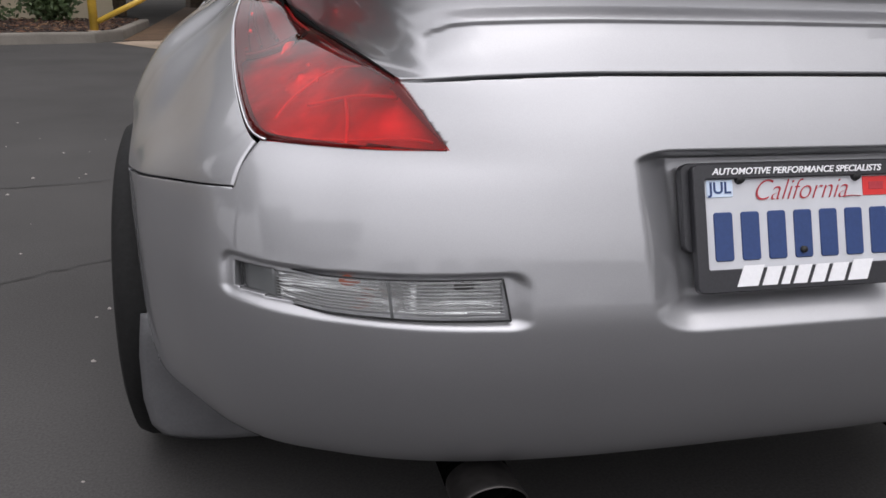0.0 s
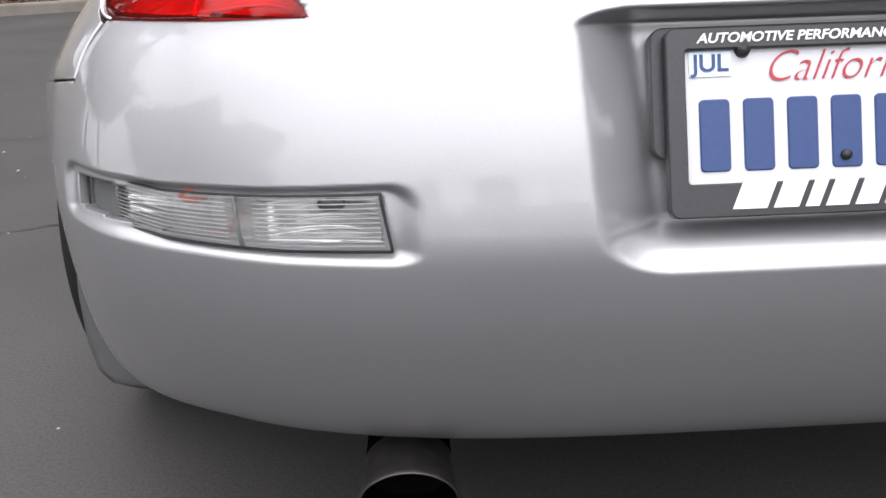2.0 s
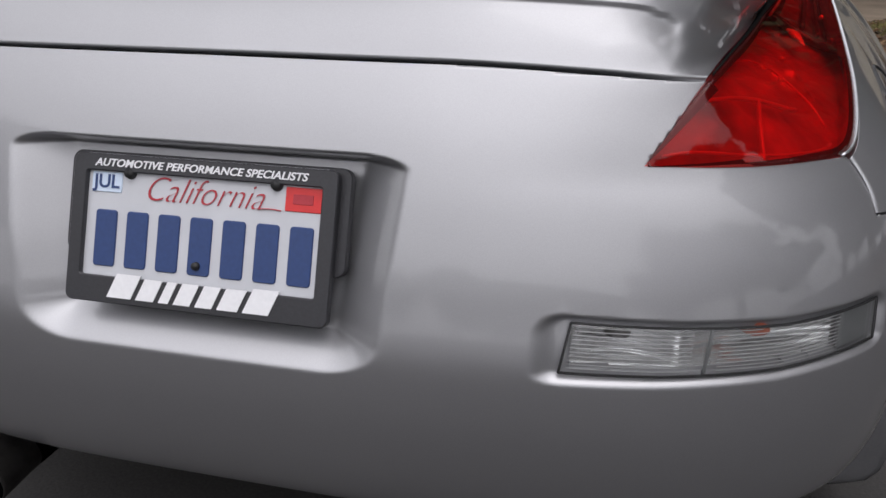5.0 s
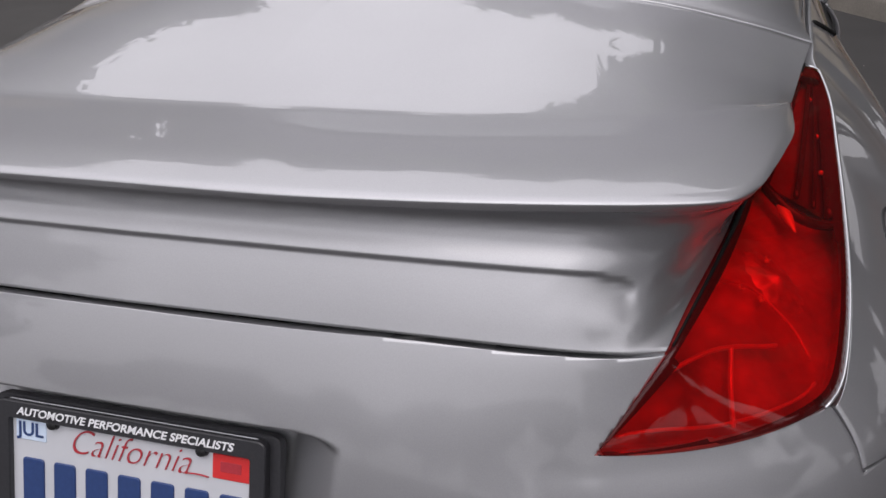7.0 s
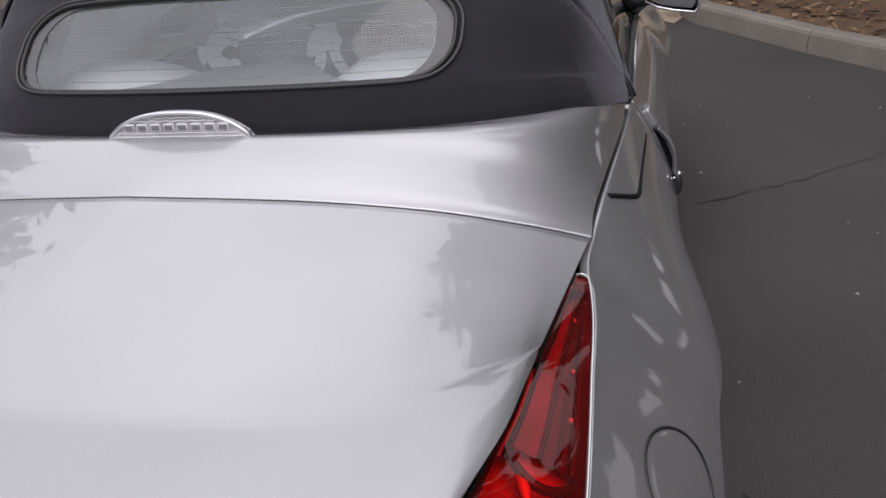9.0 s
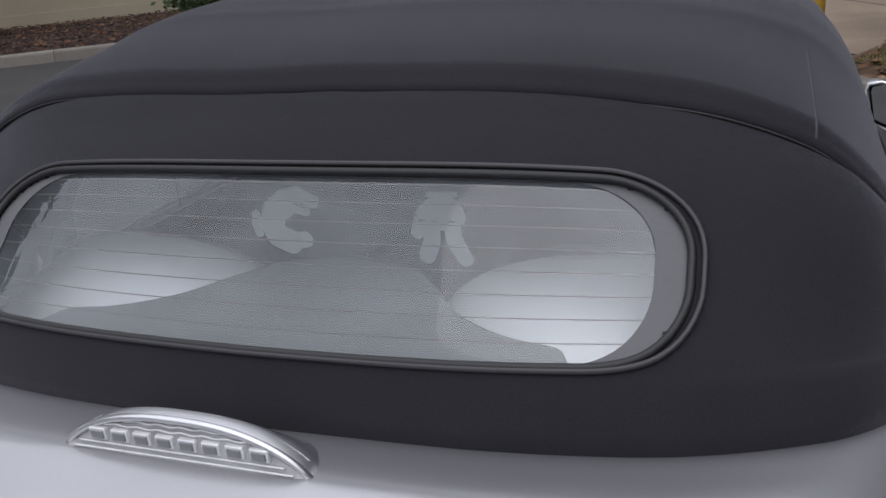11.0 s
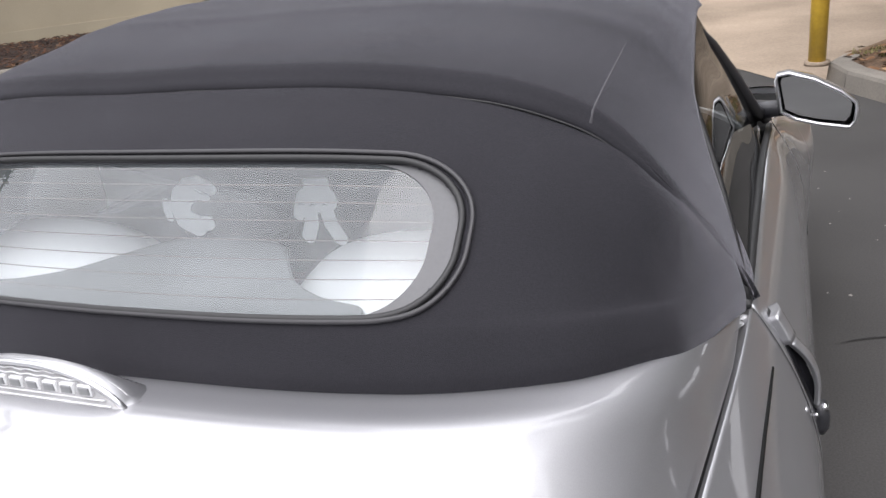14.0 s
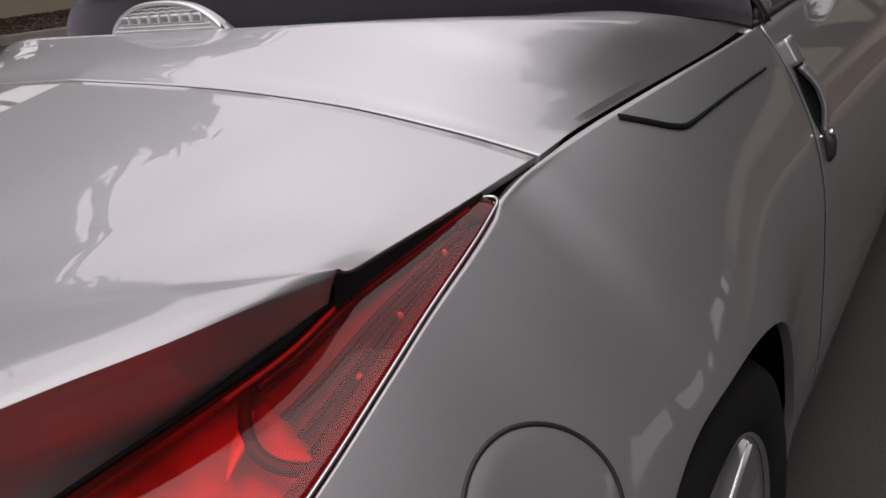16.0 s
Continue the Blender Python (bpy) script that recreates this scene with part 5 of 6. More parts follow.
# dealer mark on the lower rail, as slanted plain shapes
for i, (w, h) in enumerate(((0.030, 0.027), (0.022, 0.024), (0.012, 0.024), (0.020, 0.024), (0.020, 0.024), (0.024, 0.024), (0.030, 0.027))):
    x0 = -0.104 + sum((0.030, 0.022, 0.012, 0.020, 0.020, 0.024, 0.030)[:i]) + i * 0.0062
    bm = bmesh.new()
    yb = -0.0835
    pts = [(x0, yb), (x0 + w, yb), (x0 + w + h * 0.42, yb + h), (x0 + h * 0.42, yb + h)]
    lo = [bm.verts.new(PLATE_M @ Vector((a, b, 0.0055))) for a, b in pts]
    hi = [bm.verts.new(PLATE_M @ Vector((a, b, 0.0072))) for a, b in pts]
    bm.faces.new(hi)
    for k in range(4):
        bm.faces.new((lo[k], lo[(k + 1) % 4], hi[(k + 1) % 4], hi[k]))
    part("dealer_mark", bm, WHITE_PRINT, frame_part, smooth=False)
for bx, by in ((-0.089, 0.056), (0.087, 0.056), (0.000, -0.0395)):
    bm = bmesh.new()
    bmesh.ops.create_cone(bm, cap_ends=True, segments=18, radius1=0.0072 if by > 0 else 0.0052, radius2=0.0055 if by > 0 else 0.004, depth=0.006)
    bmesh.ops.transform(bm, matrix=PLATE_M @ Matrix.Translation((bx, by, 0.003)), verts=bm.verts)
    part("screw", bm, BLACK_RUBBER, plate)
# mounting pad between bracket and bumper
bm = bmesh.new()
box(bm, -0.12, 0.12, -0.05, 0.07, -0.034, -0.014, 0.003)
bmesh.ops.transform(bm, matrix=PLATE_M, verts=bm.verts)
part("mounting_pad", bm, BLACK_SATIN, plate)


# ---------------- exhaust tips ----------------
def exhaust(xc):
    def ring_pts(y, r, squash, lean=0.10):
        return [(xc + r * math.cos(2 * math.pi * k / 40), y - lean * r * squash * math.sin(2 * math.pi * k / 40), 0.259 + r * squash * math.sin(2 * math.pi * k / 40)) for k in range(40)]
    rings = [ring_pts(0.42, 0.036, 0.85), ring_pts(0.08, 0.047, 0.83), ring_pts(-0.004, 0.0545, 0.82), ring_pts(-0.010, 0.0545, 0.82),
             ring_pts(-0.0115, 0.0530, 0.82), ring_pts(-0.008, 0.0515, 0.82), ring_pts(0.08, 0.049, 0.82)]
    vs = [p for r in rings for p in r]
    fs = [(i * 40 + k, i * 40 + (k + 1) % 40, (i + 1) * 40 + (k + 1) % 40, (i + 1) * 40 + k) for i in range(6) for k in range(40)]
    tip = mesh_ob("exhaust_tip", vs, fs, EXHAUST, car, "round steel exhaust tip, sooty inside")
    rings = [ring_pts(-0.0095, 0.0513, 0.82), ring_pts(0.02, 0.0500, 0.82), ring_pts(0.30, 0.046, 0.82)]
    vs = [p for r in rings for p in r]
    fs = [(i * 40 + k, i * 40 + (k + 1) % 40, (i + 1) * 40 + (k + 1) % 40, (i + 1) * 40 + k) for i in range(2) for k in range(40)] + [tuple(range(80, 120))]
    mesh_ob("sooty_bore", vs, fs, SOOT, tip)


exhaust(-0.400)
exhaust(0.400)


# ---------------- mud flaps behind the rear wheels ----------------
def mud_flap(sd):
    rows = []
    for k in np.linspace(0, 1, 24):
        z = 0.395 - 0.237 * k
        xo = float(interp(z, [0.158, 0.165, 0.19, 0.24, 0.32, 0.42, 0.54], [0.835, 0.862, 0.882, 0.892, 0.893, 0.884, 0.868]))
        xi = 0.66 + 0.03 * k
        x = np.linspace(xi, xo, 18)
        back = float(interp(z, [0.158, 0.36, 0.44, 0.54], [0.425, 0.435, 0.462, 0.505]))
        rows.append(np.stack([x * sd - (0.014 * (x - xi) / (xo - xi) if sd < 0 else 0.012 * (x - xi) / (xo - xi)), back + 0.02 * ((x - xi) / (xo - xi)) ** 3, np.full_like(x, z)], axis=1))
    P = np.array(rows)
    if sd > 0:
        P = P[::-1]
    panel("mud_flap", P, FLAP_SHADED, car, "satin mud flap behind the wheel, coloured grey for its shade", 0.012)


for sd in (1, -1):
    mud_flap(sd)


# ---------------- wheels ----------------
def wheel_mesh():
    prof_t = [(0.232, -0.105), (0.255, -0.118), (0.295, -0.122), (0.322, -0.112), (0.333, -0.090), (0.335, 0.0),
              (0.333, 0.090), (0.322, 0.112), (0.295, 0.122), (0.255, 0.118), (0.232, 0.105)]
    prof_r = [(0.10, 0.060), (0.20, 0.055), (0.222, 0.085), (0.236, 0.112), (0.240, 0.106), (0.226, 0.07), (0.212, -0.08), (0.236, -0.11), (0.226, -0.115), (0.20, -0.08)]

    def lathe(name, prof, mat, closed=False):
        n = 56
        vs = [(x, r * math.cos(2 * math.pi * k / n), r * math.sin(2 * math.pi * k / n)) for r, x in prof for k in range(n)]
        m = len(prof)
        fs = [(i * n + k, i * n + (k + 1) % n, ((i + 1) % m) * n + (k + 1) % n, ((i + 1) % m) * n + k) for i in range(m if closed else m - 1) for k in range(n)]
        me = bpy.data.meshes.new(name)
        me.from_pydata(vs, [], fs)
        me.materials.append(mat)
        me.polygons.foreach_set("use_smooth", [True] * len(fs))
        return me
    tyre = lathe("tyre", prof_t, TYRE, True)
    rim = lathe("rim", prof_r[2:], SILVER_TRIM)
    bm = bmesh.new()
    for k in range(6):
        an = 2 * math.pi * k / 6
        r = bmesh.ops.create_cube(bm, size=1.0)
        for v in r["verts"]:
            w = 0.030 if v.co.z < 0 else 0.046
            x, y, z = 0.075 + v.co.x * 0.030 + (0.0 if v.co.z < 0 else 0.012), v.co.y * 2 * w, 0.135 + v.co.z * 0.19
            v.co = Vector((x, y * math.cos(an) - z * math.sin(an), y * math.sin(an) + z * math.cos(an)))
    bmesh.ops.bevel(bm, geom=list(bm.edges), offset=0.006, segments=2, affect="EDGES")
    me = bpy.data.meshes.new("spokes")
    bm.to_mesh(me)
    bm.free()
    me.materials.append(SILVER_TRIM)
    disc = bmesh.new()
    bmesh.ops.create_cone(disc, cap_ends=True, segments=40, radius1=0.16, radius2=0.16, depth=0.02)
    bmesh.ops.transform(disc, matrix=Matrix.Rotation(radians(90), 4, "Y"), verts=disc.verts)
    dm = bpy.data.meshes.new("brake_disc")
    disc.to_mesh(dm)
    disc.free()
    dm.materials.append(EXHAUST)
    return tyre, rim, me, dm


TY, RI, SP, DI = wheel_mesh()
for yy in (AXLE_REAR, AXLE_FRONT):
    for sd in (1, -1):
        w = new("wheel", TY)
        w.parent = car
        w.matrix_basis = Matrix.Translation(((0.755 if sd > 0 else -0.832) if yy < 2 else sd * 0.765, yy, 0.335)) @ (Matrix.Identity(4) if sd > 0 else Matrix.Rotation(math.pi, 4, "Z"))
        w["label"] = "alloy wheel with black tyre"
        for nm, dat in (("rim", RI), ("spokes", SP), ("brake_disc", DI)):
            o = new(nm, dat)
            o.parent = w


# ---------------- fuel flap, door handles, shut lines, mirrors ----------------
def shell_frame(y, z, sd=1):
    """Point, outward normal and two tangents on the flank."""
    p = Vector((float(shell_side(np.array(y), np.array(z))), y, z))
    py = Vector((float(shell_side(np.array(y + 0.01), np.array(z))), y + 0.01, z)) - p
    pz = Vector((float(shell_side(np.array(y), np.array(z + 0.01))), y, z + 0.01)) - p
    n = py.cross(pz).normalized()
    return p, n


def on_flank(y, z, lift, sd=1):
    p, n = shell_frame(y, z)
    q = p + n * lift
    return Vector((q.x * sd, q.y, q.z))


FUEL_Y, FUEL_Z, FUEL_R = 0.518, 0.730, 0.0838
fuel_p, fuel_n = shell_frame(FUEL_Y, FUEL_Z)
fuel_u = fuel_n.cross(Vector((0, 0, 1))).normalized()
fuel_v = fuel_n.cross(fuel_u)


def fuel_point(r, k, lift):
    """A point of the round flap, its circle laid onto the curved wing."""
    q = fuel_p + (fuel_u * math.cos(2 * math.pi * k / 64) + fuel_v * math.sin(2 * math.pi * k / 64)) * r * FUEL_R
    return on_flank(q.y, q.z, lift)


loop = [fuel_point(1.0, k, 0.0002) for k in range(64)]
flap = tube("fuel_flap", loop, 0.0024, BLACK_RUBBER, car, "round fuel flap in the rear wing", True, 6)
rows = [[fuel_point(r, k, 0.0022 - 0.0015 * (r > 0.95)) for k in range(65)] for r in np.linspace(0.0, 0.965, 10)]
mesh_ob("flap_cover", [p for r in rows for p in r], grid_faces(10, 65), SILVER, flap)

for sd in (1, -1):
    # dark gap between wing and boot deck, running to the corner of the roof
    gap = [(sd * (float(shell_side(np.array(y), np.array(float(top_edge(y))))) - 0.0045), y, float(top_edge(y)) - 0.010) for y in np.linspace(0.70, 1.44, 40)]
    tube("deck_gap", gap, 0.0050, BLACK_RUBBER, car, "black gap between deck and wing", False, 6)
    # small flap panel behind the door glass
    knots = ((0.952, 0.951), (0.985, 0.936), (1.015, 0.922), (1.036, 0.915), (1.050, 0.9125), (1.075, 0.912), (1.14, 0.912), (1.21, 0.912), (1.30, 0.911), (1.37, 0.910))
    tube("panel_joint", [on_flank(y, z, 0.0008, sd) for y, z in knots], [0.0050, 0.0050, 0.0050, 0.0048, 0.0042, 0.0032, 0.0028, 0.0026, 0.0024, 0.0018], SHADE, car, "", False, 6)
    # door shut line
    tube("door_joint", [on_flank(1.453, z, -0.001, sd) for z in np.linspace(0.30, 0.955, 30)], 0.0014, BLACK_RUBBER, car, "", False, 6)
    tube("door_joint", [on_flank(2.663, z, -0.001, sd) for z in np.linspace(0.30, 0.93, 20)], 0.0014, BLACK_RUBBER, car, "", False, 6)
    # handle: a square cap over an upright bowed lever, a dark pocket behind it and a lock in its foot
    rows = [[on_flank(1.470 + 0.006 * (z - 0.885) / 0.04 + 0.046 * q, z, 0.0115 + 0.006 * math.sin(math.pi * q), sd) for q in np.linspace(0, 1, 9)] for z in np.linspace(0.886, 0.926, 7)]
    cap = panel("door_handle", np.array(rows), SILVER, car, "upright silver door handle with a square cap and a lock", 0.014, None, sd < 0)
    rows = []
    for k in np.linspace(0, 1, 15):
        z = 0.883 - 0.112 * k
        mid, half = 1.498 + 0.008 * math.sin(math.pi * k), 0.0165 - 0.006 * k
        lift = 0.0125 + 0.012 * math.sin(math.pi * min(1, k * 1.02)) - 0.003 * k
        rows.append([on_flank(mid + half * q, z, lift - 0.004 * q * q, sd) for q in np.linspace(-1, 1, 7)])
    panel("lever", np.array(rows), SILVER, cap, "bowed silver lever", 0.007, None, sd > 0)
    rows = []
    for k in np.linspace(0, 1, 15):
        z, wide = 0.892 - 0.130 * k, 0.005 + 0.034 * math.sin(math.pi * min(1, 0.12 + 0.88 * k)) ** 0.8
        rows.append([on_flank(1.502 - wide * q, z, 0.0012 + (0.009 if q == 0 else 0), sd) for q in np.linspace(0, 1, 6)])
    panel("handle_pocket", np.array(rows), BLACK_GLOSS, cap, "dark pocket behind the lever", 0.002, None, sd < 0)
    tube("handle_foot", [on_flank(1.499, 0.774, 0.009, sd), on_flank(1.500, 0.752, 0.009, sd), on_flank(1.500, 0.732, 0.005, sd), on_flank(1.499, 0.722, 0.0, sd)],
         [0.010, 0.0105, 0.0095, 0.006], BLACK_SATIN, cap, "", False, 12)
    for yy, zz, rr in ((1.494, 0.769, 0.0062), (1.474, 0.770, 0.0036)):
        bm = bmesh.new()
        bmesh.ops.create_uvsphere(bm, u_segments=12, v_segments=8, radius=rr)
        bmesh.ops.translate(bm, vec=on_flank(yy, zz, 0.015 if rr > 0.005 else 0.003, sd), verts=bm.verts)
        part("key_lock", bm, CHROME, cap)
    # waist seal along the door glass
    tube("waist_seal", [(sd * (float(shell_side(np.array(y), np.array(float(top_edge(y)) - 0.003))) - 0.008), y, float(top_edge(y)) + 0.004) for y in np.linspace(1.44, 2.62, 40)],
         0.008, BLACK_RUBBER, car, "black waist seal", False, 8, 0.6)

    # door glass, leaning in
    rows = []
    for k in np.linspace(0, 1, 12):
        r = []
        for t in np.linspace(0, 1, 30):
            yb = 1.455 + (2.50 - 1.455) * t
            ytop = 1.63 + (2.02 - 1.63) * t
            y = yb + (ytop - yb) * k
            xb = float(shell_side(np.array(yb), np.array(0.95))) - 0.012
            row = roof_rows([ytop])[0]
            xt, zt = abs(row[-1][0]) - 0.012, row[-1][2] + 0.006
            bulge = 0.008 * math.sin(math.pi * k)
            r.append((sd * (xb + (xt - xb) * k + bulge), y, float(top_edge(yb)) + (zt - float(top_edge(yb))) * k))
        rows.append(r)
    gl = mesh_ob("door_glass", [p for r in rows for p in r], grid_faces(12, 30), SIDE_GLASS, car, "dark reflecting door glass")
    gl.visible_shadow = False
    tube("glass_seal", [r[0] for r in rows] + rows[-1][1:] + [], 0.007, BLACK_RUBBER, gl, "", False, 8)
    tube("windscreen_pillar", [(sd * 0.744, 2.56, 0.935), (sd * 0.717, 2.43, 0.995), (sd * 0.680, 2.27, 1.105), (sd * 0.638, 2.11, 1.210), (sd * 0.606, 2.02, 1.265)], 0.015, BLACK_SATIN, car, "black windscreen pillar", False, 10)

    # door mirror
    my, mz = 2.42, 1.012
    outline = [(0.765, 0.050), (0.768, 0.062), (0.793, 0.067), (0.848, 0.051), (0.908, 0.020), (0.940, -0.006), (0.945, -0.020),
               (0.942, -0.050), (0.931, -0.066), (0.866, -0.057), (0.816, -0.045), (0.780, -0.026)]
    n = len(outline)
    vs, fs = [], []
    for dy, sc in ((0.0, 1.0), (0.006, 1.035), (0.05, 1.0), (0.10, 0.80), (0.125, 0.45)):
        cx, cz = 0.857, 0.005
        vs += [(sd * (cx + (x - cx) * sc), my + dy, mz + cz + (z - cz) * sc) for x, z in outline]
    for i in range(4):
        fs += [(i * n + k, i * n + (k + 1) % n, (i + 1) * n + (k + 1) % n, (i + 1) * n + k) for k in range(n)]
    fs.append(tuple(range(4 * n, 5 * n)))
    mb = mesh_ob("door_mirror", vs, fs, SILVER, car, "silver door mirror on a black foot")
    tube("mirror_rim", [(sd * x, my + 0.001, mz + z) for x, z in outline], 0.0042, SILVER_TRIM, mb, "", True, 8)
    vs = [(sd * (0.857 + (x - 0.857) * 0.95), my + 0.046, mz + 0.005 + (z - 0.005) * 0.93) for x, z in outline]
    mesh_ob("mirror_surround", vs, [tuple(range(n))], BLACK_GLOSS, mb, smooth=False)
    vs = [(sd * (0.857 + (x - 0.857) * 0.88), my + 0.016 + 0.05 * (x - 0.857) + 0.03 * z, mz + 0.005 + (z - 0.005) * 0.85) for x, z in outline]
    mesh_ob("mirror_glass", vs, [tuple(range(n))], MIRROR, mb, "mirror glass", smooth=False)
    tube("mirror_foot", [(sd * 0.725, my + 0.10, 0.965), (sd * 0.752, my + 0.075, 0.975), (sd * 0.79, my + 0.05, 0.985)], [0.028, 0.022, 0.02], BLACK_SATIN, mb, "", False, 10)


# windscreen
rows = []
for k in np.linspace(0, 1, 10):
    t = np.linspace(-1, 1, 31)
    y = (2.74 - 0.20 * t**2) * (1 - k) + (2.12 - 0.09 * t**2) * k
    z = (0.985 - 0.05 * t**2) * (1 - k) + (1.375 - 0.085 * np.abs(t) ** 2.5) * k
    x = t * (0.735 * (1 - k) + 0.615 * k)
    rows.append(np.stack([x, y, z], axis=1))
ws = mesh_ob("windscreen", np.array(rows).reshape(-1, 3), grid_faces(10, 31), SCREEN_GLASS, car, "dark windscreen")
ws.visible_shadow = False


# ---------------- high brake lamp ----------------
def brake_lamp():
    n = 40
    xs = np.linspace(-0.134, 0.134, n)
    arch = np.clip(1 - np.abs(xs / 0.134) ** 2.5, 0, 1) ** 0.78

    def deck_z(x, y):
        i = np.argmin(np.abs(tP[:, 80, 1] - y))
        return float(np.interp(x, tP[i, :, 0], tP[i, :, 2]))
    base = np.array([deck_z(x, 0.89) for x in xs])
    # hood: from the front arch swept forward into the deck
    rows = []
    for k, (yy, hs, wd) in enumerate(((0.893, 0.92, 0.985), (0.886, 1.0, 1.0), (0.889, 1.06, 1.01), (0.902, 1.06, 1.0), (0.918, 0.96, 0.96), (0.938, 0.70, 0.88), (0.958, 0.36, 0.78), (0.970, 0.0, 0.70))):
        zz = base if k < 4 else np.array([deck_z(x, yy) for x in xs * wd])
        rows.append(np.stack([xs * wd, np.full(n, yy), zz + 0.046 * arch * hs - 0.004], axis=1))
    hood = panel("high_brake_lamp", np.array(rows), SILVER, car, "clear high brake lamp in a silver hood", 0.004, flip=True)
    # lens under the arch
    vs, fs = [], []
    m = 8
    for k in np.linspace(0, 1, m):
        vs += [(x, 0.880 + 0.010 * k, b + (0.045 * a - 0.001) * k + 0.001) for x, b, a in zip(xs * 0.985, base, arch)]
    lens = mesh_ob("brake_lens", vs, grid_faces(m, n), BRAKE_LENS, hood, "clear brake lamp lens")
    lens.visible_shadow = False
    vs = []
    for k in np.linspace(0, 1, m):
        vs += [(x, 0.893 + 0.008 * k, b + 0.044 * a * k) for x, b, a in zip(xs * 0.98, base, arch)]
    mesh_ob("lamp_backing", vs, grid_faces(m, n), LAMP_RIB, hood)
    tube("hood_rim", [(x, 0.8865, b + 0.0465 * h - 0.003) for x, b, h in zip(xs, base, arch)], 0.0036, SILVER_TRIM, hood, "bright silver rim", False, 8)
    for i in range(8):
        xc = -0.0875 + i * 0.025
        bm = bmesh.new()
        box(bm, xc - 0.0095, xc + 0.0095, 0.8815, 0.896, 1.0995, 1.1125, 0.0012)
        cell = part("led_cell", bm, LAMP_RIB, hood)
        bm = bmesh.new()
        box(bm, xc - 0.0072, xc + 0.0072, 0.8800, 0.8840, 1.1015, 1.1105, 0.0008)
        part("led", bm, LAMP_END, cell)
    for zz, half in ((1.0905, 0.120), (1.0965, 0.112), (1.1160, 0.086), (1.1215, 0.066)):
        tube("lens_rib", [(x, 0.8795 + 0.010 * (zz - 1.085) / 0.05, zz + 0.0008 * math.sin(x * 260) * (zz > 1.11)) for x in np.linspace(-half, half, 60)], 0.0010, LAMP_RIB, hood, "", False, 6)


brake_lamp()


# ---------------- inside the cabin, seen through the glass ----------------
bm = bmesh.new()
box(bm, -0.68, 0.68, 1.06, 2.70, 0.40, 0.46)
part("cabin_floor", bm, INTERIOR, car, "dark cabin floor")
for sd in (1, -1):
    rows = []
    for k in np.linspace(0, 1, 20):
        x = np.linspace(0.105, 0.575, 32)
        crown = np.power(np.clip(1 - np.abs((x - 0.34) / 0.236) ** 2.6, 0, 1), 0.5)
        y = 1.045 + 0.245 * k + 0.05 * ((x - 0.1) / 0.5) ** 2
        z = 0.985 + (0.070 + 0.072 * math.sin(k * math.pi / 2)) * crown - 0.02 * (1 - k)
        rows.append(np.stack([x * sd, y, z], axis=1))
    y, z = rows[-1][:, 1], rows[-1][:, 2]
    rows.append(np.stack([rows[-1][:, 0], y + 0.03, z - 0.012], axis=1))
    rows.append(np.stack([rows[-1][:, 0], y + 0.05, np.full(32, 0.90)], axis=1))
    P = np.array(rows)
    panel("head_fairing", P if sd > 0 else P[:, ::-1], SHELF_PALE, car, "pale satin hump behind the seat", 0.0)
# grey cover under the lower edge of the glass, with curved edges and small notches
rows = []
xs = np.linspace(-0.335, 0.335, 80)
far = smooth_interp(np.abs(xs), [0.0, 0.10, 0.147, 0.19, 0.26, 0.315, 0.325, 0.336], [1.30, 1.27, 1.212, 1.156, 1.114, 1.100, 1.075, 1.045])
for k in np.linspace(0, 1, 20):
    rows.append(np.stack([xs, 1.040 + (far - 1.040) * k, 1.106 + 0.004 * k + 0 * xs], axis=1))
panel("storage_cover", np.array(rows), COVER_GREY, car, "grey storage cover behind the seats", 0.006)
for sx in (-0.36, 0.36):
    rows = []
    for k in np.linspace(0, 1, 14):
        x = np.linspace(-0.23, 0.23, 16)
        z = 0.45 + 0.62 * k
        y = 1.48 - 0.14 * k + 0.05 * (np.abs(x) / 0.23) ** 3 - 0.02
        rows.append(np.stack([x * (1 - 0.25 * sstep((k - 0.7) / 0.3)) + sx, y + 0 * x, np.full(16, z)], axis=1))
    panel("seat_back", np.array(rows), INTERIOR, car, "dark seat back", 0.10)
bm = bmesh.new()
box(bm, -0.36, 0.40, 1.412, 1.417, 0.96, 1.20, 0.002)
shield = part("wind_deflector", bm, CLEAR_PLASTIC, car, "clear wind deflector behind the seats")
shield.visible_shadow = False


def decal(name, blobs, origin, label):
    """A flat pale sticker: a union of rounded strokes on the deflector."""
    first = None
    for i, (pts, r) in enumerate(blobs):
        bm = bmesh.new()
        for (x0, z0), (x1, z1) in zip(pts, pts[1:]):
            d = Vector((x1 - x0, z1 - z0))
            ang = math.atan2(d.y, d.x)
            ring = []
            for a in range(25):
                an = ang + math.pi / 2 + math.pi * a / 24
                ring.append((x0 + r * math.cos(an), z0 + r * math.sin(an)))
            for a in range(25):
                an = ang - math.pi / 2 + math.pi * a / 24
                ring.append((x1 + r * math.cos(an), z1 + r * math.sin(an)))
            lift = -0.0004 * i - 0.0001 * pts.index((x0, z0))
            bm.faces.new([bm.verts.new((origin[0] + x, origin[1] + lift, origin[2] + z)) for x, z in ring])
        if first is None:
            first = part(name, bm, DECAL, shield, label, smooth=False)
        else:
            part("decal_piece", bm, DECAL, shield, smooth=False)


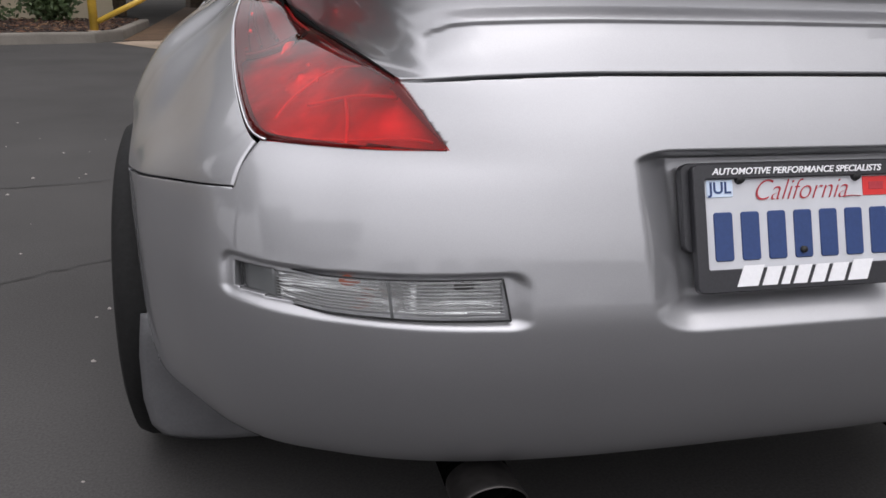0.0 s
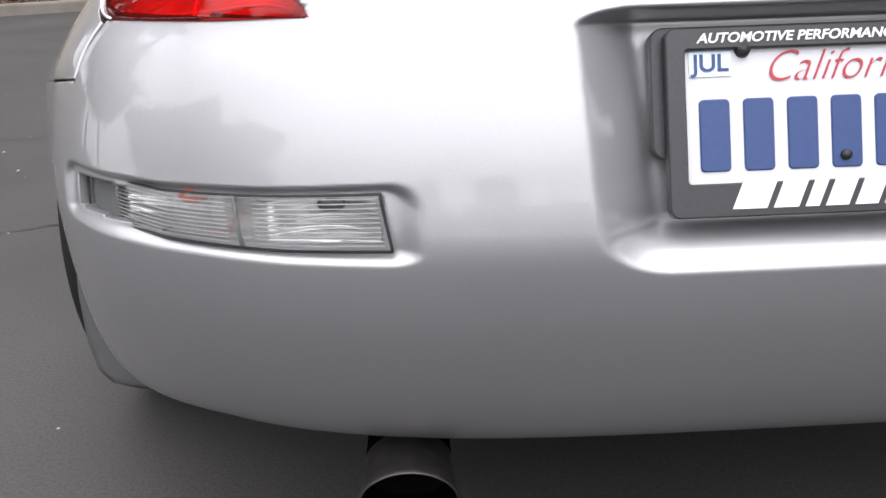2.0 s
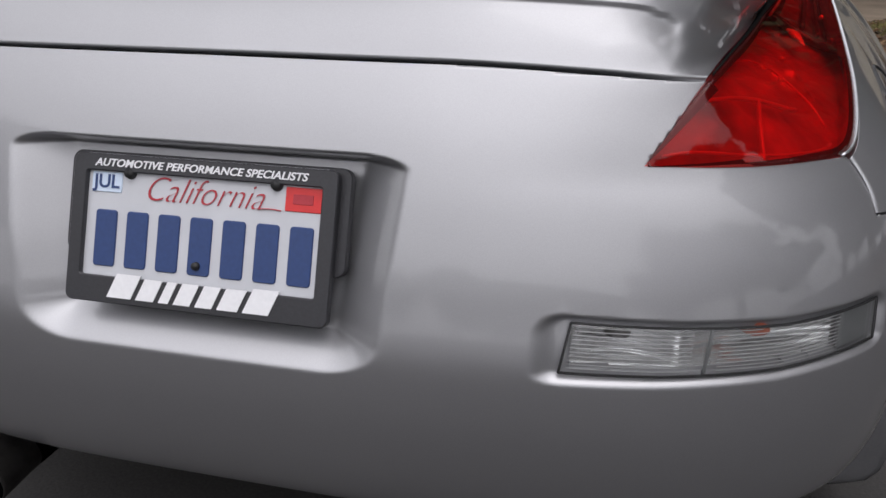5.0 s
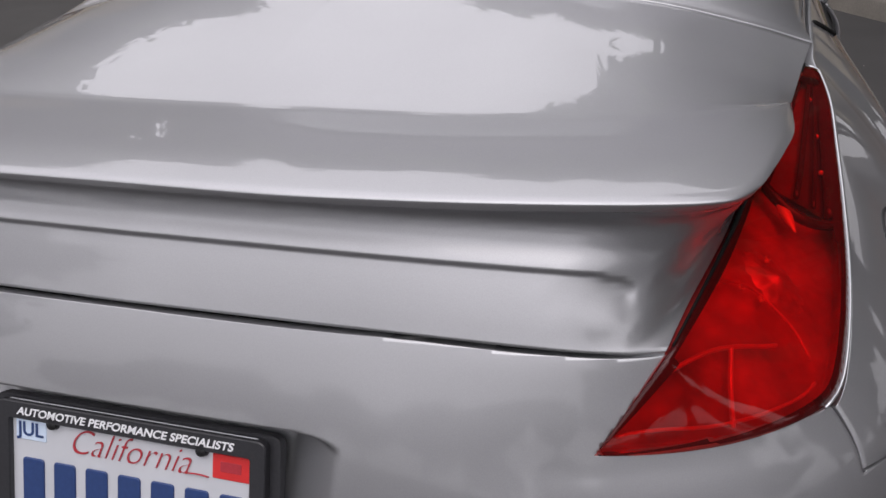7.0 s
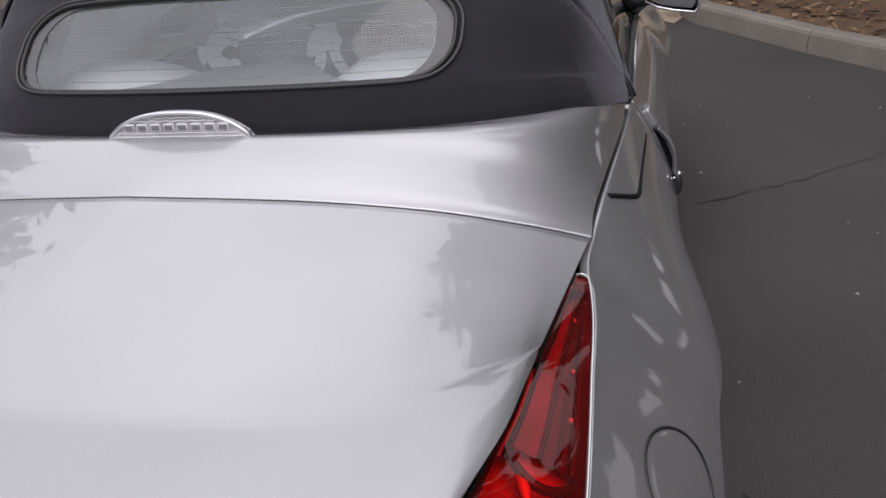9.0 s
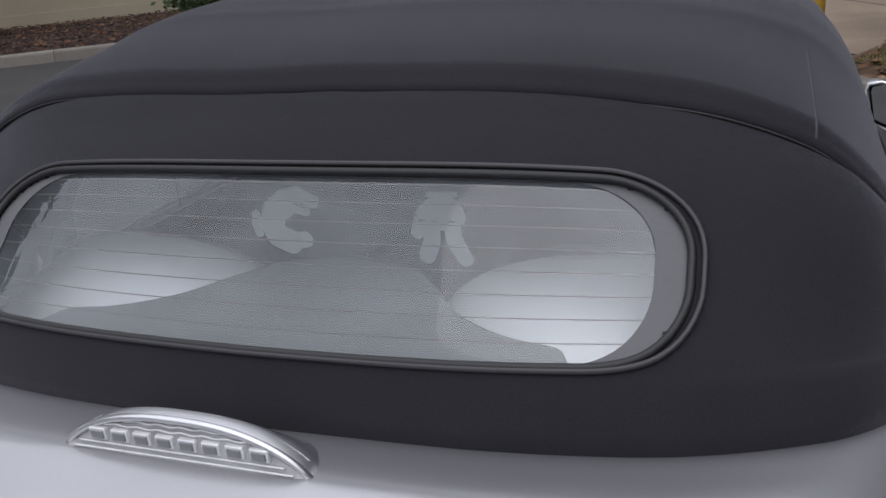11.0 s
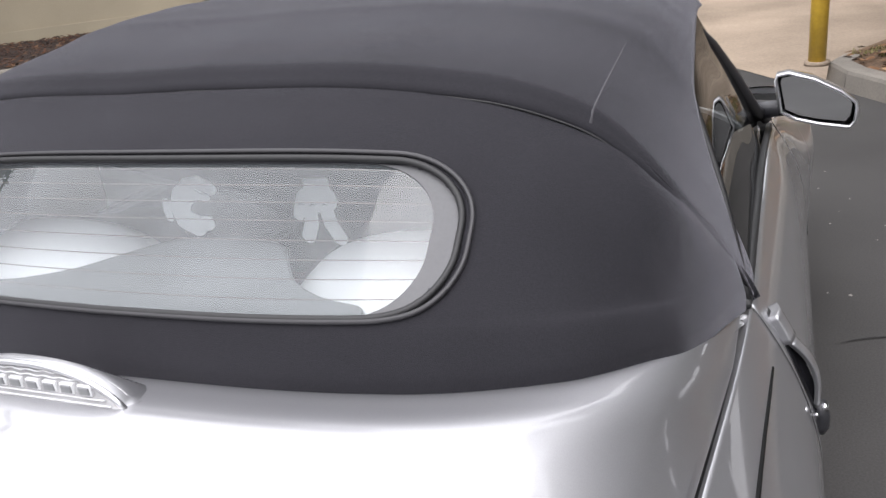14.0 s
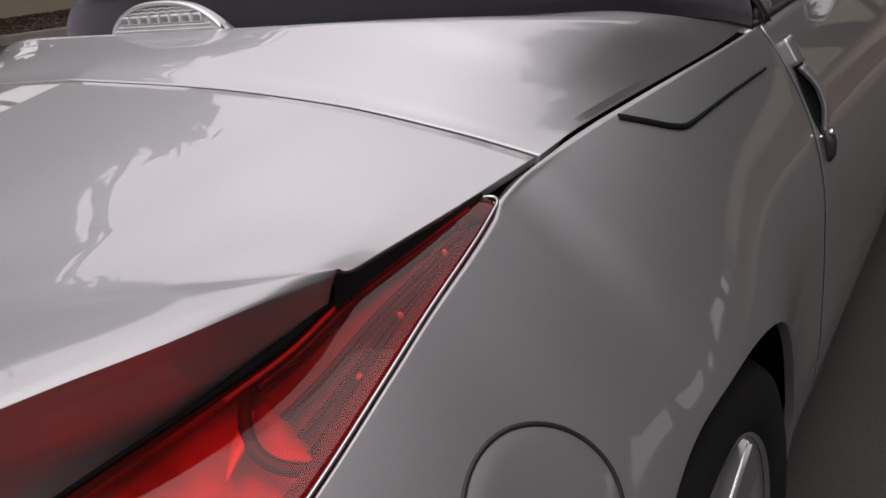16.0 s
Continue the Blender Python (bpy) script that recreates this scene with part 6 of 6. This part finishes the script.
decal("curled_decal", [([(-0.160, 1.143), (-0.184, 1.128), (-0.194, 1.106), (-0.187, 1.086), (-0.166, 1.0765)], 0.0205), ([(-0.168, 1.151), (-0.142, 1.1555), (-0.119, 1.1445)], 0.0115),
                       ([(-0.168, 1.0765), (-0.1400, 1.0815)], 0.0135), ([(-0.158, 1.136), (-0.132, 1.128)], 0.0078), ([(-0.2185, 1.120), (-0.2215, 1.104), (-0.2185, 1.090)], 0.0075)],
      (0.0, 1.4105, 0.0), "pale vinyl decal with a curled shape")
decal("forked_decal", [([(0.0680, 1.126), (0.1000, 1.1275)], 0.0215), ([(0.0735, 1.143), (0.1020, 1.1445)], 0.0115), ([(0.0700, 1.1590), (0.1080, 1.1600)], 0.0045),
                       ([(0.0700, 1.112), (0.0680, 1.086), (0.0585, 1.0645)], 0.0128), ([(0.1000, 1.112), (0.1040, 1.087), (0.1170, 1.0625)], 0.0128), ([(0.0530, 1.119), (0.0470, 1.101)], 0.0098)],
      (0.0, 1.4105, 0.0), "pale vinyl decal with a forked shape")
# thin printed lines on the decals
for pts in ([(-0.150, 1.1435), (-0.139, 1.137), (-0.129, 1.1345)], [(0.072, 1.1185), (0.077, 1.1215), (0.082, 1.1185)], [(0.096, 1.119), (0.101, 1.122), (0.106, 1.119)], [(0.052, 1.120), (0.057, 1.1225), (0.062, 1.120)]):
    tube("printed_line", [(x, 1.4072, z) for x, z in pts], 0.0009, DECAL_LINE, shield, "", False, 5)


# ---------------- the yard: asphalt, kerbs, beds, wall, bollards ----------------
def sheet(name, pts, z, mat, label, kind="structure", category="ground", thick=0.0):
    bm = bmesh.new()
    top = [bm.verts.new((x, y, z)) for x, y in pts]
    bm.faces.new(top)
    if thick:
        low = [bm.verts.new((x, y, z - thick)) for x, y in pts]
        n = len(pts)
        for i in range(n):
            bm.faces.new((top[i], low[i], low[(i + 1) % n], top[(i + 1) % n]))
    ob = part(name, bm, mat, None, smooth=False)
    return tagged(ob, label, category, "", kind)


sheet("ground", [(-300, -300), (300, -300), (300, 300), (-300, 300)], 0.0, ASPHALT, "worn grey asphalt yard with fine cracks")
sheet("pavement", [(-2.55, 12.0), (1.06, 6.70), (1.18, 7.05), (2.35, 9.35), (9.0, 19.0), (14.0, 40.0), (-1.0, 40.0), (-1.2, 18.0), (-1.7, 13.0)], 0.006, CONCRETE,
      "pale tan concrete driveway apron", category="pavement")

sheet("soil_strip", [(-2.43, 12.3), (-1.5, 12.6), (-0.9, 18.0), (-0.7, 40.0), (-2.4, 40.0), (-2.4, 16.0)], 0.014, SOIL,
      "bare brown soil beside the driveway", category="planting bed")

LEFT_KERB = [(-19.0, 3.6), (-8.2, 9.35), (-2.75, 11.95), (-2.45, 12.6), (-2.4, 16.0)]
RIGHT_KERB = [(5.2, 0.6), (3.75, 3.0), (2.36, 4.93), (1.88, 5.60), (1.22, 6.68), (1.12, 7.02), (1.22, 7.26)]


def kerb_run(line, side, name, label):
    """Kerb stones along a line, each a piece of its own with a rounded nose."""
    root = tagged(new(name), label, "kerb", "", "structure")
    for (x0, y0), (x1, y1) in zip(line, line[1:]):
        d = Vector((x1 - x0, y1 - y0, 0))
        ln = d.length
        u = d.normalized()
        w = Vector((-u.y, u.x, 0)) * side
        m = max(1, round(ln / 2.4))
        for i in range(m):
            a = Vector((x0, y0, 0)) + u * (ln * i / m + 0.004)
            b = Vector((x0, y0, 0)) + u * (ln * (i + 1) / m - 0.004)
            prof = [(0.0, 0.0), (0.012, 0.120), (0.022, 0.143), (0.045, 0.152), (0.150, 0.150), (0.152, 0.0)]
            vs = [p + w * q + Vector((0, 0, h)) for p in (a, b) for q, h in prof]
            n = len(prof)
            fs = [(j, (j + 1) % n, n + (j + 1) % n, n + j) for j in range(n)] + [tuple(reversed(range(n))), tuple(range(n, 2 * n))]
            mesh_ob("kerb_stone", vs, fs, KERB, root, smooth=False)
    return root


kerb_run(LEFT_KERB, 1, "kerb", "pale worn concrete kerb round the planting bed")
kerb_run(RIGHT_KERB, -1, "kerb", "pale worn concrete kerb round the island")


def bed(name, pts, mat, label, chips, chip_mat, seed):
    """A lumpy planting bed with loose chips on it."""
    rnd = random.Random(seed)
    base = sheet(name, pts, 0.135, mat, label, category="planting bed", thick=0.12)
    xs, ys = [p[0] for p in pts], [p[1] for p in pts]

    def inside(x, y):
        c = False
        for (x0, y0), (x1, y1) in zip(pts, pts[1:] + pts[:1]):
            if (y0 > y) != (y1 > y) and x < (x1 - x0) * (y - y0) / (y1 - y0) + x0:
                c = not c
        return c
    vs, fs = [], []
    while len(fs) < chips * 2:
        x, y = rnd.uniform(min(xs), max(xs)), rnd.uniform(min(ys), max(ys))
        if not inside(x, y):
            continue
        a, l, w, t = rnd.uniform(0, 6.28), rnd.uniform(0.015, 0.055), rnd.uniform(0.008, 0.024), rnd.uniform(-0.5, 0.5)
        u, v = Vector((math.cos(a), math.sin(a), math.sin(t) * 0.6)) * l, Vector((-math.sin(a), math.cos(a), rnd.uniform(-0.4, 0.4))) * w
        c = Vector((x, y, 0.137 + rnd.uniform(0.005, 0.03)))
        n = len(vs)
        vs += [c - u - v, c + u - v * 0.7, c + u * 0.9 + v, c - u * 0.8 + v * 0.8, c + Vector((0, 0, 0.012))]
        fs += [(n, n + 1, n + 4), (n + 1, n + 2, n + 4), (n + 2, n + 3, n + 4), (n + 3, n, n + 4)]
    tagged(mesh_ob("loose_bark", vs, fs, chip_mat, None, smooth=False), "loose bark chips scattered over the bed", "bark", "", "stuff")
    return base


bed("mulch_bed", [(-18.9, 3.85), (-8.25, 9.55), (-2.85, 12.15), (-2.6, 12.7), (-2.55, 16.0), (-6.0, 15.2), (-20.0, 7.6)], MULCH,
    "dark brown bark mulch bed behind the kerb", 26000, CHIP, 3)
bed("grass_island", [(5.4, 0.75), (3.88, 3.1), (2.49, 5.02), (2.00, 5.68), (1.36, 6.72), (1.28, 7.02), (1.24, 7.24), (2.37, 9.20), (9.0, 18.7), (14.0, 9.0), (9.0, 1.0)], SOIL,
    "island bed with brown soil, leaf litter and thin dry grass", 26000, LITTER, 4)


def grass(seed):
    rnd = random.Random(seed)
    vs, fs = [], []
    for _ in range(3600):
        t = rnd.random()
        k = t * 0.85
        ax, ay = 1.27 + (7.5 - 1.27) * k, 7.26 + (16.5 - 7.26) * k
        off = abs(rnd.gauss(0, 0.30)) + 0.03
        x, y = ax + off * 0.82 + rnd.uniform(-0.05, 0.1), ay - off * 0.58
        h, a = rnd.uniform(0.02, 0.065), rnd.uniform(0, 6.28)
        u = Vector((math.cos(a), math.sin(a), 0)) * 0.006
        tip = Vector((x + rnd.uniform(-0.04, 0.04), y + rnd.uniform(-0.04, 0.04), 0.14 + h))
        c = Vector((x, y, 0.136))
        n = len(vs)
        vs += [c - u, c + u, tip]
        fs.append((n, n + 1, n + 2))
    tagged(mesh_ob("grass", vs, fs, GRASS, None, smooth=False), "thin yellow-green grass along the island edge", "grass", "", "stuff")


grass(8)

# building wall behind the left bed
bm = bmesh.new()
a, b = Vector((-21.0, 7.4, 0)), Vector((-3.2, 17.2, 0))
u = (b - a).normalized()
w = Vector((-u.y, u.x, 0))
for q0, q1, z0, z1 in ((0.0, 0.25, 0.0, 4.2), (-0.03, 0.0, 0.0, 0.32), (-0.05, 0.30, 4.2, 4.35)):
    vs = [bm.verts.new(p + w * q + Vector((0, 0, z))) for z in (z0, z1) for p, q in ((a, q0), (b, q0), (b, q1), (a, q1))]
    for f in ((0, 1, 5, 4), (1, 2, 6, 5), (2, 3, 7, 6), (3, 0, 4, 7), (4, 5, 6, 7), (3, 2, 1, 0)):
        bm.faces.new([vs[i] for i in f])
wall = part("wall", bm, STUCCO, None, smooth=False)
tagged(wall, "plain beige stucco building wall with a low plinth", "wall", "", "structure")


# unseen far wall, added so the spoiler reflects a dark band ahead
bm = bmesh.new()
box(bm, -9.0, 26.0, 42.0, 42.3, 0.0, 12.5)
box(bm, -9.1, 26.1, 41.9, 42.4, 12.5, 12.75)
tagged(part("wall", bm, STUCCO, None, smooth=False), "plain far beige wall, unseen, added for the car's reflections", "wall", "", "structure")


def bollard(x, y, rail=False):
    root = thing("bollard", "yellow painted steel post beside the kerb" if not rail else "yellow painted steel post with a sloping yellow rail", "bollard", "yellow posts")
    root.location = (x, y, 0.14)
    pts = [(0, 0, 0), (0, 0, 0.6), (0, 0, 1.2), (0, 0, 1.27), (0, 0, 1.295)]
    tube("post", pts, [0.062, 0.062, 0.062, 0.052, 0.02], YELLOW, root, "", False, 20)
    tube("collar", [(0, 0, -0.01), (0, 0, 0.02)], 0.09, CONCRETE, root, "", False, 20)
    if rail:
        tube("rail", [(0.05, 0, 0.14), (0.6, 0.1, 0.42), (1.3, 0.25, 0.80)], 0.04, YELLOW, root, "", False, 12)


bollard(1.05, 7.0)
bollard(-2.80, 12.25, True)


# open joints between the slabs of the driveway
for x0, y0, x1, y1 in ((0.55, 13.67, 2.75, 9.94), (-1.5, 13.25, 4.6, 16.4)):
    u = Vector((x1 - x0, y1 - y0, 0)).normalized()
    w = Vector((-u.y, u.x, 0)) * 0.011
    vs = [Vector((x0, y0, 0.0095)) - w, Vector((x1, y1, 0.0095)) - w, Vector((x1, y1, 0.0095)) + w, Vector((x0, y0, 0.0095)) + w]
    tagged(mesh_ob("joint", vs, [(0, 1, 2, 3)], CRACK, None, smooth=False), "dark filled joint between tan concrete slabs", "joint", "joints in the driveway", "structure")


# cracks and grit on the asphalt
def crack(name, pts, seed):
    rnd = random.Random(seed)
    line = []
    for (x0, y0), (x1, y1) in zip(pts, pts[1:]):
        m = max(4, int(math.hypot(x1 - x0, y1 - y0) / 0.05))
        for i in range(m):
            t = i / m
            line.append((x0 + (x1 - x0) * t + rnd.gauss(0, 0.009), y0 + (y1 - y0) * t + rnd.gauss(0, 0.009)))
    vs, fs = [], []
    for i, (x, y) in enumerate(line):
        wd = 0.0035 * rnd.uniform(0.4, 1.6)
        vs += [(x - wd * 0.4, y - wd, 0.0045), (x + wd * 0.4, y + wd, 0.0045)]
        if i:
            n = 2 * i
            fs.append((n - 2, n, n + 1, n - 1))
    tagged(mesh_ob(name, vs, fs, CRACK, None, smooth=False), "thin dark crack in the asphalt", "crack", "cracks in the asphalt", "structure")


crack("crack", [(-2.6, 1.45), (-1.9, 1.62), (-1.5, 1.78), (-1.15, 2.0), (-0.9, 2.2)], 1)
crack("crack", [(-3.6, 3.3), (-2.6, 3.0), (-1.7, 3.1), (-0.6, 3.4)], 2)
crack("crack", [(1.02, 1.30), (1.35, 1.05), (1.62, 0.98), (1.95, 0.80), (2.4, 0.72)], 3)
crack("crack", [(1.0, 3.05), (1.5, 3.35), (2.0, 3.75), (2.7, 4.0)], 4)
crack("crack", [(1.75, 1.9), (2.2, 2.2), (3.0, 2.4)], 5)


def grit(seed):
    rnd = random.Random(seed)
    vs, fs = [], []
    for i in range(300):
        x, y, s = rnd.uniform(-3.2, 3.6), rnd.uniform(-1.2, 5.0), rnd.choice((0.003, 0.004, 0.005, 0.008))
        n = len(vs)
        for k in range(5):
            an = 2 * math.pi * k / 5
            vs.append((x + s * rnd.uniform(0.7, 1.5) * math.cos(an), y + s * rnd.uniform(0.6, 1.2) * math.sin(an), 0.001))
        vs.append((x, y, s * 0.9))
        fs += [(n + k, n + (k + 1) % 5, n + 5) for k in range(5)]
    tagged(mesh_ob("grit", vs, fs, GRIT, None, smooth=False), "pale grit and leaf bits on the asphalt", "grit", "", "stuff")


grit(6)


# ---------------- shrubs of the yard, and trees set round it for reflections and shade ---
def tree_meshes(seed, height, spread, leaves, size):
    rnd = random.Random(seed)
    wood_v, wood_f = [], []

    def limb(p, d, ln, r, depth, tips):
        n_seg = 4
        pts = [p]
        for i in range(n_seg):
            d = (d + Vector((rnd.gauss(0, 0.12), rnd.gauss(0, 0.12), rnd.gauss(0.03, 0.08)))).normalized()
            pts.append(pts[-1] + d * ln / n_seg)
        base = len(wood_v)
        for i, q in enumerate(pts):
            rr = r * (1 - 0.6 * i / n_seg)
            for k in range(7):
                an = 2 * math.pi * k / 7
                wood_v.append(q + Vector((math.cos(an) * rr, math.sin(an) * rr, 0)))
        for i in range(n_seg):
            for k in range(7):
                wood_f.append((base + i * 7 + k, base + i * 7 + (k + 1) % 7, base + (i + 1) * 7 + (k + 1) % 7, base + (i + 1) * 7 + k))
        if depth == 0:
            tips.extend(pts[1:])
            return
        for _ in range(rnd.randint(3, 4)):
            an = rnd.uniform(0, 6.28)
            nd = (d * 0.6 + Vector((math.cos(an), math.sin(an), rnd.uniform(0.0, 0.7))) * spread).normalized()
            limb(pts[rnd.randint(2, n_seg)], nd, ln * rnd.uniform(0.55, 0.75), r * 0.45, depth - 1, tips)
    tips = []
    limb(Vector((0, 0, 0)), Vector((0, 0, 1)), height * 0.45, height * 0.026, 3, tips)
    lv, lf = [], []
    for _ in range(leaves):
        c = rnd.choice(tips) + Vector((rnd.gauss(0, 0.28), rnd.gauss(0, 0.28), rnd.gauss(0, 0.24)))
        a = Vector((rnd.gauss(0, 1), rnd.gauss(0, 1), rnd.gauss(0, 1))).normalized()
        b = a.cross(Vector((rnd.gauss(0, 1), rnd.gauss(0, 1), rnd.gauss(0, 1)))).normalized()
        s = size * rnd.uniform(0.6, 1.4)
        n = len(lv)
        lv += [c - a * s, c + b * s * 0.45, c + a * s, c - b * s * 0.45]
        lf.append((n, n + 1, n + 2, n + 3))
    out = []
    for nm, v, f, mat in (("trunk", wood_v, wood_f, BARK), ("crown", lv, lf, LEAF)):
        me = bpy.data.meshes.new(nm)
        me.from_pydata([tuple(q) for q in v], [], f)
        me.materials.append(mat)
        out.append(me)
    return out


def plant_tree(meshes, x, y, turn, scale, label):
    root = thing("tree", label, "tree", "trees round the yard")
    root.matrix_basis = Matrix.Translation((x, y, 0)) @ Matrix.Rotation(radians(turn), 4, "Z") @ Matrix.Scale(scale, 4)
    for me in meshes:
        o = new(me.name, me)
        o.parent = root


TALL = tree_meshes(11, 9.0, 0.9, 12000, 0.20)
WIDE = tree_meshes(23, 7.5, 1.2, 12000, 0.19)
FULL = tree_meshes(37, 6.5, 1.0, 13000, 0.22)
for ms, x, y, tu, sc in ((TALL, -9.5, 16.0, 20, 1.1), (WIDE, -6.0, 18.5, 80, 1.5), (FULL, -3.6, 20.5, 40, 1.6), (TALL, -13.5, 13.0, 300, 1.3), (FULL, -16.0, 8.0, 60, 1.9),
                         (WIDE, -15.5, 1.0, 60, 1.6), (TALL, 3.0, 30.0, 40, 1.9), (FULL, 12.0, 22.0, 100, 3.0), (WIDE, 8.6, 15.4, 200, 2.3), (FULL, -10.5, 22.5, 130, 2.2), (WIDE, -14.0, 26.0, 260, 1.7),
                         # unseen row ahead, added for a dark band in the spoiler's reflection
                         (FULL, -2.0, 27.0, 80, 2.3), (FULL, 2.4, 28.0, 170, 2.5), (WIDE, 7.0, 27.5, 10, 2.8), (WIDE, -8.0, 27.0, 10, 2.3),
                         (TALL, 13.0, 11.5, 150, 1.8), (FULL, 8.8, 8.4, 60, 2.1), (WIDE, 6.6, 6.2, 10, 1.4), (FULL, 5.9, 4.0, 220, 1.45), (TALL, 6.6, 1.8, 200, 1.25),
                         (FULL, 8.4, 0.2, 310, 1.2),
                         (FULL, 6.8, 9.6, 15, 0.75), (WIDE, 8.2, 11.8, 100, 0.85), (FULL, 9.8, 13.8, 210, 0.9), (FULL, 10.8, 17.5, 280, 1.2), (FULL, 7.4, 19.5, 330, 1.2), (FULL, 5.0, 23.0, 50, 1.4), (WIDE, 12.5, 5.0, 50, 1.5),
                         # unseen rows behind and beside the car, added to darken its reflections
                         (FULL, -12.0, -16.0, 0, 0.65), (FULL, -6.5, -15.5, 50, 0.65), (WIDE, -1.0, -15.5, 110, 0.65), (FULL, 0.5, -14.5, 170, 0.6), (FULL, 5.2, -15.0, 230, 0.65), (WIDE, 10.5, -12.5, 290, 0.65),
                         (FULL, -13.5, -4.0, 15, 1.2), (FULL, -14.5, 4.5, 75, 1.5), (WIDE, -12.5, -7.5, 135, 1.1),
                         (FULL, 8.0, -5.5, 80, 0.95), (FULL, 7.6, -9.5, 200, 0.95), (WIDE, 10.5, -7.5, 320, 1.0),
                         (FULL, -9.0, -15.0, 30, 0.8), (WIDE, -3.5, -17.0, 140, 0.7), (FULL, 2.5, -16.0, 260, 0.75), (WIDE, 8.0, -14.5, 75, 0.8), (FULL, 13.0, -10.0, 190, 1.3), (WIDE, -14.0, -10.0, 320, 1.2),
                         (FULL, 7.9, -1.8, 20, 0.55), (WIDE, 7.6, 0.8, 90, 0.5), (FULL, 7.3, 3.0, 130, 0.55), (WIDE, 7.8, 5.2, 250, 0.55), (FULL, 8.8, 7.0, 300, 0.55)):
    plant_tree(ms, x, y, tu, sc, "leafy green tree set round the yard for reflections and shade")


def shrub(x, y, s, seed):
    rnd = random.Random(seed)
    root = thing("shrub", "dark green shrub in the mulch bed", "shrub", "shrubs in the bed")
    root.location = (x, y, 0.13)
    vs, fs = [], []
    stems_v, stems_f = [], []
    for k in range(26):
        an, el = rnd.uniform(0, 6.28), rnd.uniform(0.4, 1.4)
        d = Vector((math.cos(an) * math.cos(el), math.sin(an) * math.cos(el), math.sin(el))) * s * rnd.uniform(0.6, 1.0)
        n = len(stems_v)
        stems_v += [(-0.01, 0, 0), (0.01, 0, 0), (0, 0.012, 0), tuple(d)]
        stems_f += [(n, n + 1, n + 3), (n + 1, n + 2, n + 3), (n + 2, n, n + 3)]
        for _ in range(60):
            c = d * rnd.uniform(0.35, 1.05) + Vector((rnd.gauss(0, 0.09), rnd.gauss(0, 0.09), rnd.gauss(0, 0.08))) * s
            a = Vector((rnd.gauss(0, 1), rnd.gauss(0, 1), rnd.gauss(0, 1))).normalized()
            b = a.cross(Vector((rnd.gauss(0, 1), rnd.gauss(0, 1), 0.3))).normalized()
            q = 0.055 * rnd.uniform(0.6, 1.3)
            m = len(vs)
            vs += [c - a * q, c + b * q * 0.5, c + a * q, c - b * q * 0.5]
            fs.append((m, m + 1, m + 2, m + 3))
    mesh_ob("stems", stems_v, stems_f, BARK, root, smooth=False)
    mesh_ob("leaves", vs, fs, LEAF, root, smooth=False)


for i, (x, y, s) in enumerate(((-5.2, 13.8, 0.7), (-6.3, 13.3, 0.75), (-7.7, 12.6, 0.85), (-3.9, 15.0, 0.8), (-4.9, 14.4, 0.7))):
    shrub(x, y, s, 40 + i)
